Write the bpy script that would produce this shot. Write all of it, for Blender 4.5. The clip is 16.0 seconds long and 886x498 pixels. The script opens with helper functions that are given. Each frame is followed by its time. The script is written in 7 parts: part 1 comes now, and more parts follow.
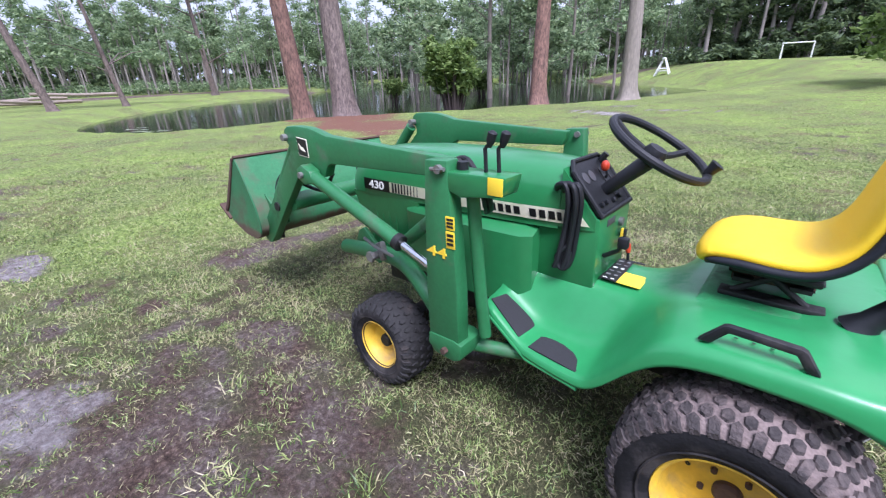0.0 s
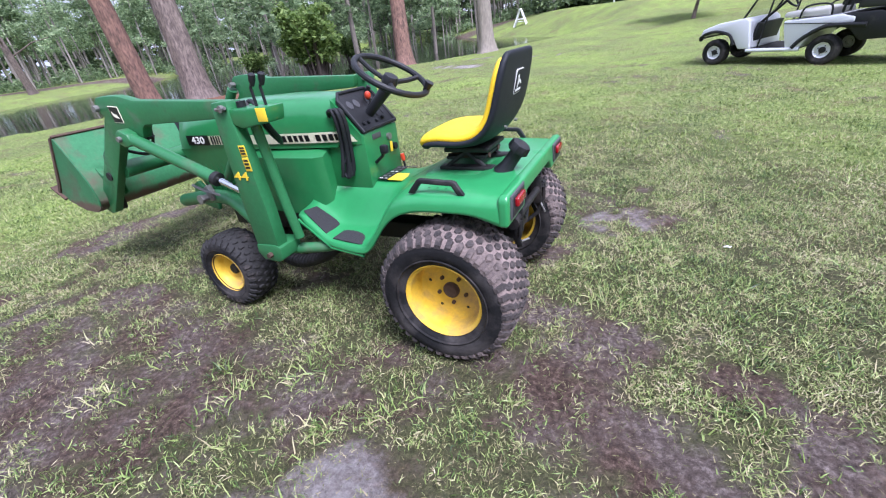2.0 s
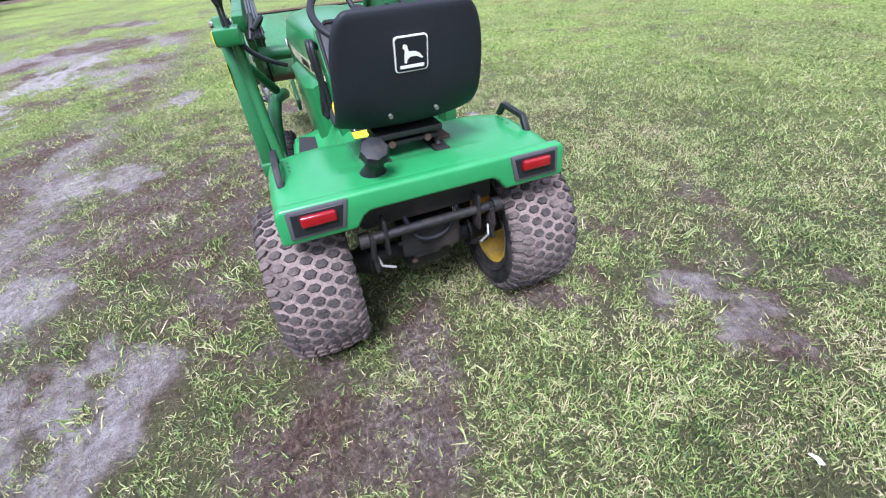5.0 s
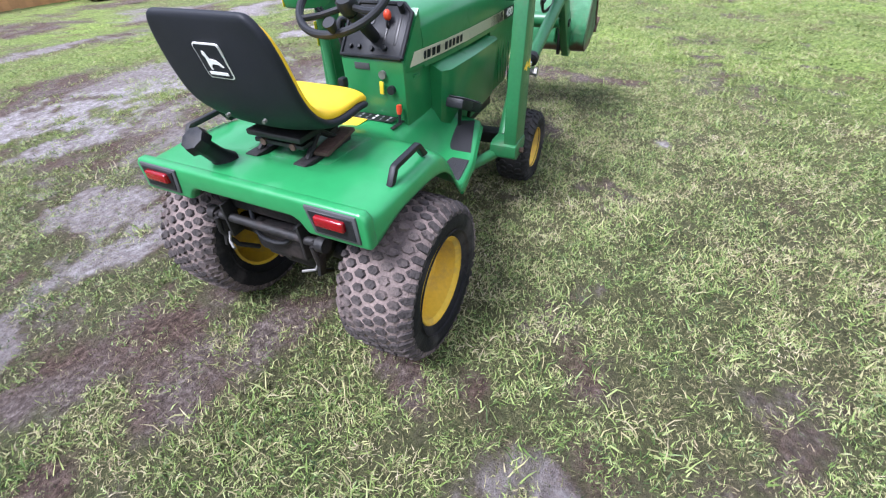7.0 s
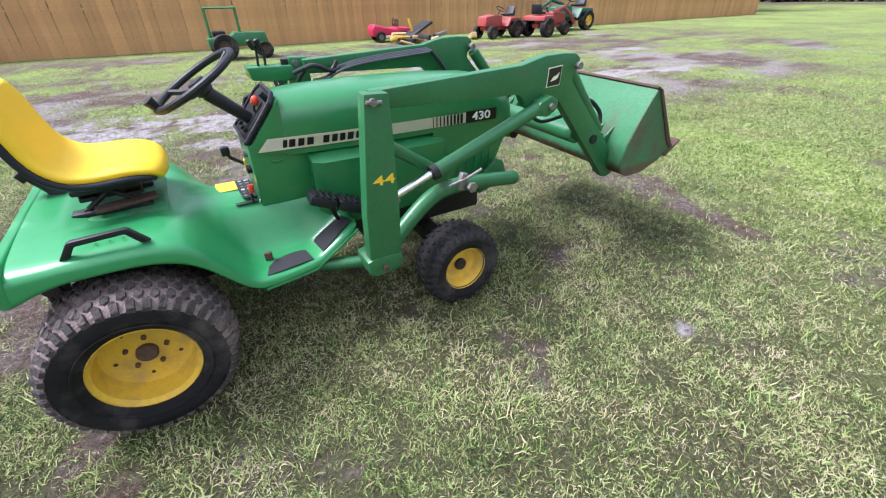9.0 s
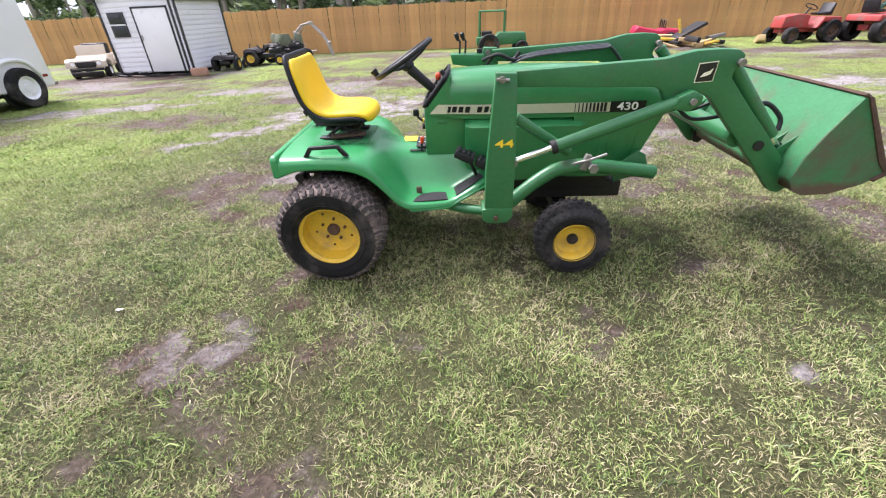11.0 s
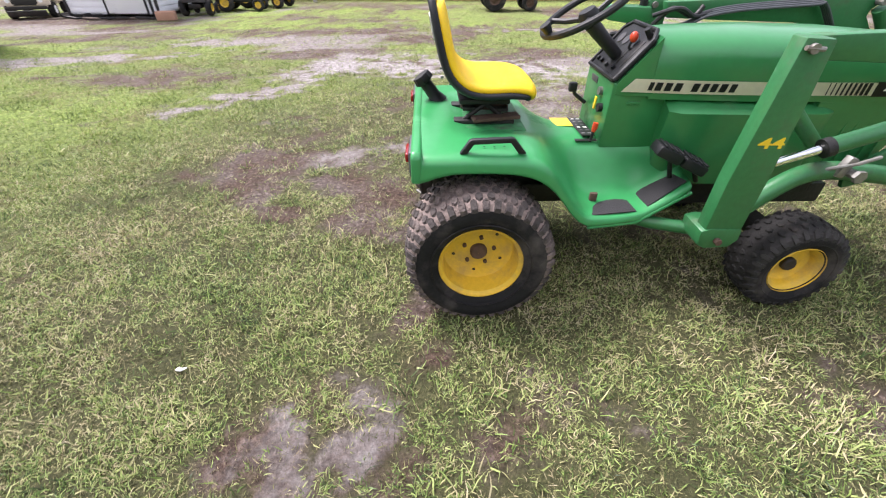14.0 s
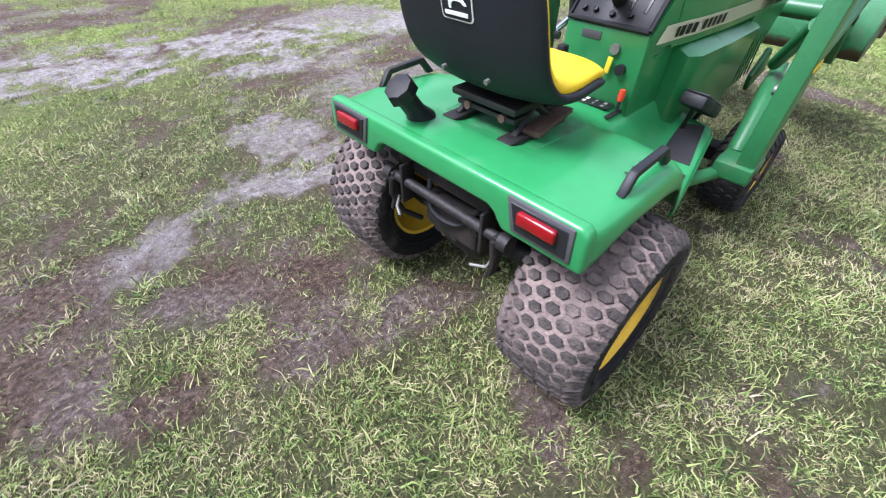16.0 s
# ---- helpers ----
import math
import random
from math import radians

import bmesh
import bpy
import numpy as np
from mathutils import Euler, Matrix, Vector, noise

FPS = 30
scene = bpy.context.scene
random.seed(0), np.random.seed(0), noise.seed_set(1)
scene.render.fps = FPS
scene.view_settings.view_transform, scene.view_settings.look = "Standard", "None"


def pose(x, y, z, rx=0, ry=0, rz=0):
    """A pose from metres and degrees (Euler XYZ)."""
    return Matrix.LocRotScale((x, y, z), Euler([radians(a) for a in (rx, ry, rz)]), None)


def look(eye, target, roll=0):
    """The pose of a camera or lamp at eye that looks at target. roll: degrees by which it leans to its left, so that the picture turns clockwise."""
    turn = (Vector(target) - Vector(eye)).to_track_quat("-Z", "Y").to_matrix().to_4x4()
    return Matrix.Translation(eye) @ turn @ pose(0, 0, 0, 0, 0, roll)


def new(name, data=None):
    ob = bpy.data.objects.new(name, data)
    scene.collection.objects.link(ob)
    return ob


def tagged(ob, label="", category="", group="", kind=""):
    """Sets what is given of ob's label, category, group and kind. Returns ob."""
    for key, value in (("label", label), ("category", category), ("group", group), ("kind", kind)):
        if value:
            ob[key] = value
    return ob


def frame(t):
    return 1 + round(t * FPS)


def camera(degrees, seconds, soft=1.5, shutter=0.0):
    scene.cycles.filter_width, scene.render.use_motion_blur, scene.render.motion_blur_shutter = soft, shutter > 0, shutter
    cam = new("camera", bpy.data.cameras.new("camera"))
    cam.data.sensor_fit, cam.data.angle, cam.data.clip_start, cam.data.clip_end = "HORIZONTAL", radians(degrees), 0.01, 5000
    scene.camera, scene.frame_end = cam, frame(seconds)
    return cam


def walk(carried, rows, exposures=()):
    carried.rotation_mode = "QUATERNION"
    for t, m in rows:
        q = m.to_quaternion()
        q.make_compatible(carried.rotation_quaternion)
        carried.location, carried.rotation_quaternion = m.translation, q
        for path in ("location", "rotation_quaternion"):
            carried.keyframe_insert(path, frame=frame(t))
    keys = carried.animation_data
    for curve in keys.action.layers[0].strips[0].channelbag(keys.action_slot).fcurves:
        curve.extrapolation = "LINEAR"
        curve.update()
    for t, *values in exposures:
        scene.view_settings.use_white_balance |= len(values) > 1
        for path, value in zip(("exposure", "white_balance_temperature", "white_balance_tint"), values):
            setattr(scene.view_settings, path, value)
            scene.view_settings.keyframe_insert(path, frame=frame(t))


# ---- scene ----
cam = camera(94.1, 16.0, soft=1.15, shutter=0.15)
PATH = [
    (0, (0.045, 1.446, 1.307), (1.27, 0.072, 0.525), -2.4),
    (0.5, (-0.079, 1.442, 1.29), (1.01, -0.034, 0.495), -4.2),
    (1, (-0.369, 1.465, 1.247), (0.635, -0.01, 0.343), -9.0),
    (1.5, (-0.565, 1.516, 1.18), (0.316, 0.004, 0.212), -9.6),
    (2, (-0.65, 1.677, 1.226), (0.187, 0.125, 0.282), -7.5),
    (2.5, (-0.784, 1.672, 1.265), (0.009, 0.096, 0.323), -5.6),
    (3, (-1.008, 1.499, 1.239), (-0.113, 0.007, 0.255), -4.9),
    (3.2, (-1.066, 1.434, 1.254), (-0.108, 0.0, 0.24), -4.6),
    (5.3, (-1.291, 0.091, 1.235), (0.271, -0.264, 0.037), -7.0),
    (5.5, (-1.284, -0.073, 1.237), (0.297, -0.344, 0.041), -7.1),
    (6, (-1.286, -0.461, 1.242), (0.302, -0.401, 0.028), -7.5),
    (6.5, (-1.103, -0.733, 1.234), (0.419, -0.341, -0.003), -5.5),
    (7, (-0.919, -1.019, 1.26), (0.454, -0.286, 0.003), -4.3),
    (7.5, (-0.691, -1.228, 1.305), (0.459, -0.205, 0.026), -4.7),
    (8, (-0.318, -1.421, 1.31), (0.764, -0.296, 0.058), -2.5),
    (8.2, (-0.168, -1.547, 1.311), (0.916, -0.367, 0.115), -1.9),
    (10.3, (0.751, -2.157, 1.289), (0.905, -0.437, 0.28), -1.8),
    (10.5, (0.722, -2.249, 1.281), (0.789, -0.53, 0.26), -2.3),
    (11, (0.688, -2.399, 1.291), (0.6, -0.675, 0.282), -2.5),
    (11.5, (0.73, -2.527, 1.308), (0.572, -0.83, 0.261), -1.5),
    (12, (0.569, -2.489, 1.296), (0.309, -0.83, 0.21), -1.9),
    (12.5, (0.354, -2.329, 1.261), (0.059, -0.7, 0.138), -1.6),
    (13, (0.195, -2.01, 1.213), (-0.13, -0.419, 0.045), -1.8),
    (13.5, (0.044, -1.852, 1.222), (-0.139, -0.233, 0.061), 0.3),
    (14, (-0.19, -1.745, 1.225), (-0.131, -0.117, 0.064), 0.3),
    (14.5, (-0.371, -1.53, 1.215), (-0.063, 0.06, 0.041), -1.7),
    (15, (-0.487, -1.25, 1.197), (0.083, 0.206, -0.05), -1.6),
    (15.5, (-0.714, -1.019, 1.196), (0.117, 0.272, -0.086), -0.6),
    (16, (-0.858, -0.693, 1.175), (0.168, 0.406, -0.144), -0.7),
]
walk(cam, [(t, look(eye, target, roll)) for t, eye, target, roll in PATH], ((0, 0.95, 5560, 27), (1, 0.89, 5560, 27), (2.2, 1.08, 5620, 25), (5.5, 1.17, 5620, 21), (8, 1.18, 5820, 20), (10.5, 1.35, 6080, 23), (11.5, 1.42, 6680, 22), (12.5, 1.39, 7030, 20), (13.2, 1.39, 7030, 20), (14.2, 1.31, 6380, 21), (15.5, 1.21, 5880, 21), (16, 1.21, 5830, 21)))

# ---- light: a bright overcast sky with a weak, very soft sun ----
world = bpy.data.worlds.new("overcast_sky")
scene.world = world
world.use_nodes = True
wn = world.node_tree.nodes
wl = world.node_tree.links
sky = wn.new("ShaderNodeTexSky")
sky.sky_type = "NISHITA"
sky.sun_disc = False
sky.sun_elevation = radians(52)
sky.sun_rotation = radians(200)
sky.dust_density = 4.0
sky.air_density = 1.5
haze = wn.new("ShaderNodeMix")
haze.data_type = "RGBA"
haze.inputs[0].default_value = 0.78
haze.inputs[7].default_value = (8.3, 9.0, 10.2, 1)
wl.new(sky.outputs[0], haze.inputs[6])
wl.new(haze.outputs[2], wn["Background"].inputs[0])
wn["Background"].inputs[1].default_value = 0.068
sun = new("sun", bpy.data.lights.new("sun", "SUN"))
sun.data.energy = 3.4
sun.data.angle = radians(24)
sun.data.color = (1.0, 0.985, 0.96)
sun.matrix_world = look((0, 0, 30), (8.0, -5.0, 16.0))


# ---- materials ----
def mat(name, color, rough=0.5, metal=0.0, vary=0.15, scale=6.0, fine=60.0, bump=0.1, bump_scale=90.0, dirt=None, dirt_amount=0.0, dirt_scale=4.0, coat=0.0, spec=0.5, stretch=1.0):
    """A procedural surface: base colour with two scales of variation, optional dirt in patches, and fine relief."""
    m = bpy.data.materials.new(name)
    m.use_nodes = True
    n, l = m.node_tree.nodes, m.node_tree.links
    b = n["Principled BSDF"]
    co = n.new("ShaderNodeMapping")
    co.inputs["Scale"].default_value = (1, 1, stretch)
    l.new(n.new("ShaderNodeTexCoord").outputs["Object"], co.inputs["Vector"])
    big = n.new("ShaderNodeTexNoise")
    big.inputs["Scale"].default_value = scale
    big.inputs["Detail"].default_value = 5
    small = n.new("ShaderNodeTexNoise")
    small.inputs["Scale"].default_value = fine
    small.inputs["Detail"].default_value = 3
    for t in (big, small):
        l.new(co.outputs["Vector"], t.inputs["Vector"])
    add = n.new("ShaderNodeMath")
    add.operation = "ADD"
    l.new(big.outputs[0], add.inputs[0])
    l.new(small.outputs[0], add.inputs[1])
    rng = n.new("ShaderNodeMapRange")
    rng.inputs[1].default_value, rng.inputs[2].default_value = 0.6, 1.4
    rng.inputs[3].default_value, rng.inputs[4].default_value = 1 - vary, 1 + vary
    l.new(add.outputs[0], rng.inputs[0])
    hsv = n.new("ShaderNodeHueSaturation")
    hsv.inputs["Color"].default_value = (*color, 1)
    l.new(rng.outputs[0], hsv.inputs["Value"])
    out = hsv.outputs[0]
    if dirt:
        dn = n.new("ShaderNodeTexNoise")
        dn.inputs["Scale"].default_value = dirt_scale
        dn.inputs["Detail"].default_value = 8
        dn.inputs["Roughness"].default_value = 0.65
        l.new(co.outputs["Vector"], dn.inputs["Vector"])
        dr = n.new("ShaderNodeMapRange")
        dr.inputs[1].default_value, dr.inputs[2].default_value = 0.62 - 0.3 * dirt_amount, 0.75 - 0.1 * dirt_amount
        l.new(dn.outputs[0], dr.inputs[0])
        mx = n.new("ShaderNodeMix")
        mx.data_type = "RGBA"
        l.new(dr.outputs[0], mx.inputs[0])
        l.new(out, mx.inputs[6])
        mx.inputs[7].default_value = (*dirt, 1)
        out = mx.outputs[2]
        rr = n.new("ShaderNodeMapRange")
        rr.inputs[3].default_value, rr.inputs[4].default_value = rough, 0.9
        l.new(dr.outputs[0], rr.inputs[0])
        l.new(rr.outputs[0], b.inputs["Roughness"])
    else:
        rr = n.new("ShaderNodeMapRange")
        rr.inputs[3].default_value, rr.inputs[4].default_value = max(0.02, rough - 0.08), min(1, rough + 0.1)
        l.new(big.outputs[0], rr.inputs[0])
        l.new(rr.outputs[0], b.inputs["Roughness"])
    l.new(out, b.inputs["Base Color"])
    b.inputs["Metallic"].default_value = metal
    b.inputs["Coat Weight"].default_value = coat
    b.inputs["Coat Roughness"].default_value = 0.15
    b.inputs["Specular IOR Level"].default_value = spec
    if bump:
        bn = n.new("ShaderNodeTexNoise")
        bn.inputs["Scale"].default_value = bump_scale
        bn.inputs["Detail"].default_value = 4
        l.new(co.outputs["Vector"], bn.inputs["Vector"])
        bp = n.new("ShaderNodeBump")
        bp.inputs["Strength"].default_value = bump
        bp.inputs["Distance"].default_value = 0.01
        l.new(bn.outputs[0], bp.inputs["Height"])
        l.new(bp.outputs[0], b.inputs["Normal"])
    return m


GREEN = mat("green_paint", (0.021, 0.178, 0.055), 0.3, vary=0.1, scale=3, fine=25, bump=0.03, bump_scale=40, dirt=(0.05, 0.16, 0.06), dirt_amount=0.05, coat=0.25)
GREEN_DECK = mat("fresh_green_paint", (0.027, 0.25, 0.079), 0.32, vary=0.08, scale=3, fine=25, bump=0.03, bump_scale=40, dirt=(0.03, 0.26, 0.09), dirt_amount=0.1, coat=0.2)
GREEN_WORN = mat("worn_green_paint", (0.023, 0.147, 0.05), 0.4, vary=0.15, scale=5, bump=0.06, dirt=(0.07, 0.12, 0.06), dirt_amount=0.2, dirt_scale=7, coat=0.1)
RUSTY_GREEN = mat("rusted_green_steel", (0.028, 0.16, 0.065), 0.45, vary=0.2, scale=5, bump=0.15, dirt=(0.125, 0.085, 0.06), dirt_amount=0.72, dirt_scale=3.5)
BUCKET_SKIN = mat("pale_green_bucket_paint", (0.09, 0.36, 0.16), 0.45, vary=0.15, scale=5, bump=0.1, dirt=(0.27, 0.2, 0.15), dirt_amount=0.38, dirt_scale=3.0)
def rusted_below(m, z_low, z_high, colour):
    """Bare rust worn into the paint from the lower edge up, with a ragged border."""
    n, l = m.node_tree.nodes, m.node_tree.links
    b = n["Principled BSDF"]
    co = n.new("ShaderNodeTexCoord")
    sep = n.new("ShaderNodeSeparateXYZ")
    l.new(co.outputs["Object"], sep.inputs[0])
    rise = n.new("ShaderNodeMapRange")
    rise.inputs[1].default_value, rise.inputs[2].default_value, rise.inputs[3].default_value, rise.inputs[4].default_value = z_low, z_high, 0.75, -0.25
    l.new(sep.outputs[2], rise.inputs[0])
    t = n.new("ShaderNodeTexNoise")
    t.inputs["Scale"].default_value, t.inputs["Detail"].default_value, t.inputs["Roughness"].default_value = 9, 9, 0.7
    l.new(co.outputs["Object"], t.inputs["Vector"])
    add = n.new("ShaderNodeMath")
    add.operation = "ADD"
    l.new(rise.outputs[0], add.inputs[0])
    l.new(t.outputs[0], add.inputs[1])
    cut = n.new("ShaderNodeMapRange")
    cut.inputs[1].default_value, cut.inputs[2].default_value = 0.62, 0.86
    l.new(add.outputs[0], cut.inputs[0])
    x = n.new("ShaderNodeMix")
    x.data_type = "RGBA"
    l.new(cut.outputs[0], x.inputs[0])
    l.new(b.inputs["Base Color"].links[0].from_socket, x.inputs[6])
    x.inputs[7].default_value = (*colour, 1)
    l.new(x.outputs[2], b.inputs["Base Color"])


rusted_below(RUSTY_GREEN, 0.47, 0.59, (0.1, 0.066, 0.048))
rusted_below(BUCKET_SKIN, 0.46, 0.6, (0.2, 0.14, 0.1))
RUST = mat("rust", (0.085, 0.05, 0.035), 0.85, vary=0.35, scale=14, bump=0.4)
YELLOW = mat("yellow_wheel_paint", (0.72, 0.47, 0.035), 0.5, vary=0.12, scale=8, bump=0.05, dirt=(0.4, 0.27, 0.1), dirt_amount=0.55, dirt_scale=7)
VINYL = mat("yellow_vinyl", (0.86, 0.56, 0.006), 0.45, vary=0.05, scale=6, fine=120, bump=0.25, bump_scale=260)
BLACK = mat("black_plastic", (0.013, 0.014, 0.016), 0.5, spec=0.35, vary=0.2, bump=0.1, bump_scale=300, dirt=(0.06, 0.055, 0.05), dirt_amount=0.1)
SHELL = mat("black_seat_shell", (0.013, 0.015, 0.02), 0.55, spec=0.3, vary=0.15, bump=0.12, bump_scale=350)
GREASE = mat("greasy_black_iron", (0.01, 0.0095, 0.0095), 0.6, vary=0.4, scale=15, bump=0.3, bump_scale=60, dirt=(0.05, 0.035, 0.03), dirt_amount=0.3)
RUBBER = mat("tyre_rubber", (0.014, 0.014, 0.015), 0.75, vary=0.25, scale=12, bump=0.25, bump_scale=120, dirt=(0.085, 0.076, 0.072), dirt_amount=0.52, dirt_scale=5, spec=0.2)
TREAD = mat("dusty_tread_rubber", (0.05, 0.042, 0.04), 0.9, vary=0.5, scale=9, fine=90, bump=0.8, bump_scale=120, dirt=(0.23, 0.178, 0.16), dirt_amount=0.5, dirt_scale=6)
# dried mud in the grooves, darkened to paint the shadows between lugs
SHADED_MUD = mat("shaded_dried_mud", (0.22, 0.17, 0.152), 0.95, vary=0.4, scale=9, fine=90, bump=0.7, bump_scale=110, dirt=(0.07, 0.056, 0.054), dirt_amount=0.6, dirt_scale=6)
FRONT_TREAD = mat("dark_tread_rubber", (0.02, 0.019, 0.019), 0.8, vary=0.3, scale=9, bump=0.4, bump_scale=80, dirt=(0.1, 0.08, 0.07), dirt_amount=0.2, dirt_scale=8)
CHROME = mat("chrome_rod", (0.75, 0.77, 0.78), 0.12, 1.0, vary=0.05, bump=0)
STEEL = mat("dull_steel", (0.24, 0.235, 0.22), 0.5, 0.6, vary=0.25, scale=20, bump=0.1, dirt=(0.16, 0.1, 0.06), dirt_amount=0.3, dirt_scale=15)
CREAM = mat("cream_decal", (0.82, 0.78, 0.6), 0.4, vary=0.06, bump=0)
INK = mat("black_decal", (0.012, 0.012, 0.012), 0.4, vary=0.1, bump=0)
WHITE_INK = mat("white_decal", (0.8, 0.8, 0.76), 0.4, vary=0.05, bump=0)
GREY_INK = mat("grey_print", (0.2, 0.2, 0.2), 0.5, vary=0.1, bump=0)
YELLOW_INK = mat("yellow_decal", (0.85, 0.6, 0.03), 0.4, vary=0.06, bump=0)
RED_LENS = mat("red_lens", (0.24, 0.002, 0.007), 0.15, vary=0.15, scale=30, bump=0.15, bump_scale=150, coat=0.5)
ORANGE = mat("orange_knob", (0.62, 0.06, 0.02), 0.4, vary=0.1, bump=0)
GRIP = mat("black_grip_tape", (0.028, 0.027, 0.03), 0.9, vary=0.25, fine=200, bump=0.5, bump_scale=400)
WHITE_PAINT = mat("white_paint", (0.78, 0.79, 0.81), 0.35, vary=0.05, scale=2, bump=0.03, dirt=(0.55, 0.54, 0.5), dirt_amount=0.05)
GREY_PLASTIC = mat("grey_bezel", (0.07, 0.07, 0.075), 0.5, vary=0.15, bump=0.05)


# ---- mesh helpers ----
def part(name, bm, material, parent=None, label="", smooth=35.0):
    """Links a bmesh as one mesh object under its thing."""
    me = bpy.data.meshes.new(name)
    bmesh.ops.recalc_face_normals(bm, faces=bm.faces)
    bm.to_mesh(me)
    bm.free()
    for m in material if isinstance(material, (list, tuple)) else [material]:
        me.materials.append(m)
    if smooth:
        me.shade_smooth()
        me.set_sharp_from_angle(angle=radians(smooth))
    ob = new(name, me)
    if parent:
        ob.parent = parent
    if label:
        ob["label"] = label
    return ob


def thing(name, label, category, group="", kind="", at=(0, 0, 0)):
    ob = new(name)
    ob.location = at
    ob.empty_display_size = 0.1
    return tagged(ob, label, category, group, kind)


def bev(bm, width, seg=2, edges=None, angle=30):
    es = edges or [e for e in bm.edges if len(e.link_faces) == 2 and e.calc_face_angle(0) > radians(angle)]
    if width > 0 and es:
        bmesh.ops.bevel(bm, geom=es, offset=width, segments=seg, profile=0.5, affect="EDGES", clamp_overlap=True)
    return bm


def box(size, at=(0, 0, 0), rot=(0, 0, 0), bevel=0.004, seg=2, bm=None):
    b = bmesh.new()
    bmesh.ops.create_cube(b, size=1)
    bmesh.ops.scale(b, vec=size, verts=b.verts)
    bev(b, bevel, seg)
    b.transform(pose(*at, *rot))
    return join(bm, b)


def join(bm, b):
    if bm is None:
        return b
    me = bpy.data.meshes.new("tmp")
    b.to_mesh(me)
    b.free()
    bm.from_mesh(me)
    bpy.data.meshes.remove(me)
    return bm


def prism(outline, y0, y1, bevel=0.004, seg=2, bm=None, axis="y"):
    """A plate: an outline in x and z (or as the axis says) between two depths."""
    b = bmesh.new()
    put = {"y": lambda u, v, w: (u, w, v), "z": lambda u, v, w: (u, v, w), "x": lambda u, v, w: (w, u, v)}[axis]
    a = [b.verts.new(put(u, v, y0)) for u, v in outline]
    c = [b.verts.new(put(u, v, y1)) for u, v in outline]
    b.faces.new(a), b.faces.new(c[::-1])
    for i in range(len(a)):
        j = (i + 1) % len(a)
        b.faces.new((a[j], a[i], c[i], c[j]))
    bmesh.ops.recalc_face_normals(b, faces=b.faces)
    bev(b, bevel, seg)
    return join(bm, b)


def tube(points, radius, sides=12, bm=None, caps=True, taper=None):
    """A round bar through the given points; taper: a radius for each point."""
    b = bmesh.new()
    pts = [Vector(p) for p in points]
    rings = []
    up = Vector((0, 0, 1))
    first = (pts[1] - pts[0]).normalized()
    side = first.cross(up if abs(first.z) < 0.95 else Vector((1, 0, 0))).normalized()
    for i, p in enumerate(pts):
        d = ((pts[min(i + 1, len(pts) - 1)] - pts[max(i - 1, 0)])).normalized()
        side = (side - d * side.dot(d)).normalized()
        other = d.cross(side)
        r = taper[i] if taper else radius
        rings.append([b.verts.new(p + r * (math.cos(2 * math.pi * k / sides) * side + math.sin(2 * math.pi * k / sides) * other)) for k in range(sides)])
    for r0, r1 in zip(rings, rings[1:]):
        for k in range(sides):
            b.faces.new((r0[k], r0[(k + 1) % sides], r1[(k + 1) % sides], r1[k]))
    if caps:
        b.faces.new(rings[0][::-1]), b.faces.new(rings[-1])
    return join(bm, b)


def curve(points, steps=6):
    """A smooth line (Catmull-Rom) through the points."""
    p = [Vector(points[0])] + [Vector(q) for q in points] + [Vector(points[-1])]
    out = []
    for i in range(1, len(p) - 2):
        for s in range(steps):
            t = s / steps
            a, b2, c, d = p[i - 1], p[i], p[i + 1], p[i + 2]
            out.append(0.5 * (2 * b2 + (c - a) * t + (2 * a - 5 * b2 + 4 * c - d) * t * t + (3 * b2 - a - 3 * c + d) * t ** 3))
    return out + [p[-2]]


def lathe(profile, sides=40, bm=None, close=False):
    """Turns a profile of (radius, y) round the y axis."""
    b = bmesh.new()
    rings = [[b.verts.new((r * math.cos(2 * math.pi * k / sides), y, r * math.sin(2 * math.pi * k / sides))) for k in range(sides)] for r, y in profile]
    pairs = list(zip(rings, rings[1:])) + ([(rings[-1], rings[0])] if close else [])
    for r0, r1 in pairs:
        for k in range(sides):
            b.faces.new((r0[k], r0[(k + 1) % sides], r1[(k + 1) % sides], r1[k]))
    return join(bm, b)


def loft(sections, caps=True, bm=None, closed=True):
    """A skin over loops of equally many points."""
    b = bmesh.new()
    rings = [[b.verts.new(p) for p in s] for s in sections]
    n = len(rings[0])
    for r0, r1 in zip(rings, rings[1:]):
        for k in range(n if closed else n - 1):
            b.faces.new((r0[k], r0[(k + 1) % n], r1[(k + 1) % n], r1[k]))
    if caps and closed:
        b.faces.new(rings[0][::-1]), b.faces.new(rings[-1])
    return join(bm, b)


def glyphs(text, size, m, material, parent, name="number", depth=0.0012, squash=1.0, label=""):
    """Letters of the built-in font as a flat mesh."""
    cu = bpy.data.curves.new(name, "FONT")
    cu.body, cu.size, cu.extrude, cu.align_x, cu.align_y = text, size, depth, "CENTER", "CENTER"
    cu.offset = size * 0.012
    ob = bpy.data.objects.new("tmp", cu)
    me = bpy.data.meshes.new_from_object(ob)
    bpy.data.objects.remove(ob)
    me.transform(m @ Matrix.Diagonal((squash, 1, 1, 1)))
    me.materials.append(material)
    o = new(name, me)
    o.parent = parent
    if label:
        o["label"] = label
    return o


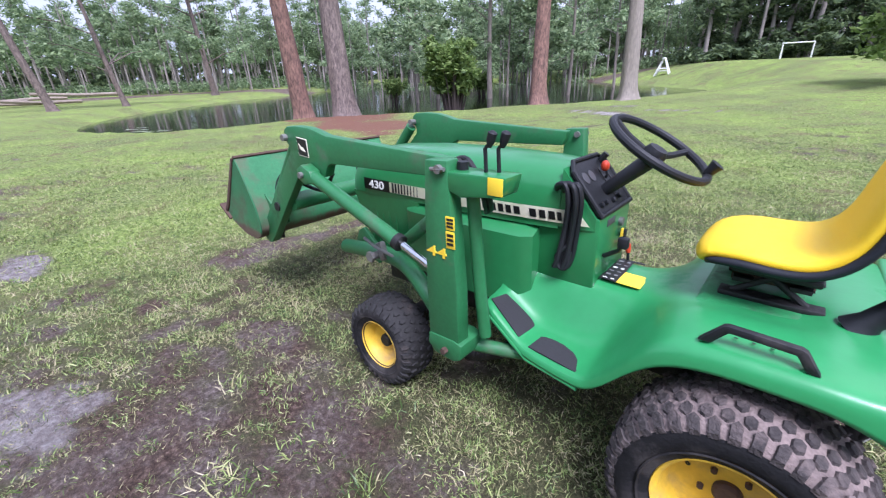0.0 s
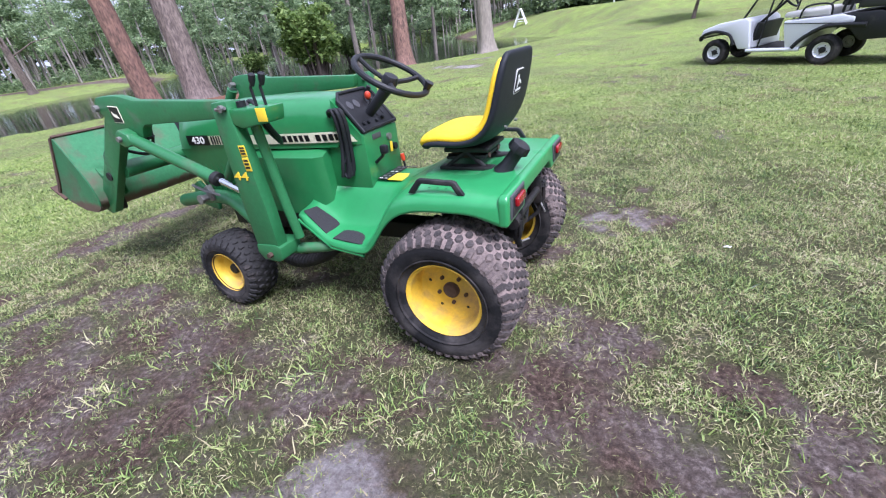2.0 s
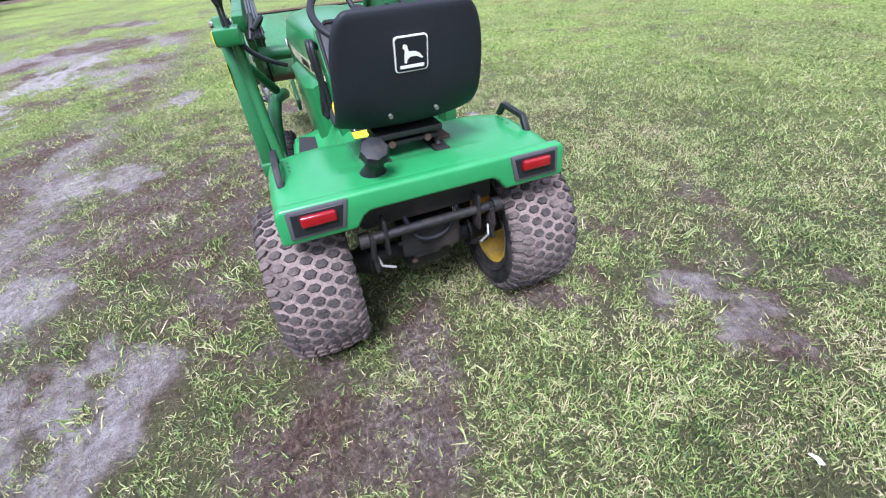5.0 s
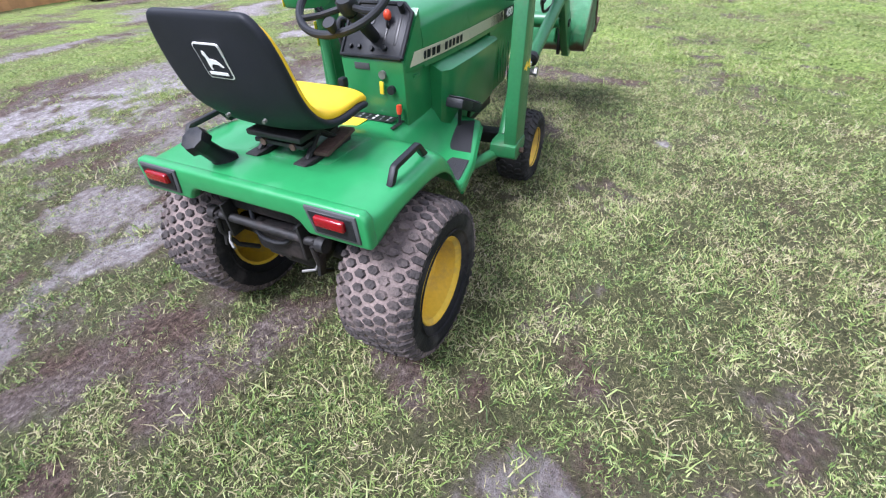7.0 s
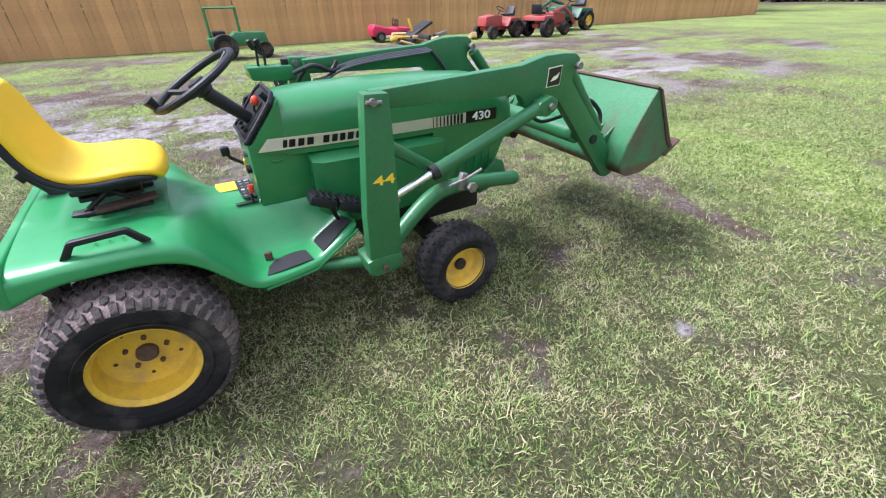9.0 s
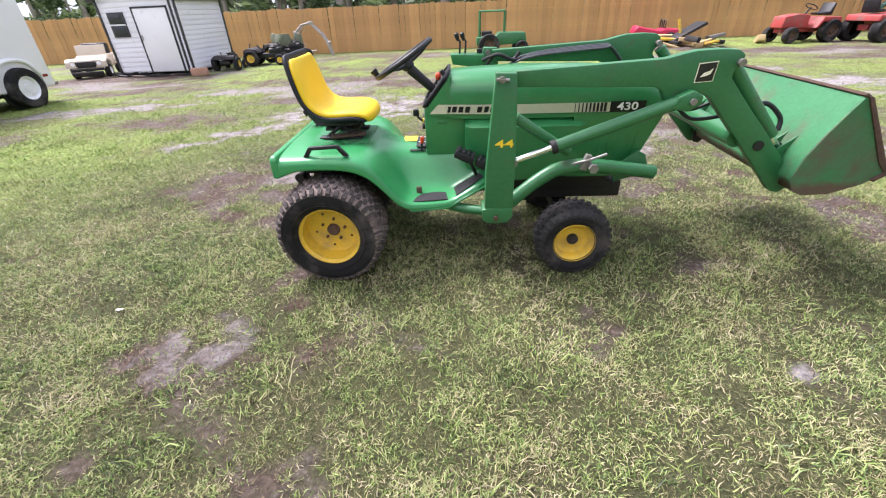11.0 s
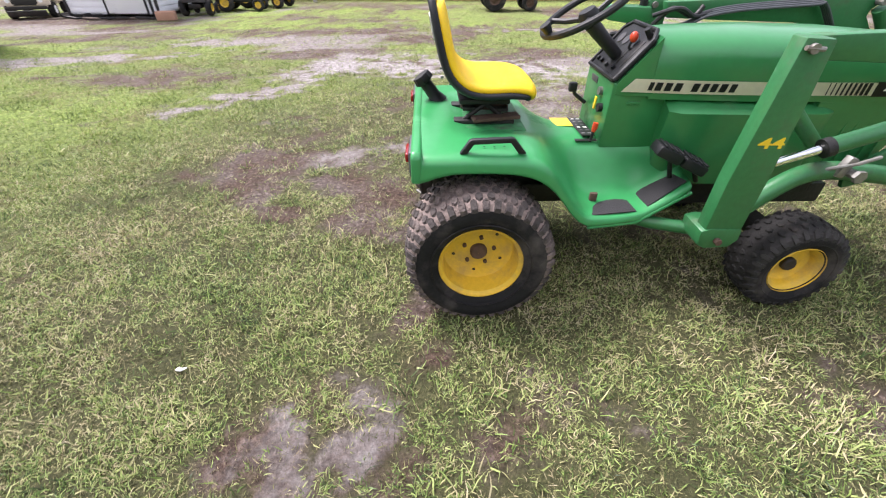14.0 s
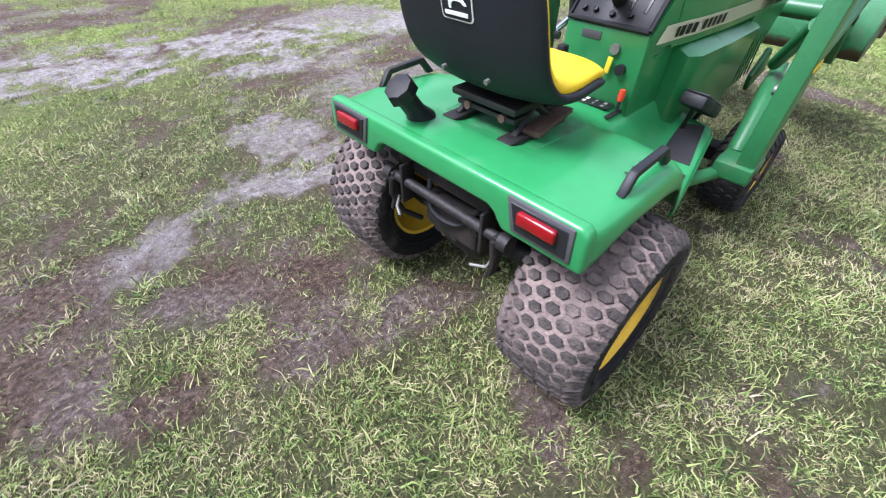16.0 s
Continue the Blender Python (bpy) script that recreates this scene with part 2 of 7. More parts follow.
# ---- ground ----
POND = [(22.5, -2.5), (18.6, -3.0), (16.6, -3.8), (16.0, -5.2), (16.3, -7.4), (13.9, -10.6), (11.8, -13.0), (11.1, -17.3), (9.2, -21.2), (8.5, -22.8), (6.6, -26.5), (5.6, -31.0), (7.5, -37.0), (14, -44.0), (26, -56.0), (44, -58.0), (60, -52.0), (54, -38.0), (46, -24.0), (42, -16.5), (37, -10.5), (31, -5.6), (26, -3.2)]


def pond_depth(x, y):
    """Signed distance to the pond's edge: above nought inside."""
    best = np.full(x.shape, 1e9)
    inside = np.zeros(x.shape, bool)
    for (ax, ay), (bx, by) in zip(POND, POND[1:] + POND[:1]):
        dx, dy = bx - ax, by - ay
        t = np.clip(((x - ax) * dx + (y - ay) * dy) / (dx * dx + dy * dy), 0, 1)
        best = np.minimum(best, np.hypot(x - ax - t * dx, y - ay - t * dy))
        inside ^= ((ay > y) != (by > y)) & (x < dx * (y - ay) / (dy + 1e-12) + ax)
    return np.where(inside, best, -best)


def value_noise(x, y, cell, seed):
    """Smooth random values between 0 and 1."""
    r = np.random.RandomState(seed).rand(256, 256)
    u, v = x / cell, y / cell
    i, j = np.floor(u).astype(int), np.floor(v).astype(int)
    f, g = u - i, v - j
    f, g = f * f * (3 - 2 * f), g * g * (3 - 2 * g)
    a, b = r[i % 256, j % 256], r[(i + 1) % 256, j % 256]
    c, d = r[i % 256, (j + 1) % 256], r[(i + 1) % 256, (j + 1) % 256]
    return (a * (1 - f) + b * f) * (1 - g) + (c * (1 - f) + d * f) * g


def fractal(x, y, cell, seed, octaves=4):
    s, w, t = 0, 1.0, 0
    for o in range(octaves):
        s = s + w * value_noise(x + 13.7 * o, y - 7.1 * o, cell / 2 ** o, seed + o)
        t += w
        w *= 0.55
    return s / t


def smooth(a, b, v):
    t = np.clip((v - a) / (b - a), 0, 1)
    return t * t * (3 - 2 * t)


def height(x, y):
    roll = 0.05 * (fractal(x, y, 6.0, 5, 3) - 0.5) * smooth(2.5, 6, np.hypot(x - 0.6, y))
    near = 0.018 * (fractal(x, y, 0.5, 9, 3) - 0.5)
    near = near - 0.032 * smooth(-0.48, -0.85, y) * smooth(-4.5, -2.0, y) * smooth(3.6, 2.0, np.abs(x - 0.3))
    d = pond_depth(x, y)
    hill = (1.36 * smooth(-16, -42, y) * smooth(24, 8, x) + 0.6 * smooth(-46, -70, y)) * smooth(-0.5, -6, d)
    bank = np.where(d > -1.6, -0.5 * smooth(-2.0, 0.0, d) - 0.9 * smooth(0.2, 3, d), 0)
    levee = 0.35 * smooth(48, 58, np.hypot(x, y)) * smooth(10, 30, x) * smooth(-1, -4, d)
    shore = -0.2 * smooth(-7.0, -0.8, d) * smooth(-13, -18, y) * smooth(-38, -30, y) * smooth(15, 10, x)
    return hill + roll + near + bank + levee + shore


# bare places, and the bucket's shadow painted as one of them: centre, half lengths, turn in degrees, sand share
BARE_AND_SHADOW = [
    (-0.46, -0.88, 0.2, 0.13, -15, 0.85), (-0.42, -1.06, 0.17, 0.15, 40, 0.7), (-0.66, -0.98, 0.18, 0.14, 60, 0.85), (-0.60, -1.2, 0.15, 0.17, 20, 0.6), (-0.80, -1.10, 0.14, 0.12, 0, 0.5), (-0.31, -0.50, 0.14, 0.07, 10, 0.0), (-0.19, -0.70, 0.1, 0.06, 0, 0.0), (-0.2, -0.36, 0.16, 0.08, 60, 0.0),
    (-0.1, 1.25, 0.36, 0.16, -25, 0.9), (-0.45, 0.58, 0.36, 0.2, -20, 0.1), (-0.52, 0.34, 0.3, 0.16, 15, 0.0), (-0.24, 0.14, 0.22, 0.14, 0, 0.0), (-0.21, -0.47, 0.2, 0.11, 30, 0.0), (-0.75, 0.70, 0.34, 0.18, -15, 0.3), (-0.98, 0.36, 0.2, 0.12, 0, 0.2), (-1.25, 0.78, 0.3, 0.2, 30, 0.45), (-0.92, 1.14, 0.34, 0.17, 10, 0.8),
    (0.1, 1.75, 0.3, 0.45, 0, 0.8), (0.07, 1.08, 0.2, 0.1, 0, 0.8), (0.24, 0.60, 0.16, 0.08, 0, 0.1), (0.39, 0.93, 0.3, 0.1, 10, 0.3), (0.88, 1.82, 0.35, 0.2, 0, 0.9),
    (1.7, 1.4, 0.4, 0.25, 10, 0.15), (1.3, 0.82, 0.4, 0.14, 5, 0.15), (1.97, 0.63, 0.25, 0.12, 0, 0.1), (2.3, 1.6, 0.3, 0.18, 0, 0.8), (3.0, 0.95, 0.16, 0.1, 0, 0.1),
    # the patch at (3.24, -0.6) puts the bucket's brown shadow into the ground colour
    (2.06, -1.2, 0.11, 0.07, 20, 1.0), (2.0, -0.42, 0.14, 0.1, 0, 0.4), (3.3, 0.1, 0.4, 0.2, 80, 0.15), (3.24, -0.6, 0.3, 0.12, 80, 0.1), (4.6, 1.45, 0.35, 0.2, 0, 0.8), (2.45, 2.04, 0.3, 0.2, 0, 0.9),
    (-1.4, 1.1, 0.5, 0.3, 60, 0.3), (-1.2, 0.6, 0.2, 0.1, 60, 0.2), (-2.57, -0.54, 0.4, 0.2, 20, 0.6),
    (-2.1, 2.9, 0.8, 0.36, 50, 0.9), (-1.5, 4.3, 0.8, 0.42, 50, 0.9), (-5.5, 4.6, 1.6, 0.36, 18, 0.9), (-0.6, 4.2, 1.1, 0.6, -5, 1.0), (0.9, 4.0, 1.1, 0.55, -20, 1.0), (2.2, 3.6, 1.0, 0.4, -8, 1.0), (-0.4, 4.9, 1.0, 0.2, 5, 0.9), (0.6, 3.1, 0.6, 0.2, -15, 0.9),
    (5.0, 3.8, 1.2, 0.45, 5, 0.95), (8.0, 3.7, 1.6, 0.5, 0, 1.0), (7.0, 5.2, 1.3, 0.5, 0, 1.0), (6.0, 6.9, 1.6, 0.45, 0, 0.9), (-3.2, 6.2, 1.4, 0.4, 5, 0.8), (2.5, 7.5, 1.6, 0.25, 0, 0.8), (11.5, 6.5, 1.8, 0.35, 0, 0.9), (-6.0, 7.4, 1.0, 0.2, 10, 0.7),
    (5.05, -11.95, 1.25, 0.5, -25, 1.0), (3.6, -13.5, 0.7, 0.36, 10, 0.95), (2.4, -12.9, 0.5, 0.3, 10, 0.9), (5.6, -14.6, 0.7, 0.3, 20, 0.8),
]


def bare(x, y):
    """Bare soil share, the bucket's painted shadow counted in, and, of it, the sand share."""
    wob = fractal(x, y, 0.45, 21, 4)
    wob2 = fractal(x, y, 1.7, 33, 4)
    thin = 0.12 * smooth(0.45, 0.8, y) * smooth(2.6, 1.5, y) * smooth(-2.2, -1.2, x) * smooth(3.2, 2.0, x)
    fray = fractal(x, y, 0.13, 27, 3)
    soil = 0.7 * smooth(0.545, 0.74, 0.36 * wob + 0.3 * wob2 + 0.37 * fray + thin) * smooth(24, 9, np.hypot(x, y))
    yard = smooth(0.8, 2.5, y) * smooth(18, 10, y) * smooth(26, 14, np.abs(x))
    soil = np.maximum(soil, 0.78 * yard * smooth(0.42, 0.62, 0.45 * wob2 + 0.35 * fractal(x * 0.5, y, 0.9, 29, 4) + 0.22 * fray))
    sand = np.maximum(smooth(0.5, 0.75, fractal(x, y, 2.2, 51, 3)) * 0.4, 0.75 * yard * smooth(0.46, 0.62, fractal(x * 0.6, y, 1.5, 53, 4)))
    for cx, cy, a, b, turn, share in BARE_AND_SHADOW:
        c, s = math.cos(radians(turn)), math.sin(radians(turn))
        u, v = ((x - cx) * c + (y - cy) * s) / a, (-(x - cx) * s + (y - cy) * c) / b
        m = smooth(1.35, 0.45, np.hypot(u, v) + 1.5 * (wob - 0.5) + 2.2 * (fray - 0.5))
        soil = np.maximum(soil, m * (0.75 + 0.5 * (fray - 0.3)))
        sand = np.where(m > 0.05, sand * (1 - m) + share * m, sand)
    d = np.hypot(x, y)
    track = smooth(54, 56, d) * smooth(61, 59, d) * smooth(8, 20, x)
    return np.maximum(soil, track), np.where(track > 0.1, 0.35, sand)


def needles(x, y):
    """Red pine litter under the two big pines."""
    d = np.minimum(np.hypot((x - 13.0) / 2.6, (y + 8.0) / 2.0), np.hypot((x - 10.0) / 3.0, (y + 6.3) / 2.0) + 0.15)
    return smooth(1.25, 0.3, d + 1.1 * (fractal(x, y, 0.9, 44, 3) - 0.5))


def axis_lines(fine0, fine1, step, far):
    mid = list(np.arange(fine0, fine1 + 1e-6, step))
    up, g, v = [], step, fine1
    while v < far:
        g *= 1.062
        v += g
        up.append(v)
    dn, g, v = [], step, fine0
    while v > -far:
        g *= 1.062
        v -= g
        dn.append(v)
    return np.array(dn[::-1] + mid + up)


def grid_mesh(name, xs, ys, zf):
    gx, gy = np.meshgrid(xs, ys, indexing="ij")
    gz = zf(gx, gy)
    nx, ny = len(xs), len(ys)
    me = bpy.data.meshes.new(name)
    me.vertices.add(nx * ny)
    me.vertices.foreach_set("co", np.stack([gx, gy, gz], -1).astype(np.float32).ravel())
    idx = np.arange(nx * ny).reshape(nx, ny)
    q = np.stack([idx[:-1, :-1], idx[1:, :-1], idx[1:, 1:], idx[:-1, 1:]], -1).reshape(-1, 4)
    me.loops.add(q.size)
    me.loops.foreach_set("vertex_index", q.ravel().astype(np.int32))
    me.polygons.add(len(q))
    me.polygons.foreach_set("loop_start", np.arange(0, q.size, 4, dtype=np.int32))
    me.update(calc_edges=True)
    me.shade_smooth()
    return me, gx.ravel(), gy.ravel()


gme, gx, gy = grid_mesh("ground", axis_lines(-3.2, 4.5, 0.06, 420), axis_lines(-3.6, 4.0, 0.06, 420), height)
soil, sand = bare(gx, gy)
for key, vals in (("soil", soil), ("sand", sand), ("litter", needles(gx, gy)), ("far", smooth(2.0, 4.6, np.hypot(gx - 0.4, gy)))):
    at = gme.attributes.new(key, "FLOAT", "POINT")
    at.data.foreach_set("value", vals.astype(np.float32))


def ground_material():
    m = bpy.data.materials.new("lawn_and_soil")
    m.use_nodes = True
    n, l = m.node_tree.nodes, m.node_tree.links
    b = n["Principled BSDF"]
    co = n.new("ShaderNodeTexCoord")

    def tex(scale, detail=6, rough=0.6):
        t = n.new("ShaderNodeTexNoise")
        t.inputs["Scale"].default_value, t.inputs["Detail"].default_value, t.inputs["Roughness"].default_value = scale, detail, rough
        l.new(co.outputs["Object"], t.inputs["Vector"])
        return t

    def ramp(src, *stops):
        r = n.new("ShaderNodeValToRGB")
        while len(r.color_ramp.elements) < len(stops):
            r.color_ramp.elements.new(0.5)
        for e, (p, c) in zip(r.color_ramp.elements, stops):
            e.position, e.color = p, (*c, 1)
        l.new(src, r.inputs[0])
        return r.outputs[0]

    def mix(f, a, c):
        x = n.new("ShaderNodeMix")
        x.data_type = "RGBA"
        l.new(f, x.inputs[0]), l.new(a, x.inputs[6]), l.new(c, x.inputs[7])
        return x.outputs[2]

    near = mix(tex(0.9, 4).outputs[0], ramp(tex(60, 8, 0.75).outputs[0], (0.3, (0.02, 0.018, 0.011)), (0.5, (0.075, 0.07, 0.035)), (0.7, (0.19, 0.17, 0.09))),
               ramp(tex(52, 8, 0.75).outputs[0], (0.3, (0.02, 0.022, 0.01)), (0.52, (0.08, 0.092, 0.034)), (0.72, (0.19, 0.205, 0.085))))
    lawn = mix(ramp(tex(0.35, 5).outputs[0], (0.38, (0, 0, 0)), (0.62, (1, 1, 1))), ramp(tex(22, 9, 0.85).outputs[0], (0.4, (0.03, 0.04, 0.014)), (0.5, (0.145, 0.185, 0.058)), (0.61, (0.33, 0.36, 0.14))),
               ramp(tex(17, 9, 0.85).outputs[0], (0.4, (0.045, 0.07, 0.016)), (0.5, (0.2, 0.29, 0.06)), (0.61, (0.42, 0.5, 0.14))))
    straw = ramp(tex(30, 8, 0.8).outputs[0], (0.35, (0.05, 0.036, 0.022)), (0.5, (0.15, 0.115, 0.06)), (0.66, (0.3, 0.25, 0.14)))
    lawn = mix(ramp(tex(1.5, 7, 0.7).outputs[0], (0.5, (0, 0, 0)), (0.66, (0.85, 0.85, 0.85))), lawn, straw)
    fa = n.new("ShaderNodeAttribute")
    fa.attribute_name = "far"
    grass = mix(fa.outputs["Fac"], near, lawn)
    dark = mix(ramp(tex(2.6, 5).outputs[0], (0.42, (0, 0, 0)), (0.6, (1, 1, 1))), ramp(tex(38, 9, 0.78).outputs[0], (0.33, (0.02, 0.012, 0.009)), (0.5, (0.085, 0.054, 0.04)), (0.66, (0.25, 0.175, 0.14))), ramp(tex(34, 9, 0.78).outputs[0], (0.33, (0.034, 0.025, 0.021)), (0.5, (0.125, 0.096, 0.084)), (0.66, (0.33, 0.275, 0.25))))
    pale = ramp(tex(20, 9, 0.76).outputs[0], (0.32, (0.14, 0.118, 0.113)), (0.48, (0.34, 0.315, 0.31)), (0.66, (0.58, 0.555, 0.54)))
    sa, so = n.new("ShaderNodeAttribute"), n.new("ShaderNodeAttribute")
    sa.attribute_name, so.attribute_name = "sand", "soil"
    jit = tex(11, 9, 0.8)

    def edge(a, lo, hi):
        add = n.new("ShaderNodeMath")
        add.operation = "MULTIPLY_ADD"
        l.new(jit.outputs[0], add.inputs[0])
        add.inputs[1].default_value = 1.1
        l.new(a, add.inputs[2])
        r = n.new("ShaderNodeMapRange")
        r.inputs[1].default_value, r.inputs[2].default_value = lo, hi
        l.new(add.outputs[0], r.inputs[0])
        return r.outputs[0]

    earth = mix(edge(sa.outputs["Fac"], 0.95, 1.7), dark, pale)
    li = n.new("ShaderNodeAttribute")
    li.attribute_name = "litter"
    rust = ramp(tex(30, 8, 0.7).outputs[0], (0.3, (0.1, 0.045, 0.028)), (0.7, (0.26, 0.13, 0.085)))
    l.new(mix(edge(li.outputs["Fac"], 0.8, 1.2), mix(edge(so.outputs["Fac"], 0.7, 1.25), grass, earth), rust), b.inputs["Base Color"])
    b.inputs["Roughness"].default_value = 0.9
    b.inputs["Specular IOR Level"].default_value = 0.25
    bp = n.new("ShaderNodeBump")
    bp.inputs["Strength"].default_value, bp.inputs["Distance"].default_value = 0.9, 0.04
    l.new(tex(45, 8, 0.75).outputs[0], bp.inputs["Height"])
    l.new(bp.outputs[0], b.inputs["Normal"])
    return m


gme.materials.append(ground_material())
ground = tagged(new("ground", gme), "patchy green lawn with bare grey sandy soil", "ground", kind="structure")


def flat_mesh(name, verts, faces, material, smooth_it=False):
    """A mesh from whole arrays; faces all have as many corners."""
    me = bpy.data.meshes.new(name)
    v, f = np.asarray(verts, np.float32), np.asarray(faces, np.int32)
    me.vertices.add(len(v))
    me.vertices.foreach_set("co", v.ravel())
    me.loops.add(f.size)
    me.loops.foreach_set("vertex_index", f.ravel())
    me.polygons.add(len(f))
    me.polygons.foreach_set("loop_start", np.arange(0, f.size, f.shape[1], dtype=np.int32))
    me.update(calc_edges=True)
    for m in material if isinstance(material, (list, tuple)) else [material]:
        me.materials.append(m)
    if smooth_it:
        me.shade_smooth()
    return me


def leaf_material(name, *stops, rough=0.6, trans=0.25, patch=0.0):
    """Leaves or blades: a colour of its own for each, some light passing through."""
    m = bpy.data.materials.new(name)
    m.use_nodes = True
    n, l = m.node_tree.nodes, m.node_tree.links
    b = n["Principled BSDF"]
    g = n.new("ShaderNodeNewGeometry")
    co = n.new("ShaderNodeTexCoord")
    big = n.new("ShaderNodeTexNoise")
    big.inputs["Scale"].default_value = 1.3
    big.inputs["Detail"].default_value = 4
    l.new(co.outputs["Object"], big.inputs["Vector"])
    tone = big.outputs[0]
    if patch:
        mid = n.new("ShaderNodeTexNoise")
        mid.inputs["Scale"].default_value, mid.inputs["Detail"].default_value = patch, 5
        l.new(co.outputs["Object"], mid.inputs["Vector"])
        both_n = n.new("ShaderNodeMix")
        both_n.inputs[0].default_value = 0.55
        l.new(big.outputs[0], both_n.inputs[2])
        l.new(mid.outputs[0], both_n.inputs[3])
        tone = both_n.outputs[0]
    a = n.new("ShaderNodeMath")
    a.operation = "MULTIPLY_ADD"
    l.new(tone, a.inputs[0])
    a.inputs[1].default_value = 1.9 if patch else 1.1
    sub = n.new("ShaderNodeMath")
    sub.operation = "MULTIPLY_ADD"
    l.new(g.outputs["Random Per Island"], sub.inputs[0])
    sub.inputs[1].default_value, sub.inputs[2].default_value = (0.72, -0.86) if patch else (0.95, -0.54)
    l.new(sub.outputs[0], a.inputs[2])
    r = n.new("ShaderNodeValToRGB")
    while len(r.color_ramp.elements) < len(stops):
        r.color_ramp.elements.new(0.5)
    for e, (p, c) in zip(r.color_ramp.elements, stops):
        e.position, e.color = p, (*c, 1)
    l.new(a.outputs[0], r.inputs[0])
    l.new(r.outputs[0], b.inputs["Base Color"])
    b.inputs["Roughness"].default_value = rough
    b.inputs["Specular IOR Level"].default_value = 0.3
    tr = n.new("ShaderNodeBsdfTranslucent")
    l.new(r.outputs[0], tr.inputs[0])
    mx = n.new("ShaderNodeMixShader")
    mx.inputs[0].default_value = trans
    l.new(b.outputs[0], mx.inputs[1])
    l.new(tr.outputs[0], mx.inputs[2])
    l.new(mx.outputs[0], n["Material Output"].inputs[0])
    return m


BLADE = leaf_material("grass_blades", (0.0, (0.026, 0.05, 0.014)), (0.18, (0.1, 0.165, 0.042)), (0.38, (0.22, 0.305, 0.085)), (0.56, (0.345, 0.4, 0.15)), (0.74, (0.41, 0.365, 0.2)), (0.95, (0.47, 0.41, 0.28)), rough=0.42, trans=0.12, patch=5.0)


THATCH = leaf_material("dry_thatch", (0.05, (0.05, 0.055, 0.022)), (0.35, (0.15, 0.16, 0.06)), (0.6, (0.27, 0.25, 0.12)), (0.9, (0.36, 0.29, 0.18)), rough=0.6, trans=0.1, patch=4.0)


FAR_BLADE = leaf_material("lawn_blades", (0.05, (0.06, 0.1, 0.026)), (0.34, (0.21, 0.3, 0.072)), (0.6, (0.37, 0.43, 0.15)), (0.88, (0.41, 0.36, 0.21)), rough=0.5, trans=0.2, patch=2.2)


class Field:
    """Values worked out once on a square grid and read between its points."""

    def __init__(self, lo, hi, step, *functions):
        self.lo, self.step = lo, step
        line = np.arange(lo, hi + step, step)
        x, y = np.meshgrid(line, line, indexing="ij")
        self.values = [v for f in functions for v in (f(x, y) if f is bare else (f(x, y),))]

    def __call__(self, k, x, y):
        v = self.values[k]
        u, w = (x - self.lo) / self.step, (y - self.lo) / self.step
        i, j = np.clip(u.astype(int), 0, len(v) - 2), np.clip(w.astype(int), 0, len(v) - 2)
        f, h = u - i, w - j
        return (v[i, j] * (1 - f) + v[i + 1, j] * f) * (1 - h) + (v[i, j + 1] * (1 - f) + v[i + 1, j + 1] * f) * h


LAWN = Field(-11.5, 11.5, 0.035, height, bare)


def blades(name, x, y, length, width, seed, lie=0.9, field=None, material=None, bent=False):
    """Tapering blades: one triangle each, or bent over in two pieces."""
    r = np.random.RandomState(seed)
    n = len(x)
    a = r.rand(n) * 2 * np.pi
    tilt = np.clip(r.normal(lie, 0.32, n), 0.12, 1.4)
    L = length * (0.45 + 1.0 * r.rand(n) ** 1.3)
    w = width * (0.7 + 0.6 * r.rand(n))
    dx, dy = np.cos(a), np.sin(a)
    px, py = -dy, dx
    z0 = (field or LAWN)(0, x, y) - 0.003
    tw = 0.5 * np.sin(a * 7)
    foot = [np.stack([x + side * px * w / 2, y + side * py * w / 2, z0 + side * tw * w], -1) for side in (-1, 1)]
    if not bent:
        tip = np.stack([x + dx * L * np.sin(tilt), y + dy * L * np.sin(tilt), z0 + L * np.cos(tilt)], -1)
        v = np.stack([*foot, tip], 1).reshape(-1, 3)
        return flat_mesh(name, v, np.arange(3 * n).reshape(-1, 3), material or BLADE)
    # the outer half sags and turns aside
    hl = 0.55 * L
    mx, my, mz = x + dx * hl * np.sin(tilt), y + dy * hl * np.sin(tilt), z0 + hl * np.cos(tilt)
    a2, t2 = a + r.normal(0, 0.45, n), np.clip(tilt + r.normal(0.55, 0.3, n), 0.2, 1.75)
    knee = [np.stack([mx + side * px * w * 0.42, my + side * py * w * 0.42, mz + side * tw * w * 0.6], -1) for side in (-1, 1)]
    tip = np.stack([mx + np.cos(a2) * 0.5 * L * np.sin(t2), my + np.sin(a2) * 0.5 * L * np.sin(t2), np.maximum(z0 + 0.002, mz + 0.5 * L * np.cos(t2))], -1)
    v = np.stack([*foot, *knee, tip], 1).reshape(-1, 3)
    k = 5 * np.arange(n)[:, None]
    f = np.concatenate([k + c for c in ((0, 1, 3), (0, 3, 2), (2, 3, 4))], 1).reshape(-1, 3)
    return flat_mesh(name, v, f, material or BLADE)


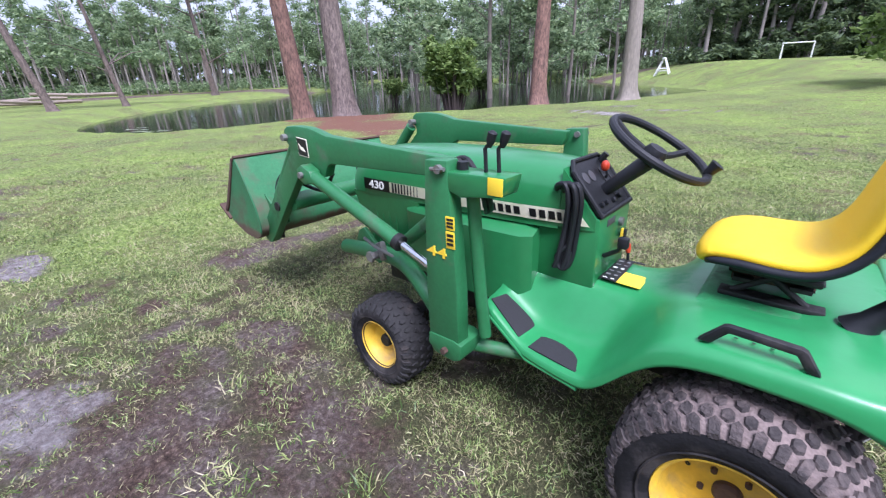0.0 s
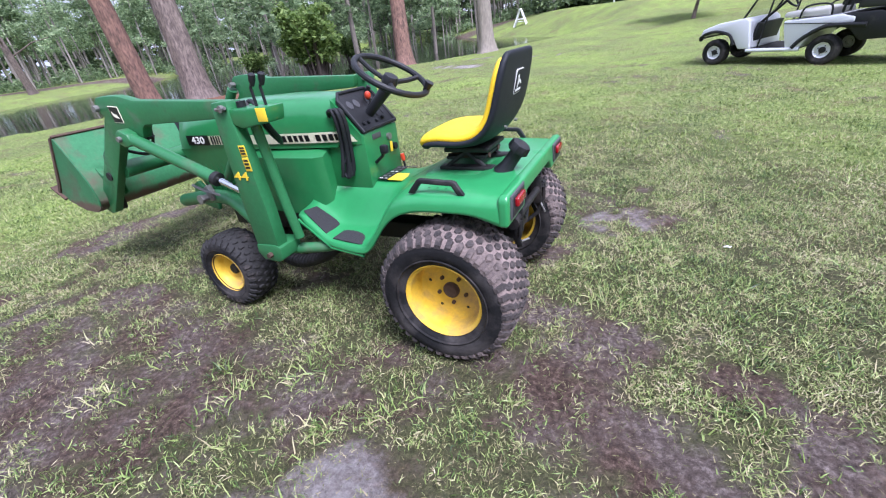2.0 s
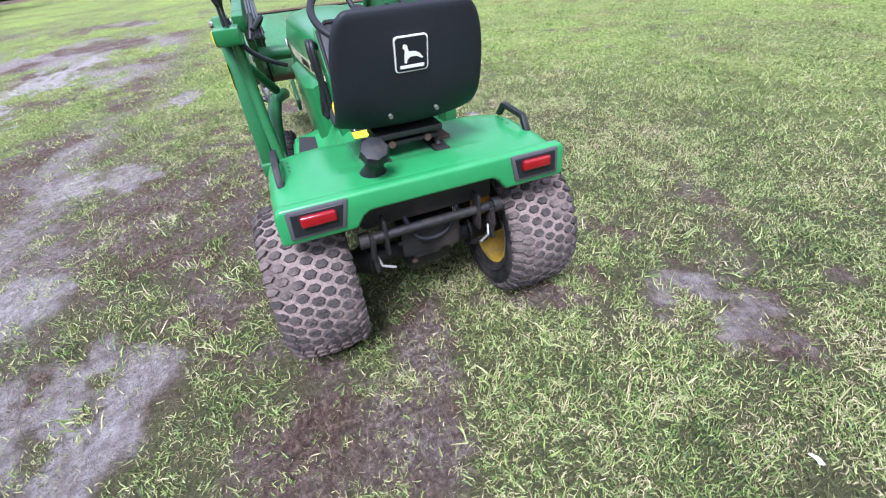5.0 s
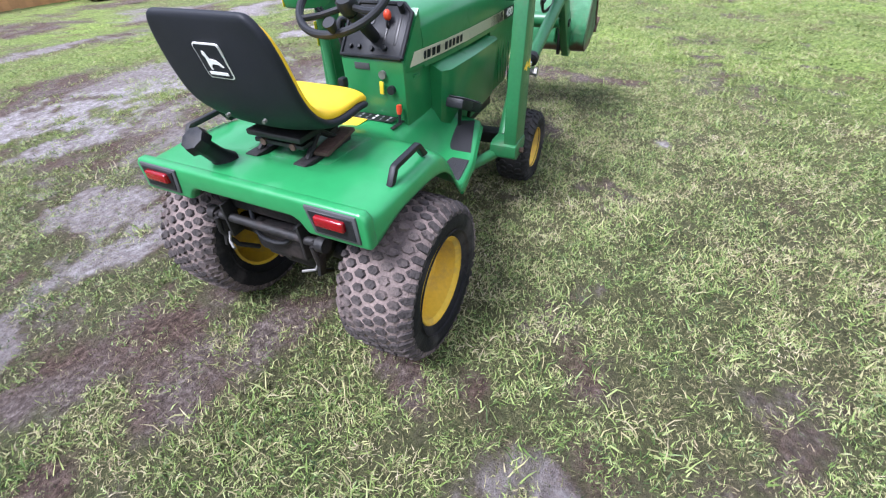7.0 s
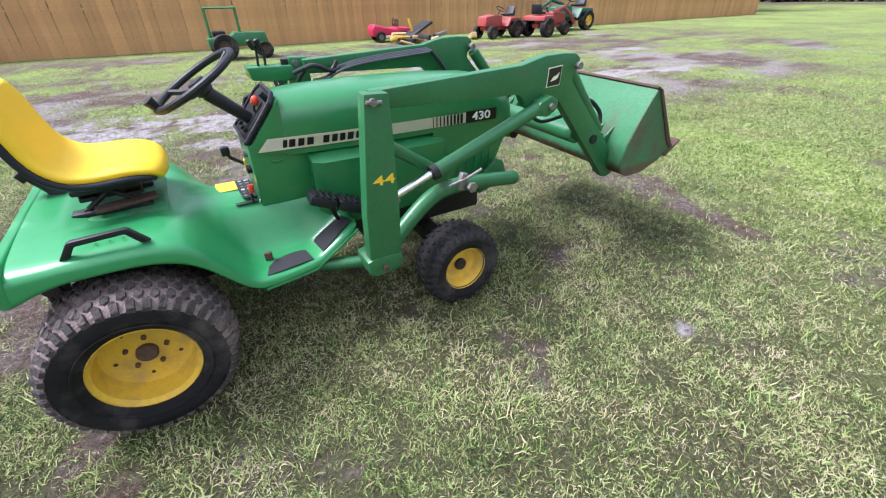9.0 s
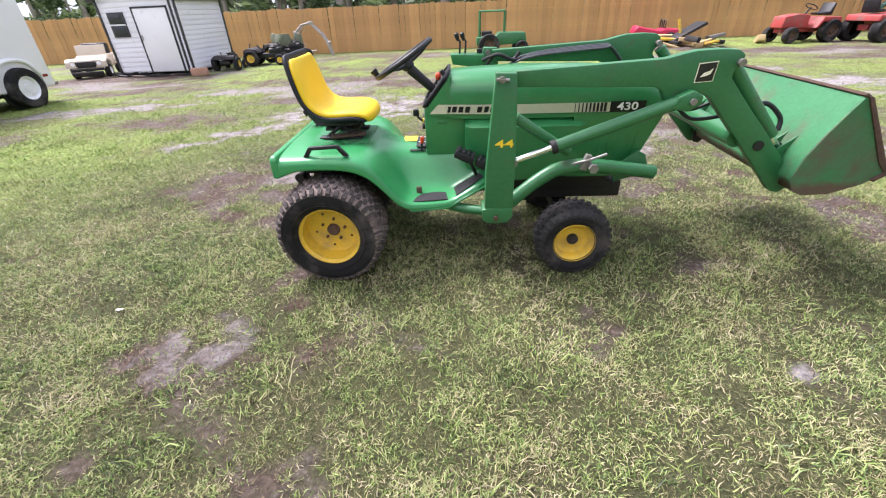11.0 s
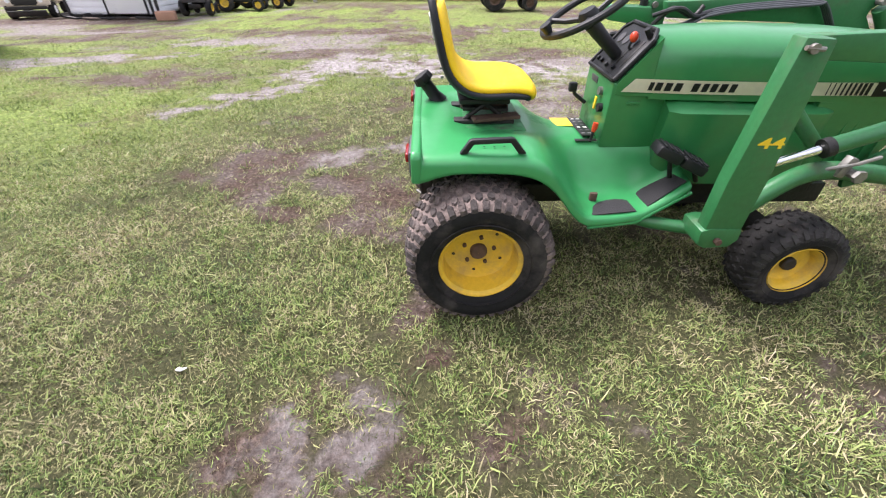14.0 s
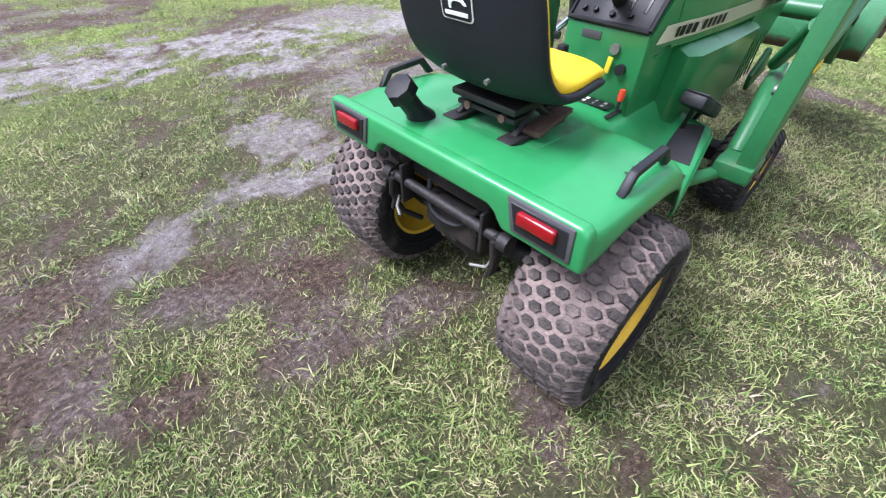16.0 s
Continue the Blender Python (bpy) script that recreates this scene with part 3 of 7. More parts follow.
def scatter(n, x0, x1, y0, y1, seed, keep, field=None, tuft_of=0, spread=0.014, least=0.22, shed=0.95):
    """Random feet for blades, thinned over bare soil by the share shed; tuft_of: so many blades spring from each foot."""
    r = np.random.RandomState(seed)
    x, y = x0 + (x1 - x0) * r.rand(n), y0 + (y1 - y0) * r.rand(n)
    so = (field or LAWN)(1, x, y)
    tuft = fractal(x, y, 0.22, seed + 3, 3)
    tuft = 0.6 * tuft + 0.4 * fractal(x, y, 0.08, seed + 9, 2)
    p = (least + (1 - least) * smooth(0.38, 0.56, tuft)) * (1 - 0.45 * smooth(0.3, 0.9, y) * smooth(2.8, 1.8, y) * smooth(2.6, 1.4, np.abs(x))) * (1 - shed * smooth(0.12, 0.72, so + 1.7 * (fractal(x, y, 0.09, 77, 3) - 0.5))) * (1 - needles(x, y))
    ok = r.rand(n) < p * keep(x, y)
    x, y = x[ok], y[ok]
    if tuft_of:
        many = r.randint(tuft_of // 2, tuft_of + tuft_of // 2 + 1, len(x))
        x, y = np.repeat(x, many), np.repeat(y, many)
        x, y = x + r.normal(0, spread, len(x)), y + r.normal(0, spread, len(x))
    return x, y


near = lambda x, y: smooth(3.3, 1.8, np.hypot((x - 0.4) * 0.75, y))
gxs, gys = scatter(165000, -3.2, 4.4, -3.5, 3.4, 3, near, None, 6, 0.014)
tagged(new("grass", blades("grass", gxs, gys, 0.029, 0.003, 4, 0.92, bent=True)), "short yellow-green lawn grass in loose tufts", "grass", kind="stuff")
gxs, gys = scatter(900000, -3.2, 4.4, -3.5, 3.4, 5, near, least=0.42, shed=0.8)
tagged(new("thatch", blades("thatch", gxs, gys, 0.027, 0.0034, 6, 1.2, None, THATCH)), "fine low lawn grass and straw between the tufts", "grass", kind="stuff")
mid = lambda x, y: smooth(9.5, 3.0, np.hypot((x - 0.4) * 0.8, y)) * (1 - 0.85 * near(x, y))
gxs, gys = scatter(380000, -9, 10, -10, 9, 8, mid, None, 5, 0.03)
tagged(new("grass_beyond", blades("grass_beyond", gxs, gys, 0.04, 0.0064, 9, 0.9, None, FAR_BLADE)), "short lawn grass round the tractor's parking place", "grass", kind="stuff")
# the lawn further off
MEADOW = Field(-30.0, 30.0, 0.12, height, bare)
far = lambda x, y: smooth(5.0, 8.0, np.hypot(x - 0.4, y)) * smooth(30, 12, np.hypot(x, y)) * (pond_depth(x, y) < -0.3) * (y < 16)
gxs, gys = scatter(540000, -26, 26, -28, 16, 18, far, MEADOW)
tagged(new("lawn_grass", blades("lawn_grass", gxs, gys, 0.034, 0.012, 19, 1.0, MEADOW, FAR_BLADE)), "mown lawn grass reaching to the pond and fence", "grass", kind="stuff")
# coarser clumps of longer grass
r = np.random.RandomState(12)
cx, cy = [], []
for k in range(420):
    a, d = r.rand() * 2 * np.pi, 0.7 + 3.0 * r.rand()
    ux, uy = 0.5 + d * np.cos(a) * 1.2, d * np.sin(a)
    if abs(uy) < 0.62 and -0.4 < ux < 1.7:
        continue
    so = LAWN(1, np.array([ux]), np.array([uy]))
    if so[0] > 0.7:
        continue
    m = r.randint(16, 40)
    cx += list(ux + r.normal(0, 0.04, m))
    cy += list(uy + r.normal(0, 0.04, m))
tagged(new("grass_clumps", blades("grass_clumps", np.array(cx), np.array(cy), 0.06, 0.0046, 13, 0.75, bent=True)), "longer green grass clumps in the lawn", "grass", kind="stuff")


# ---- the tractor: x ahead, y to its left, rear axle over the origin ----
tractor = thing("compact_tractor", "green compact tractor with yellow wheels and a front loader", "tractor", at=(0, 0.016, -0.004))
tractor.rotation_euler = (radians(1.2), 0, 0)


def turf_tyre(R, half, bead, rows, count, lug, name, at, side, tread, body, groove):
    """A tyre with staggered six-sided lugs."""
    prof = [(bead, -half * 0.78), (bead + 0.012, -half * 0.86), ((bead + R) / 2 - 0.01, -half * 1.0), (R - 0.045, -half * 0.97), (R - 0.024, -half * 0.84), (R - 0.013, -half * 0.45), (R - 0.01, 0)]
    prof = prof + [(r, -y) for r, y in prof[-2::-1]]
    body_bm = lathe(prof, 56)
    for f in body_bm.faces:
        f.material_index = 1 if f.calc_center_median().xz.length > R - 0.04 else 0
    bm = bmesh.new()

    def crown(y):
        for (r0, y0), (r1, y1) in zip(prof[3:-3], prof[4:-3]):
            if y0 <= y <= y1:
                return r0 + (r1 - r0) * (y - y0) / (y1 - y0)
        return prof[3][0]

    for i in range(rows):
        v = (i / (rows - 1) * 2 - 1) * half * 0.9
        for k in range(count):
            a = 2 * math.pi * (k + 0.5 * (i % 2)) / count
            outer = abs(v) > half * 0.8
            w, h = lug * (0.42 if not outer else 0.4), lug * (0.57 if not outer else 0.72)
            base, top = [], []
            lift = random.uniform(0.005, 0.009) + (0.005 if outer else 0)
            for j in range(6):
                t = math.pi / 3 * j + math.pi / 6
                s = (1.0 + random.uniform(-0.07, 0.06))
                da, dv = math.cos(t) * w * s / R, math.sin(t) * h * s
                y = max(-half * 0.99, min(half * 0.99, v + dv))
                r = crown(y)
                base.append(bm.verts.new(((r - 0.004) * math.cos(a + da), y, (r - 0.004) * math.sin(a + da))))
                y2 = max(-half * 0.99, min(half * 0.99, v + dv * 0.76))
                r = crown(y2) + lift
                top.append(bm.verts.new((r * math.cos(a + da * 0.76), y2, r * math.sin(a + da * 0.76))))
            bm.faces.new(top)
            for j in range(6):
                bm.faces.new((base[j], base[(j + 1) % 6], top[(j + 1) % 6], top[j]))
    # bead lines and raised lettering band on the side wall
    for s in (-1, 1):
        lathe([(bead + 0.03, s * half * 0.93), (bead + 0.034, s * half * 0.99), (bead + 0.038, s * half * 0.97)], 56, body_bm)
    ob = part(name, body_bm, [body, groove], tractor, smooth=40)
    tagged(part("tread", bm, tread, ob, "dusty tread of staggered lugs", smooth=40), kind="stuff")
    ob.location = at
    ob.rotation_euler = (0, radians(random.uniform(0, 40)), 0)
    return ob


def rim(parent, r, half, disc, hub_r, bolts, bolt_r, holes, side, hub_mat, name="rim"):
    """A dished steel rim; side: +1 where the dish opens to the left."""
    s = side
    prof = [(r + 0.008, s * half), (r + 0.010, s * (half - 0.004)), (r + 0.004, s * (half - 0.01)), (r - 0.006, s * (half - 0.018)), (r - 0.012, s * (disc + 0.03)),
            (r - 0.016, s * (disc + 0.008)), (r - 0.03, s * disc), (r * 0.5, s * (disc - 0.002)), (hub_r, s * (disc + 0.004)), (0.001, s * (disc + 0.004))]
    bm = lathe(prof, 48)
    prof2 = [(r + 0.008, s * half), (r - 0.002, s * 0.0), (r + 0.008, -s * half), (r - 0.004, -s * (half - 0.004)), (r - 0.014, -s * 0.01), (r - 0.03, s * (disc - 0.006)), (0.001, s * (disc - 0.006))]
    lathe(prof2, 48, bm)
    o = part(name, bm, YELLOW, parent, "yellow steel wheel rim")
    h = part("hub", lathe([(hub_r, s * disc), (hub_r, s * (disc + 0.018)), (hub_r * 0.8, s * (disc + 0.026)), (0.001, s * (disc + 0.026))], 20), hub_mat, parent, "rusty wheel hub")
    for k in range(bolts):
        a = 2 * math.pi * k / bolts + 0.3
        b = part("lug_bolt", lathe([(0.0085, s * disc), (0.0085, s * (disc + 0.012)), (0.001, s * (disc + 0.014))], 6), RUST, parent)
        b.location = (bolt_r * math.cos(a), 0, bolt_r * math.sin(a))
    if holes:
        for k in range(holes):
            a = 2 * math.pi * (k + 0.5) / holes + 0.3
            b = part("rim_hole", lathe([(0.007, s * (disc + 0.0012)), (0.001, s * (disc + 0.0016))], 10), INK, parent)
            b.location = (r * 0.66 * math.cos(a), 0, r * 0.66 * math.sin(a))
    return o


for s in (1, -1):
    t = turf_tyre(0.2935, 0.138, 0.156, 7, 41, 0.042, "rear_tyre", (-0.002, s * 0.412, 0.287), s, TREAD, RUBBER, SHADED_MUD)
    t["label"] = "wide dusty rear turf tyre on a yellow rim"
    rim(t, 0.152, 0.118, 0.016, 0.034, 5, 0.062, 5, s, RUST)
    t = turf_tyre(0.208, 0.094, 0.105, 5, 30, 0.034, "front_tyre", (1.286, s * 0.42, 0.205), s, FRONT_TREAD, RUBBER, FRONT_TREAD)
    t["label"] = "small black front tyre on a yellow rim"
    rim(t, 0.102, 0.082, 0.018, 0.03, 0, 0.05, 0, s, GREASE)

# -- fender deck with foot rests: sections across, from the tail forward --
def deck_section(x, pts):
    """Half outline (y, z) from the middle outward, mirrored."""
    return [(x, -y, z) for y, z in pts[::-1]] + [(x, y, z) for y, z in pts[1:]]


DECK = [
    (-0.248, [(0, 0.690), (0.12, 0.688), (0.21, 0.688), (0.30, 0.685), (0.38, 0.682), (0.425, 0.672), (0.444, 0.65), (0.446, 0.588)]),
    (-0.222, [(0, 0.701), (0.12, 0.701), (0.21, 0.700), (0.30, 0.697), (0.385, 0.692), (0.432, 0.683), (0.452, 0.662), (0.455, 0.592)]),
    (-0.16, [(0, 0.702), (0.12, 0.702), (0.21, 0.700), (0.30, 0.697), (0.39, 0.692), (0.436, 0.683), (0.456, 0.665), (0.459, 0.62)]),
    (-0.10, [(0, 0.702), (0.12, 0.702), (0.215, 0.701), (0.27, 0.700), (0.39, 0.695), (0.438, 0.687), (0.458, 0.668), (0.461, 0.632)]),
    (-0.06, [(0, 0.680), (0.12, 0.680), (0.215, 0.682), (0.26, 0.701), (0.39, 0.695), (0.438, 0.687), (0.458, 0.668), (0.461, 0.632)]),
    (0.08, [(0, 0.678), (0.12, 0.678), (0.215, 0.680), (0.26, 0.702), (0.39, 0.694), (0.438, 0.686), (0.458, 0.667), (0.461, 0.632)]),
    (0.17, [(0, 0.677), (0.12, 0.677), (0.21, 0.678), (0.26, 0.697), (0.39, 0.686), (0.438, 0.676), (0.458, 0.655), (0.461, 0.615)]),
    (0.235, [(0, 0.668), (0.12, 0.667), (0.195, 0.664), (0.27, 0.672), (0.38, 0.655), (0.432, 0.643), (0.452, 0.62), (0.456, 0.575)]),
    (0.29, [(0, 0.645), (0.11, 0.642), (0.175, 0.63), (0.265, 0.605), (0.36, 0.585), (0.42, 0.57), (0.444, 0.55), (0.449, 0.515)]),
    (0.345, [(0, 0.630), (0.11, 0.625), (0.165, 0.60), (0.245, 0.53), (0.34, 0.505), (0.41, 0.495), (0.436, 0.475), (0.441, 0.44)]),
    (0.39, [(0, 0.623), (0.11, 0.617), (0.16, 0.59), (0.235, 0.475), (0.32, 0.45), (0.40, 0.442), (0.428, 0.43), (0.433, 0.40)]),
    (0.43, [(0, 0.621), (0.11, 0.615), (0.158, 0.588), (0.23, 0.455), (0.31, 0.425), (0.395, 0.418), (0.422, 0.41), (0.427, 0.385)]),
    (0.62, [(0, 0.62), (0.11, 0.614), (0.155, 0.588), (0.215, 0.45), (0.27, 0.423), (0.36, 0.414), (0.386, 0.407), (0.391, 0.382)]),
    (0.66, [(0, 0.62), (0.11, 0.614), (0.155, 0.588), (0.212, 0.46), (0.262, 0.433), (0.352, 0.426), (0.378, 0.418), (0.383, 0.393)]),
    (0.825, [(0, 0.62), (0.11, 0.614), (0.155, 0.60), (0.20, 0.56), (0.235, 0.53), (0.318, 0.522), (0.344, 0.514), (0.349, 0.489)]),
]
bm = loft([deck_section(x, p) for x, p in DECK], closed=False)
deck = part("fender_deck", bm, GREEN_DECK, tractor, "glossy bright green fender deck", smooth=50)
m = deck.modifiers.new("round", "SUBSURF")
m.levels = m.render_levels = 2
m = deck.modifiers.new("thick", "SOLIDIFY")
m.thickness, m.offset = 0.006, -1
# seat platform on the recessed middle of the deck; dust and the seat's shade are both in its colour
DUSTY_SHADED_GREEN = mat("dusty_shaded_green_paint", (0.026, 0.22, 0.07), 0.45, vary=0.2, scale=6, bump=0.08, dirt=(0.05, 0.1, 0.055), dirt_amount=0.4, dirt_scale=8)
bm = loft([[(x, y, z) for x, y in ((-0.075 + i, -0.17 + i), (0.185 - i, -0.17 + i), (0.185 - i, 0.17 - i), (-0.075 + i, 0.17 - i))] for z, i in ((0.674, -0.008), (0.6815, 0.0), (0.684, 0.006))])
bev(bm, 0.005, 3)
part("seat_platform", bm, DUSTY_SHADED_GREEN, tractor, "dusty green platform darkened for the shade below the seat")
# tail panel with the two lamp pods
TAIL = [(-0.436, 0.702), (0.436, 0.702), (0.452, 0.684), (0.455, 0.588), (0.24, 0.586), (0.215, 0.622), (0.195, 0.634), (-0.195, 0.634), (-0.215, 0.622), (-0.24, 0.586), (-0.455, 0.588), (-0.452, 0.684)]
bm = prism(TAIL, -0.254, -0.216, 0.017, 4, axis="x")
part("tail_panel", bm, GREEN_DECK, tractor, "bright green tail panel")
for s in (1, -1):
    y0 = s * 0.345
    frame_o = [(y0 - s * 0.092, 0.694), (y0 + s * 0.078, 0.694), (y0 + s * 0.082, 0.606), (y0 - s * 0.072, 0.606)]
    lamp = part("tail_light", prism(frame_o, -0.260, -0.242, 0.005, 2, axis="x"), GREY_PLASTIC, tractor, "grey-framed red tail light")
    part("recess", prism([(y0 - s * 0.078, 0.685), (y0 + s * 0.067, 0.685), (y0 + s * 0.071, 0.616), (y0 - s * 0.060, 0.616)], -0.2625, -0.256, 0.002, 1, axis="x"), BLACK, lamp)
    part("lens", box((0.022, 0.098, 0.034), (-0.264, y0 - s * 0.004, 0.660), bevel=0.007, seg=3), RED_LENS, lamp, "red plastic lens")
# under the deck: wheel arch, transaxle and lift
part("inner_fender", box((0.40, 0.46, 0.12), (0.02, 0, 0.585), bevel=0.02), GREASE, tractor)
bm = box((0.30, 0.18, 0.2), (0.02, 0, 0.37), bevel=0.04, seg=3)
box((0.10, 0.22, 0.12), (-0.13, 0, 0.43), bevel=0.02, bm=bm)
box((0.62, 0.12, 0.1), (0.4, 0, 0.33), bevel=0.02, bm=bm)
part("transaxle", bm, GREASE, tractor, "greasy black transaxle")
part("axle", tube([(0.01, -0.42, 0.287), (0.01, 0.42, 0.287)], 0.04, 16), GREASE, tractor)
part("lift_shaft", tube([(-0.205, -0.24, 0.51), (-0.205, 0.24, 0.51)], 0.016, 12), GREASE, tractor, "dark steel lift shaft")
for s in (1, -1):
    part("lift_arm", prism([(-0.225, 0.525), (-0.195, 0.525), (-0.18, 0.47), (-0.21, 0.39), (-0.235, 0.395), (-0.215, 0.47)], s * 0.2, s * 0.214, 0.003), GREASE, tractor)
    part("lift_bracket", box((0.05, 0.012, 0.13), (-0.2, s * 0.16, 0.505), bevel=0.004), GREASE, tractor)
    part("hitch_pin", tube([(-0.245, s * 0.15, 0.405), (-0.225, s * 0.19, 0.41), (-0.205, s * 0.2, 0.44)], 0.005, 8), STEEL, tractor)
bm = box((0.03, 0.22, 0.11), (-0.15, 0, 0.43), bevel=0.008)
box((0.03, 0.1, 0.05), (-0.16, 0.02, 0.385), bevel=0.006, bm=bm)
for y in (-0.1, -0.04, 0.05, 0.11):
    tube([(-0.16, y, 0.44), (-0.175, y, 0.44)], 0.009, 6, bm)
part("hitch_plate", bm, GREASE, tractor, "greasy hitch plate with bolt heads")

for s in (1, -1):
    part("lift_link", tube([(-0.225, s * 0.205, 0.51), (-0.225, s * 0.212, 0.45), (-0.2, s * 0.19, 0.38), (-0.14, s * 0.17, 0.33)], 0.009, 8), GREASE, tractor)
    part("shaft_collar", tube([(-0.205, s * 0.215, 0.51), (-0.205, s * 0.245, 0.51)], 0.026, 12), GREASE, tractor)
    part("axle_flange", lathe([(0.001, 0), (0.06, 0), (0.064, 0.01), (0.045, 0.05), (0.042, 0.14)], 20), GREASE, tractor).matrix_local = pose(0.01, s * 0.2, 0.287, 0, 0, 0 if s > 0 else 180)
part("drain_plug", tube([(-0.13, 0.06, 0.33), (-0.145, 0.06, 0.33)], 0.012, 6), RUST, tractor)
part("rear_hose", tube(curve([(-0.17, 0.09, 0.55), (-0.2, 0.05, 0.46), (-0.185, -0.05, 0.45), (-0.16, -0.11, 0.54)], 6), 0.008, 8), BLACK, tractor)

# -- grab handles, filler neck, deck bolts --
for s in (1, -1):
    bm = prism([(-0.088, 0.688), (-0.056, 0.735), (-0.046, 0.740), (0.088, 0.745), (0.098, 0.741), (0.142, 0.688), (0.114, 0.688), (0.084, 0.727), (-0.04, 0.722), (-0.062, 0.688)], s * 0.408, s * 0.429, 0.004, 2)
    part("grab_handle", bm, BLACK, tractor, "black grab handle")
    for x in (0.0, 0.035, 0.07):
        b = part("deck_hole", lathe([(0.0045, 0), (0.001, 0.0005)], 8), INK, tractor)
        b.matrix_local = pose(x, s * 0.385, 0.6985, -90)
neck = part("filler_neck", tube([(-0.15, 0.15, 0.69), (-0.165, 0.15, 0.72), (-0.205, 0.149, 0.775)], 0.03, 20, taper=[0.046, 0.028, 0.026]), BLACK, tractor, "black fuel filler neck")
cap = bmesh.new()
bmesh.ops.create_cone(cap, cap_ends=True, segments=24, radius1=0.041, radius2=0.037, depth=0.034)
for k, v in enumerate(cap.verts):
    ang = math.atan2(v.co.y, v.co.x)
    f = 1 + 0.06 * math.cos(8 * ang)
    v.co.x *= f
    v.co.y *= f
bev(cap, 0.003, 2, angle=60)
cap.transform(pose(-0.213, 0.149, 0.79, 0, -36, 0))
part("filler_cap", cap, BLACK, neck, "ribbed black fuel cap")

# -- foot pads and pedals --
for s in (1, -1):
    def pad(a, b, c, d, name="foot_pad"):
        q = bmesh.new()
        vs = [q.verts.new((x, s * y, z)) for x, y, z in (a, b, c, d)]
        f = q.faces.new(vs)
        r = bmesh.ops.extrude_face_region(q, geom=[f])
        for v in r["geom"]:
            if isinstance(v, bmesh.types.BMVert):
                v.co.z += 0.004
        part(name, q, GRIP, tractor, "black grip pad", smooth=0)
    pad((0.435, 0.285, 0.427), (0.605, 0.255, 0.425), (0.622, 0.368, 0.4155), (0.437, 0.398, 0.4185))
    pad((0.652, 0.252, 0.436), (0.79, 0.226, 0.512), (0.812, 0.318, 0.518), (0.668, 0.356, 0.430))
    part("foot_rail", tube([(0.42, s * 0.42, 0.38), (0.62, s * 0.385, 0.377), (0.83, s * 0.345, 0.485)], 0.008, 8), GREEN_DECK, tractor)
for x, z in ((0.715, 0.628), (0.825, 0.579)):
    pedal = part("pedal", box((0.106, 0.085, 0.042), (x, -0.285, z), (0, 24, -6), bevel=0.009), BLACK, tractor, "black rubber pedal")
    for k in range(4):
        part("tread_rib", box((0.012, 0.08, 0.006), (x + 0.013 - 0.036 + 0.024 * k, -0.285, z + 0.022 - 0.45 * (0.024 * k - 0.036)), (0, 24, -6), bevel=0.002), BLACK, pedal)
    part("pedal_arm", tube([(x + 0.02, -0.28, z - 0.015), (x + 0.07, -0.25, 0.49), (x + 0.11, -0.2, 0.46)], 0.009, 8), GREASE, pedal)
part("foot_lever", box((0.03, 0.016, 0.04), (0.465, -0.30, 0.445), bevel=0.004), RUST, tractor, "small rusty foot lever")

# -- seat --
def seat_loop(x, z, w, lift, n=10):
    """A cross loop of the cushion: y from -w to w with raised edges."""
    return [(x, -w + 2 * w * k / n, z + lift * abs(2 * k / n - 1) ** 2.5) for k in range(n + 1)]


SEAT = [  # x, z of the top surface, half width, edge lift
    (0.218, 0.782, 0.135, -0.012), (0.220, 0.806, 0.165, -0.008), (0.196, 0.834, 0.187, 0.0), (0.12, 0.838, 0.20, 0.012), (0.045, 0.826, 0.207, 0.02), (-0.025, 0.824, 0.209, 0.028),
    (-0.074, 0.846, 0.208, 0.03), (-0.100, 0.90, 0.206, 0.012), (-0.117, 0.97, 0.203, 0.008), (-0.131, 1.04, 0.197, 0.006), (-0.140, 1.085, 0.18, 0.0), (-0.146, 1.104, 0.15, -0.004),
]
def seat_normal(i):
    a, b = SEAT[max(0, i - 1)], SEAT[min(len(SEAT) - 1, i + 1)]
    d = Vector((b[0] - a[0], 0, b[1] - a[1])).normalized()
    return Vector((d.z, 0, -d.x))


def seat_skin(off, widen):
    rows = []
    for i, (x, z, w, lift) in enumerate(SEAT):
        nrm = seat_normal(i)
        if widen and i > 9:
            z += 0.034 * (i - 9) / 2
        n = 14
        row = []
        for k in range(n + 1):
            u = 2 * k / n - 1
            e = abs(u) ** 2.5
            base = Vector((x, u * (w + widen), z))
            up = nrm
            o = off - (0.02 * abs(u) ** 6 if widen == 0 else 0)
            row.append(tuple(base + up * (lift * e + o)))
        rows.append(row)
    return rows


seat = part("seat", loft(seat_skin(-0.032, 0.014), closed=False), SHELL, tractor, "yellow vinyl tractor seat in a black shell", smooth=60)
mod = seat.modifiers.new("thick", "SOLIDIFY")
mod.thickness, mod.offset = 0.026, 0
mod = seat.modifiers.new("round", "SUBSURF")
mod.levels = mod.render_levels = 2
cushion = part("cushion", loft(seat_skin(0.0, 0), closed=False), VINYL, seat, "bright yellow vinyl cushion", smooth=60)
mod = cushion.modifiers.new("thick", "SOLIDIFY")
mod.thickness, mod.offset = 0.034, 0
mod = cushion.modifiers.new("round", "SUBSURF")
mod.levels = mod.render_levels = 2
EM = Matrix.Translation((-0.1675, 0, 1.012)) @ pose(0, 0, 0, 0, -13.0, 0)
def on_back(bm):
    bm.transform(EM)
    return bm


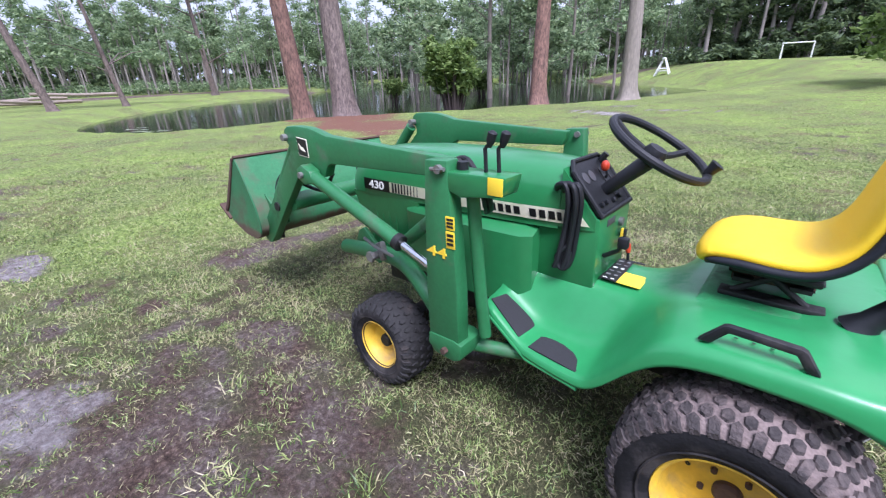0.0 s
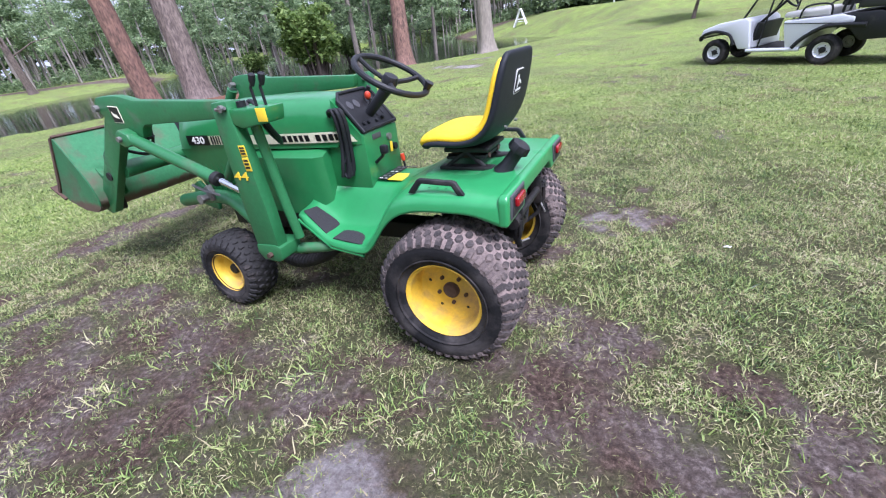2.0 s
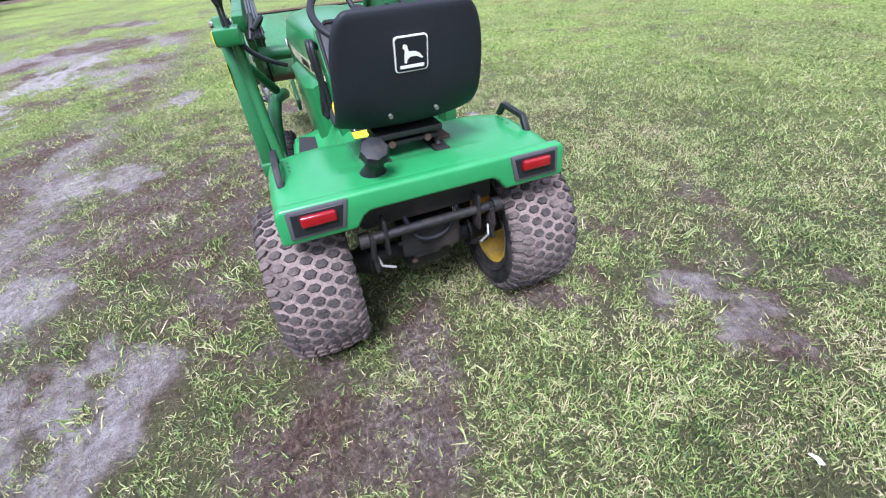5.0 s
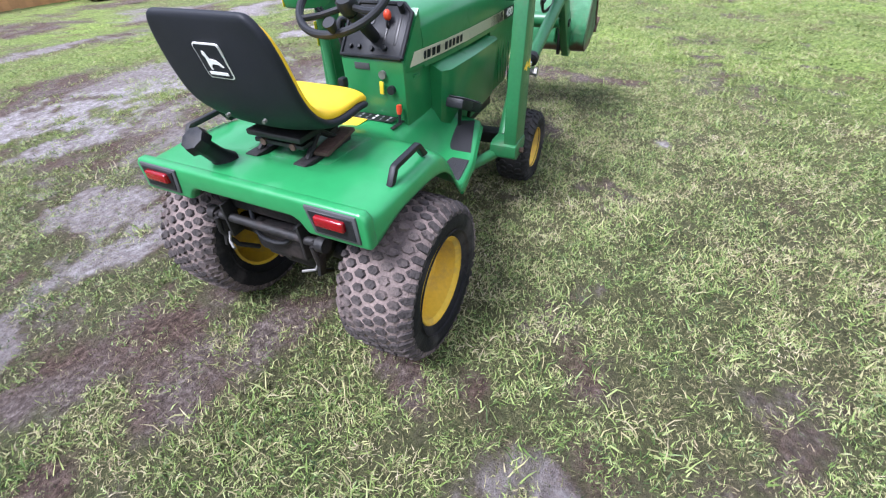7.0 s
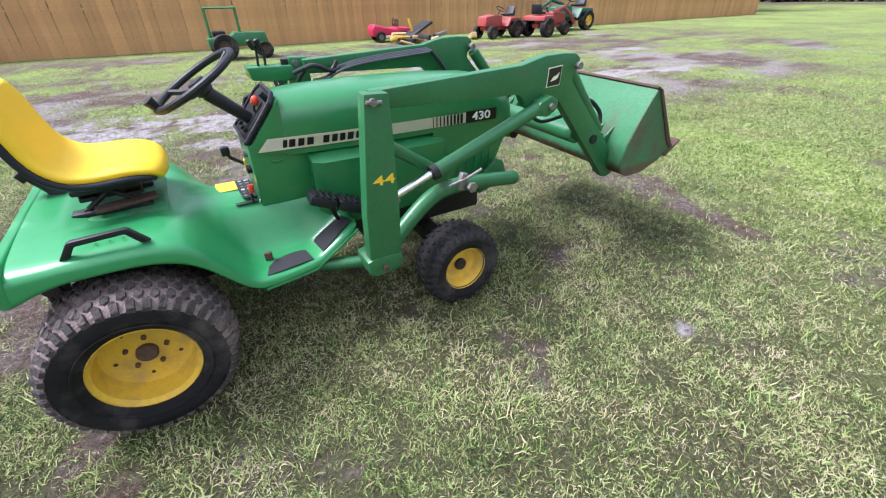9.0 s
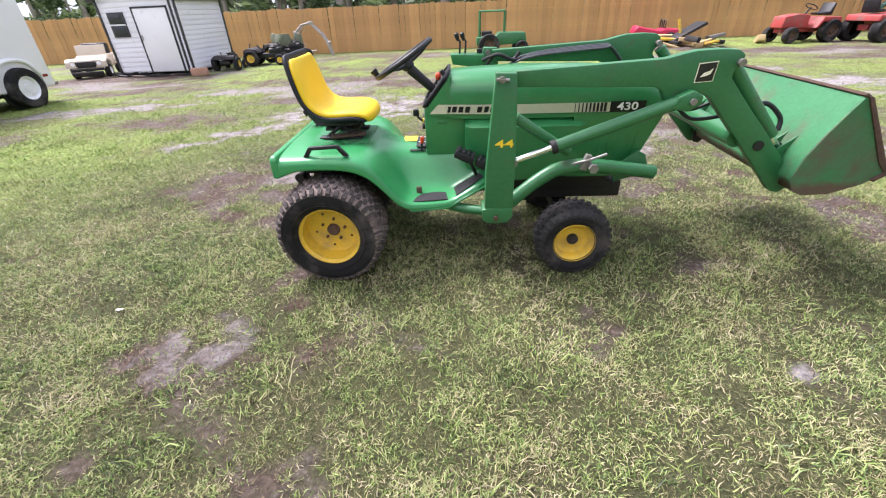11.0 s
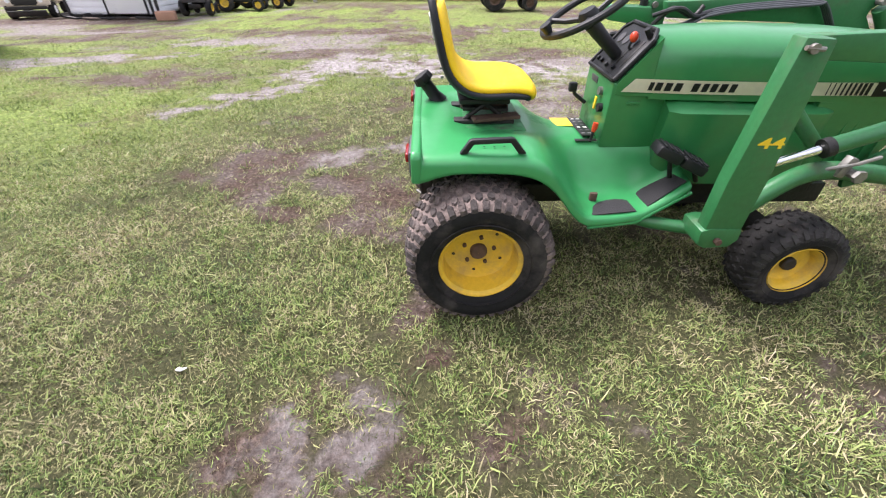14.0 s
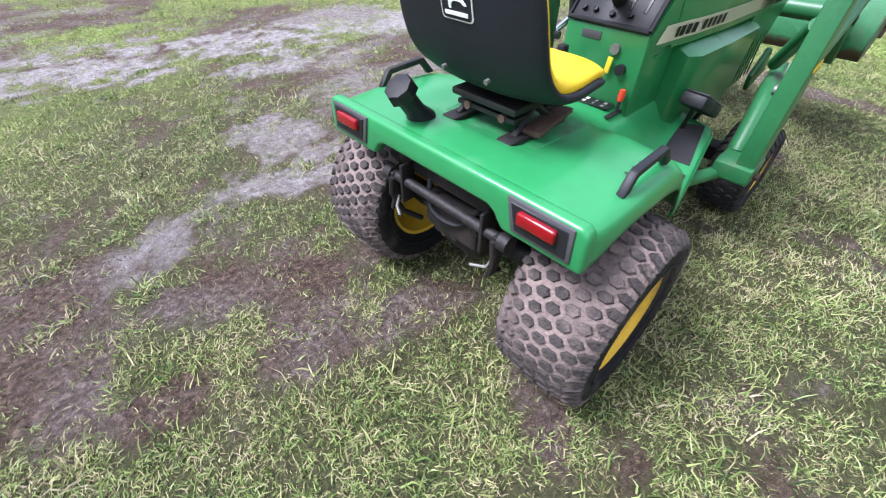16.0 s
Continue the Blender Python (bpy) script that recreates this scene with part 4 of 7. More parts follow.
def rounded(w, h, r, n=4):
    return [(sx * (w - r) + r * math.cos(a), sz * (h - r) + r * math.sin(a)) for sx, sz, a0 in ((1, 1, 0), (-1, 1, 90), (-1, -1, 180), (1, -1, 270)) for a in [radians(a0 + 90 * k / n) for k in range(n + 1)]]


emblem = part("emblem", on_back(prism(rounded(0.046, 0.046, 0.010), -0.006, -0.002, 0, 1, axis="x")), WHITE_INK, seat, "white-outlined square emblem on the seat back")
part("emblem_field", on_back(prism(rounded(0.0425, 0.0425, 0.008), -0.0075, -0.005, 0, 1, axis="x")), SHELL, emblem)
part("emblem_figure", on_back(prism([(0.024, 0.018), (0.02, 0.027), (0.012, 0.024), (0.008, 0.008), (-0.012, 0.006), (-0.022, 0.000), (-0.032, -0.012), (-0.026, -0.013), (-0.014, -0.006), (0.004, -0.006), (0.012, -0.012), (0.014, -0.022), (0.02, -0.021), (0.02, -0.006), (0.018, 0.012)][::-1], -0.009, -0.007, 0, 1, axis="x")), WHITE_INK, emblem)
part("emblem_bar", on_back(box((0.002, 0.066, 0.008), (-0.008, 0, -0.031), (0, 0, 0), bevel=0)), WHITE_INK, emblem)
for s in (1, -1):
    part("seat_bolt", on_back(tube([(-0.012, s * 0.07, -0.165), (0.0, s * 0.07, -0.165)], 0.006, 8)), STEEL, seat)

bracket = part("seat_bracket", box((0.2, 0.22, 0.02), (0.03, 0, 0.765), bevel=0.006), GREASE, tractor, "rusty dark seat suspension bracket")
for x, z in ((-0.03, 0.735), (0.1, 0.73)):
    part("cross_bar", box((0.05, 0.2, 0.014), (x, 0, z), bevel=0.003), GREASE, bracket)
for s in (1, -1):
    part("slide", box((0.24, 0.05, 0.016), (0.03, s * 0.10, 0.691), bevel=0.004), GREASE, bracket)
    part("scissor_arm", tube([(-0.05, s * 0.1, 0.695), (0.05, s * 0.09, 0.765)], 0.01, 8), GREASE, bracket)
    part("scissor_arm", tube([(0.12, s * 0.1, 0.695), (0.02, s * 0.09, 0.765)], 0.01, 8), GREASE, bracket)
    part("spring_rod", tube([(-0.06, s * 0.06, 0.735), (0.13, s * 0.06, 0.728)], 0.012, 8), RUST, bracket)
part("seat_rail", box((0.19, 0.055, 0.014), (0.075, -0.115, 0.708), (0, -2, 8), bevel=0.003), RUST, tractor, "rusty seat slide rail")

# -- engine hood: loops of the cross section from the dash to the grille --
def hood_loop(x, w, top, low, shoulder):
    half = [(0, top), (w * 0.35, top - 0.004), (w * 0.66, top - 0.018), (w * 0.86, top - 0.042), (w * 0.97, top - shoulder), (w, top - shoulder - 0.05), (w, low)]
    return [(x, -y, z) for y, z in half[::-1]] + [(x, y, z) for y, z in half[1:]]


HOOD = [(0.645, 0.162, 1.008, 0.79, 0.08), (0.75, 0.178, 1.016, 0.79, 0.08), (1.0, 0.199, 1.022, 0.79, 0.085), (1.35, 0.212, 1.014, 0.79, 0.09), (1.6, 0.218, 0.995, 0.79, 0.10), (1.70, 0.214, 0.975, 0.79, 0.11), (1.735, 0.20, 0.945, 0.79, 0.10)]
bm = loft([hood_loop(*h) for h in HOOD])
hood = part("hood", bm, GREEN, tractor, "smooth green engine hood", smooth=50)
# slanted rear corners of the hood round the dash
bm = loft([[(0.520, -0.146, 0.80), (0.520, 0.146, 0.80), (0.520, 0.146, 0.842), (0.520, -0.146, 0.842)], [(0.648, -0.164, 0.80), (0.648, 0.164, 0.80), (0.648, 0.150, 1.0), (0.648, -0.150, 1.0)]])
bev(bm, 0.012, 3)
part("cowl", bm, GREEN, tractor)
DASH = Matrix.Translation((0.578, 0, 0.928)) @ pose(0, 0, 0, 0, -50.5, 0)
def on_dash(bm):
    bm.transform(DASH)
    return bm


dash = part("dashboard", on_dash(prism([(-0.1, -0.135), (0.07, -0.135), (0.1, -0.1), (0.102, 0.1), (0.07, 0.135), (-0.1, 0.135)], -0.012, 0.008, 0.006, 2, axis="z")), BLACK, tractor, "black dashboard with dials and levers")
DASH_EDGE = [(-0.104, -0.138), (0.072, -0.138), (0.104, -0.1), (0.106, 0.1), (0.072, 0.138), (-0.104, 0.138), (-0.104, -0.138)]
part("dash_rim", on_dash(tube([(u, v, 0.008) for u, v in DASH_EDGE], 0.009, 8)), BLACK, dash, "raised black dashboard rim")
for y in (0.085, 0.035):
    d = part("dial", on_dash(prism([(0.036 + 0.022 * math.cos(a * math.pi / 8), y + 0.02 * math.sin(a * math.pi / 8)) for a in range(16)], 0.008, 0.011, 0.001, 1, axis="z")), GREY_PLASTIC, dash, "round grey dial")
for y in (-0.045, -0.095):
    part("lever_slot", on_dash(box((0.11, 0.012, 0.003), (0.0, y, 0.009), bevel=0.001)), INK, dash)
for x, y in ((-0.07, 0.1), (-0.07, 0.06), (-0.075, 0.0), (-0.07, -0.06)):
    part("switch", on_dash(lathe([(0.009, 0.0), (0.009, 0.012), (0.001, 0.014)], 10)), BLACK, dash).data.transform(DASH @ pose(x, y, 0.008, 90) @ DASH.inverted())
part("throttle_lever", tube(curve([(0.605, -0.052, 0.935), (0.575, -0.05, 0.945), (0.574, -0.05, 0.962), (0.582, -0.05, 0.98)], 5), 0.005, 8), BLACK, tractor)
bm = bmesh.new()
bmesh.ops.create_uvsphere(bm, u_segments=14, v_segments=10, radius=0.0155)
bm.transform(pose(0.582, -0.05, 0.984) @ Matrix.Diagonal((1, 1, 1.3, 1)))
part("throttle_knob", bm, ORANGE, tractor, "orange-red throttle knob")
part("dash_lever", tube([(0.63, -0.095, 0.98), (0.60, -0.1, 1.02)], 0.012, 8), BLACK, tractor)
# rear face under the dash
bm = box((0.26, 0.29, 0.26), (0.635, 0, 0.715), bevel=0.01)
firewall = part("firewall", bm, GREEN, tractor)
part("nameplate", box((0.003, 0.07, 0.025), (0.504, 0.045, 0.815), bevel=0.001), GREY_PLASTIC, firewall)
part("key_switch", tube([(0.507, -0.05, 0.79), (0.492, -0.05, 0.79)], 0.016, 14), STEEL, firewall)
part("key_tag", box((0.006, 0.018, 0.05), (0.49, -0.045, 0.742), (6, 0, 0), bevel=0.002), YELLOW_INK, firewall, "yellow key tag")
part("choke_knob", tube([(0.507, -0.085, 0.735), (0.488, -0.085, 0.735)], 0.017, 14), BLACK, firewall)
part("side_latch", box((0.05, 0.008, 0.012), (0.6, -0.147, 0.77), bevel=0.003), GREEN, firewall)
# side panels
for s in (1, -1):
    bm = loft([[(x, s * (0.15 + o), z0), (x, s * (0.205 + o), z0 + 0.02), (x, s * (0.222 + o), 0.755), (x, s * (0.16 + o), 0.785)] for x, o, z0 in ((0.72, -0.02, 0.47), (0.76, 0.01, 0.44), (1.0, 0.022, 0.44), (1.30, 0.022, 0.46), (1.345, 0.0, 0.47))])
    bev(bm, 0.012, 3)
    part("side_panel", bm, GREEN, tractor, "green engine side panel")
    bm = loft([[(x0, s * 0.12, z), (x1, s * 0.12, z), (x1, s * w, z), (x0, s * w, z)] for z, x0, x1, w in ((0.46, 1.28, 1.60, 0.195), (0.79, 1.28, 1.73, 0.212))])
    bev(bm, 0.008, 2)
    part("grille_side", bm, GREEN, tractor)
    for k in range(5):
        part("louvre", box((0.006, 0.006, 0.26), (1.43 + 0.045 * k, s * 0.209, 0.63), (s * 2.5, 6, 0), bevel=0.002), GREEN, tractor)
bm = loft([[(x, -0.19, z), (x, 0.19, z), (x + 0.02, 0.17, z), (x + 0.02, -0.17, z)] for z, x in ((0.45, 1.6), (0.93, 1.735))])
part("front_grille", bm, BLACK, tractor, "black front grille")
part("belly", box((0.8, 0.26, 0.3), (1.13, 0, 0.50), bevel=0.02), GREASE, tractor, "dark engine block")
part("front_axle", box((0.09, 0.68, 0.07), (1.286, 0, 0.24), bevel=0.01), GREASE, tractor)
part("front_frame", box((0.7, 0.2, 0.1), (1.28, 0, 0.34), bevel=0.01), GREASE, tractor)

# -- side decals: cream band, brand bars, number plate and stripes --
def hood_side(x):
    xs, ws = [h[0] for h in HOOD], [h[1] for h in HOOD]
    return float(np.interp(x, [0.52] + xs, [0.146] + ws))


def band(x0, x1, z0, z1, s, lift, slant0=0.0, slant1=0.0, n=8):
    b = bmesh.new()
    rows = []
    for i in range(n + 1):
        t = i / n
        rows.append([b.verts.new((x0 + (x1 - x0) * t + (slant0 * (1 - t) + slant1 * t) * v, s * (hood_side(x0 + (x1 - x0) * t) + lift), z0 + (z1 - z0) * v)) for v in (0, 1)])
    for p, q in zip(rows, rows[1:]):
        b.faces.new((p[0], q[0], q[1], p[1]))
    bmesh.ops.solidify(b, geom=b.faces[:], thickness=0.0015)
    return b


for s in (1, -1):
    strip = part("decal_band", band(0.535, 1.45, 0.815, 0.862, s, 0.008, 0.045, 0.0), CREAM, hood, "cream decal band along the hood", smooth=0)
    part("decal_plate", band(1.45, 1.625, 0.812, 0.865, s, 0.0081), INK, hood, "black number plate decal", smooth=0)
    x = 0.628
    for k, w in enumerate((0.022, 0.032, 0.032, 0.034, 0.026, 0.034, 0.03, 0.03, 0.034, 0.03)):
        if k == 4:
            x += w
            continue
        part("brand_bar", band(x, x + w * 0.72, 0.824, 0.853, s, 0.0098, 0.006, 0.006, 1), INK, hood, smooth=0)
        x += w * 1.06
    for k in range(9):
        part("stripe", band(1.275 + k * 0.018, 1.275 + k * 0.018 + 0.004 + 0.0012 * k, 0.817, 0.861, s, 0.0098, 0, 0, 1), INK, hood, smooth=0)
    glyphs("430", 0.052, pose(1.535, s * (hood_side(1.535) + 0.0105), 0.838, 90, 0, 0 if s < 0 else 180), WHITE_INK, hood, "model_number", squash=1.35, label="white number 430")

# -- steering --
WHEEL = Matrix.Translation((0.40, 0, 1.068)) @ pose(0, 0, 0, 0, -31, 0)
def ring(r0, r1, n=48, m=10):
    b = bmesh.new()
    vs = [[b.verts.new(((r0 + r1 * math.cos(2 * math.pi * j / m)) * math.cos(2 * math.pi * i / n), (r0 + r1 * math.cos(2 * math.pi * j / m)) * math.sin(2 * math.pi * i / n), r1 * math.sin(2 * math.pi * j / m))) for j in range(m)] for i in range(n)]
    for i in range(n):
        for j in range(m):
            b.faces.new((vs[i][j], vs[(i + 1) % n][j], vs[(i + 1) % n][(j + 1) % m], vs[i][(j + 1) % m]))
    return b


bm = ring(0.168, 0.0135)
bm.transform(WHEEL)
wheel = part("steering_wheel", bm, BLACK, tractor, "black three-spoke steering wheel with a knob")
for a in (10, 130, 250):
    c, s = math.cos(radians(a)), math.sin(radians(a))
    bm = tube([(0.03 * c, 0.03 * s, -0.03), (0.1 * c, 0.1 * s, -0.02), (0.165 * c, 0.165 * s, 0)], 0.011, 8)
    bm.transform(WHEEL)
    part("spoke", bm, BLACK, wheel)
bm = lathe([(0.001, 0.0), (0.03, -0.002), (0.038, -0.02), (0.034, -0.05), (0.022, -0.06)], 20)
bm.transform(WHEEL @ pose(0, 0, 0, 90))
part("wheel_hub", bm, BLACK, wheel)
bm = tube([(-0.155, -0.045, 0.0), (-0.16, -0.047, 0.045)], 0.016, 12, taper=[0.012, 0.021])
bm.transform(WHEEL)
part("spinner_knob", bm, BLACK, wheel, "black spinner knob")
part("steering_column", tube([(0.43, 0, 1.02), (0.565, 0, 0.90)], 0.024, 16, taper=[0.028, 0.022]), BLACK, tractor)
# instruction label and shift lever on the tunnel
lab = part("instruction_label", prism([(0.36, 0.015), (0.36, 0.115), (0.44, 0.112), (0.44, 0.012)], 0.6225, 0.6245, 0.0004, 1, axis="z"), YELLOW_INK, tractor, "yellow and black instruction label")
part("label_field", prism([(0.44, 0.012), (0.44, 0.112), (0.50, 0.108), (0.50, -0.10), (0.445, -0.10)], 0.6225, 0.6246, 0.0004, 1, axis="z"), INK, lab)
for k in range(6):
    for x, w in ((0.458, 0.012), (0.484, 0.016)):
        part("print_bar", box((w, 0.006 + 0.005 * (k % 2), 0.001), (x, 0.095 - 0.034 * k, 0.6252), bevel=0), GREY_INK if k % 3 else WHITE_INK, lab)
part("shift_slot", box((0.09, 0.018, 0.003), (0.455, -0.122, 0.6135), (8, 0, 0), bevel=0.001), INK, tractor)
part("shift_lever", tube([(0.475, -0.122, 0.605), (0.48, -0.121, 0.655)], 0.006, 8), BLACK, tractor)
part("shift_knob", tube([(0.479, -0.121, 0.648), (0.482, -0.121, 0.664), (0.484, -0.120, 0.684)], 0.011, 12, taper=[0.008, 0.012, 0.0105]), ORANGE, tractor, "orange shift knob")
part("pto_lever", tube([(0.50, 0.09, 0.70), (0.45, 0.10, 0.735), (0.44, 0.10, 0.76)], 0.008, 8), BLACK, tractor)
part("pto_knob", box((0.035, 0.03, 0.04), (0.437, 0.10, 0.765), bevel=0.008), BLACK, tractor)

# -- front loader --
def both(y0, y1, s):
    return (s * y0, s * y1)


for s in (1, -1):
    post = part("loader_post", prism([(0.848, 1.062), (0.938, 1.058), (0.945, 0.9), (0.95, 0.62), (0.945, 0.405), (0.81, 0.415), (0.812, 0.62)], s * 0.462, s * 0.522, 0.006), GREEN_WORN, tractor, "tall green loader post with yellow number")
    glyphs("44", 0.05, pose(0.895, s * 0.5235, 0.757, 90, 0, 0 if s < 0 else 180), YELLOW_INK, post, "number", squash=1.75, label="yellow number 44")
    part("post_pin", tube([(0.875, s * 0.45, 1.035), (0.875, s * 0.536, 1.035)], 0.014, 12), STEEL, post)
    part("pin_handle", tube([(0.85, s * 0.53, 1.037), (0.905, s * 0.53, 1.033)], 0.007, 8), STEEL, post)
    part("post_foot", prism([(0.795, 0.425), (0.83, 0.435), (0.945, 0.43), (0.95, 0.385), (0.92, 0.352), (0.83, 0.348), (0.80, 0.365)], s * 0.40, s * 0.527, 0.006), GREEN_WORN, tractor, "green loader mounting foot")
    part("foot_bolt", tube([(0.865, s * 0.5, 0.385), (0.865, s * 0.545, 0.385)], 0.013, 6), RUST, tractor)
    part("cross_tube", tube([(0.55, s * 0.30, 0.375), (0.70, s * 0.36, 0.36), (0.88, s * 0.44, 0.37)], 0.026, 12), GREEN_WORN, tractor, "green loader frame tube")
    # boom: straight arm, elbow plate and drop leg
    arm = part("loader_boom", prism([(0.90, 1.053), (1.20, 1.066), (1.575, 1.083), (1.655, 1.102), (1.70, 1.110), (1.80, 1.113), (1.872, 1.108), (1.90, 1.088), (1.902, 1.045), (1.872, 1.02), (1.872, 0.995), (1.985, 0.873), (2.10, 0.756), (2.19, 0.66), (2.272, 0.565), (2.302, 0.515), (2.298, 0.474), (2.262, 0.450), (2.222, 0.458),
                                      (2.151, 0.535), (2.05, 0.645), (1.93, 0.775), (1.80, 0.915), (1.76, 0.935), (1.70, 0.93), (1.665, 0.905), (1.61, 0.905), (1.585, 0.952), (1.555, 0.968), (1.20, 0.978), (0.92, 0.988)], s * 0.40, s * 0.448, 0.006), GREEN_WORN, tractor, "green loader boom with bent elbow")
    hole = part("boom_eye", tube([(2.085, s * 0.395, 0.692), (2.085, s * 0.455, 0.692)], 0.024, 16), GREASE, arm)
    emblem = part("emblem", prism([(1.715, 1.06), (1.795, 1.067), (1.79, 0.985), (1.712, 0.98)], s * 0.4485, s * 0.4505, 0.0008, 1), CREAM, arm, "black square emblem with pale edge")
    part("emblem_field", prism([(1.7185, 1.0565), (1.7915, 1.063), (1.787, 0.9885), (1.7155, 0.984)], s * 0.4505, s * 0.4515, 0, 1), INK, emblem)
    part("emblem_figure", prism([(1.73, 1.004), (1.745, 1.022), (1.765, 1.028), (1.78, 1.04), (1.772, 1.016), (1.755, 1.008)], s * 0.4515, s * 0.4525, 0, 1), CREAM, emblem)
    # lift cylinder
    cyl = part("lift_cylinder", tube([(1.13, s * 0.475, 0.722), (1.62, s * 0.475, 0.895), (1.68, s * 0.475, 0.915)], 0.029, 16), GREEN_WORN, tractor, "green hydraulic lift cylinder")
    part("cylinder_rod", tube([(0.955, s * 0.475, 0.66), (1.14, s * 0.475, 0.726)], 0.0155, 12), CHROME, cyl, "shiny chrome rod")
    part("cylinder_gland", tube([(1.12, s * 0.475, 0.718), (1.145, s * 0.475, 0.727)], 0.033, 16), GREASE, cyl)
    part("cylinder_pin", tube([(0.945, s * 0.44, 0.655), (0.945, s * 0.505, 0.655)], 0.018, 12), STEEL, cyl)
    part("cylinder_clevis", prism([(1.64, 0.935), (1.70, 0.96), (1.745, 0.935), (1.74, 0.895), (1.69, 0.87), (1.62, 0.885)], s * 0.448, s * 0.505, 0.008), GREEN_WORN, cyl)
    part("clevis_pin", tube([(1.70, s * 0.44, 0.915), (1.70, s * 0.52, 0.915)], 0.014, 10), STEEL, cyl)
    # tilt cylinder
    tc = part("tilt_cylinder", tube([(1.90, s * 0.385, 1.03), (2.17, s * 0.385, 0.72)], 0.031, 16), GREEN_WORN, tractor, "green hydraulic tilt cylinder")
    part("tilt_rod", tube([(2.16, s * 0.385, 0.73), (2.225, s * 0.385, 0.655)], 0.016, 10), CHROME, tc)
    part("tilt_pin", tube([(1.885, s * 0.36, 1.058), (1.885, s * 0.47, 1.058)], 0.016, 10), STEEL, tc)
    # lower frame tube with bracket to the front axle
    part("frame_tube", tube(curve([(0.93, s * 0.43, 0.41), (1.08, s * 0.41, 0.53), (1.20, s * 0.39, 0.585), (1.36, s * 0.37, 0.585), (1.69, s * 0.32, 0.525)], 5), 0.035, 14), GREEN_WORN, tractor, "bent green frame tube")
    part("stay_tube", tube([(0.945, s * 0.46, 0.86), (1.23, s * 0.36, 0.66)], 0.024, 12), GREEN_WORN, tractor)
    bm = box((0.035, 0.03, 0.08), (1.31, s * 0.41, 0.62), (0, 20, 0), bevel=0.006)
    tube([(1.22, s * 0.40, 0.60), (1.33, s * 0.43, 0.64), (1.40, s * 0.43, 0.665)], 0.007, 8, bm)
    tube([(1.33, s * 0.38, 0.60), (1.34, s * 0.455, 0.60)], 0.017, 8, bm)
    tube([(1.34, s * 0.445, 0.60), (1.34, s * 0.46, 0.60)], 0.024, 6, bm)
    part("clamp", bm, STEEL, tractor, "greasy clamp on the frame tube")
    part("tube_end", prism([(1.50, 0.52), (1.62, 0.62), (1.66, 0.60), (1.70, 0.50), (1.52, 0.45)], s * 0.24, s * 0.262, 0.005), GREEN_WORN, tractor)
    # bucket linkage
    part("bucket_link", prism([(2.205, 0.68), (2.245, 0.68), (2.30, 0.48), (2.27, 0.45), (2.235, 0.46)], s * 0.36, s * 0.378, 0.004), GREASE, tractor)
part("torque_tube", tube([(2.0, -0.41, 0.72), (2.0, 0.41, 0.72)], 0.045, 18), GREEN_WORN, tractor, "green cross tube between the booms")

# bucket: back sheet from the cutting edge up to the top rim, two side plates
BL, BR = 0.49, -0.535
BACK = [(2.635, 0.575), (2.55, 0.523), (2.42, 0.478), (2.30, 0.475), (2.245, 0.50), (2.225, 0.56), (2.245, 0.66), (2.30, 0.77), (2.355, 0.865), (2.388, 0.918)]
bm = bmesh.new()
rows = [[bm.verts.new((x, y, z)) for y in np.linspace(BR, BL, 9)] for x, z in BACK]
for a, b in zip(rows, rows[1:]):
    for k in range(8):
        bm.faces.new((a[k], a[k + 1], b[k + 1], b[k]))
bmesh.ops.solidify(bm, geom=bm.faces[:], thickness=0.007)
bucket = part("bucket", bm, BUCKET_SKIN, tractor, "pale green loader bucket with rust and scrapes", smooth=50)
for s in (1, -1):
    w = BL if s > 0 else BR
    part("bucket_side", prism(BACK + [(2.405, 0.912), (2.585, 0.63)], w, w + s * 0.008, 0.002, 1), RUSTY_GREEN, bucket, "scraped rusty green side plate")
    part("side_edge", prism([(2.392, 0.924), (2.415, 0.92), (2.60, 0.64), (2.645, 0.585), (2.632, 0.568), (2.575, 0.628)], w - s * 0.006, w + s * 0.016, 0.003), RUST, bucket)
    for y in (0.34, 0.41):
        part("gusset", prism([(2.225, 0.54), (2.185, 0.56), (2.195, 0.66), (2.29, 0.735), (2.27, 0.68)], s * y, s * (y + 0.009), 0.002, 1), GREEN_WORN, bucket)
part("cutting_edge", box((0.13, BL - BR + 0.05, 0.013), (2.632, (BL + BR) / 2, 0.583), (0, -34, 0), bevel=0.003), RUST, bucket, "rusty cutting edge")
part("top_rim", box((0.035, BL - BR + 0.02, 0.014), (2.398, (BL + BR) / 2, 0.922), (0, 30, 0), bevel=0.004), RUST, bucket, "dark rusted top rim")

# control valve on the left post, levers, stickers
valve = part("control_valve", prism([(0.64, 1.035), (0.85, 1.03), (0.86, 0.975), (0.80, 0.955), (0.655, 0.975)], 0.425, 0.52, 0.008), GREEN, tractor, "green control valve housing with two levers")
part("warning_label", box((0.05, 0.003, 0.05), (0.672, 0.5215, 1.006), bevel=0.0008), YELLOW_INK, valve, "yellow warning label")
for x, y in ((0.70, 0.46), (0.735, 0.475)):
    lv = part("control_lever", tube([(x, y, 1.03), (x + 0.005, y, 1.10), (x - 0.012, y, 1.12)], 0.006, 8), BLACK, valve)
    part("lever_knob", tube([(x - 0.008, y, 1.105), (x - 0.014, y, 1.125), (x - 0.02, y, 1.145), (x - 0.022, y, 1.15)], 0.015, 12, taper=[0.007, 0.013, 0.014, 0.007]), BLACK, lv)
part("valve_cap", tube([(0.825, 0.47, 1.03), (0.825, 0.47, 1.055)], 0.018, 14), BLACK, valve)
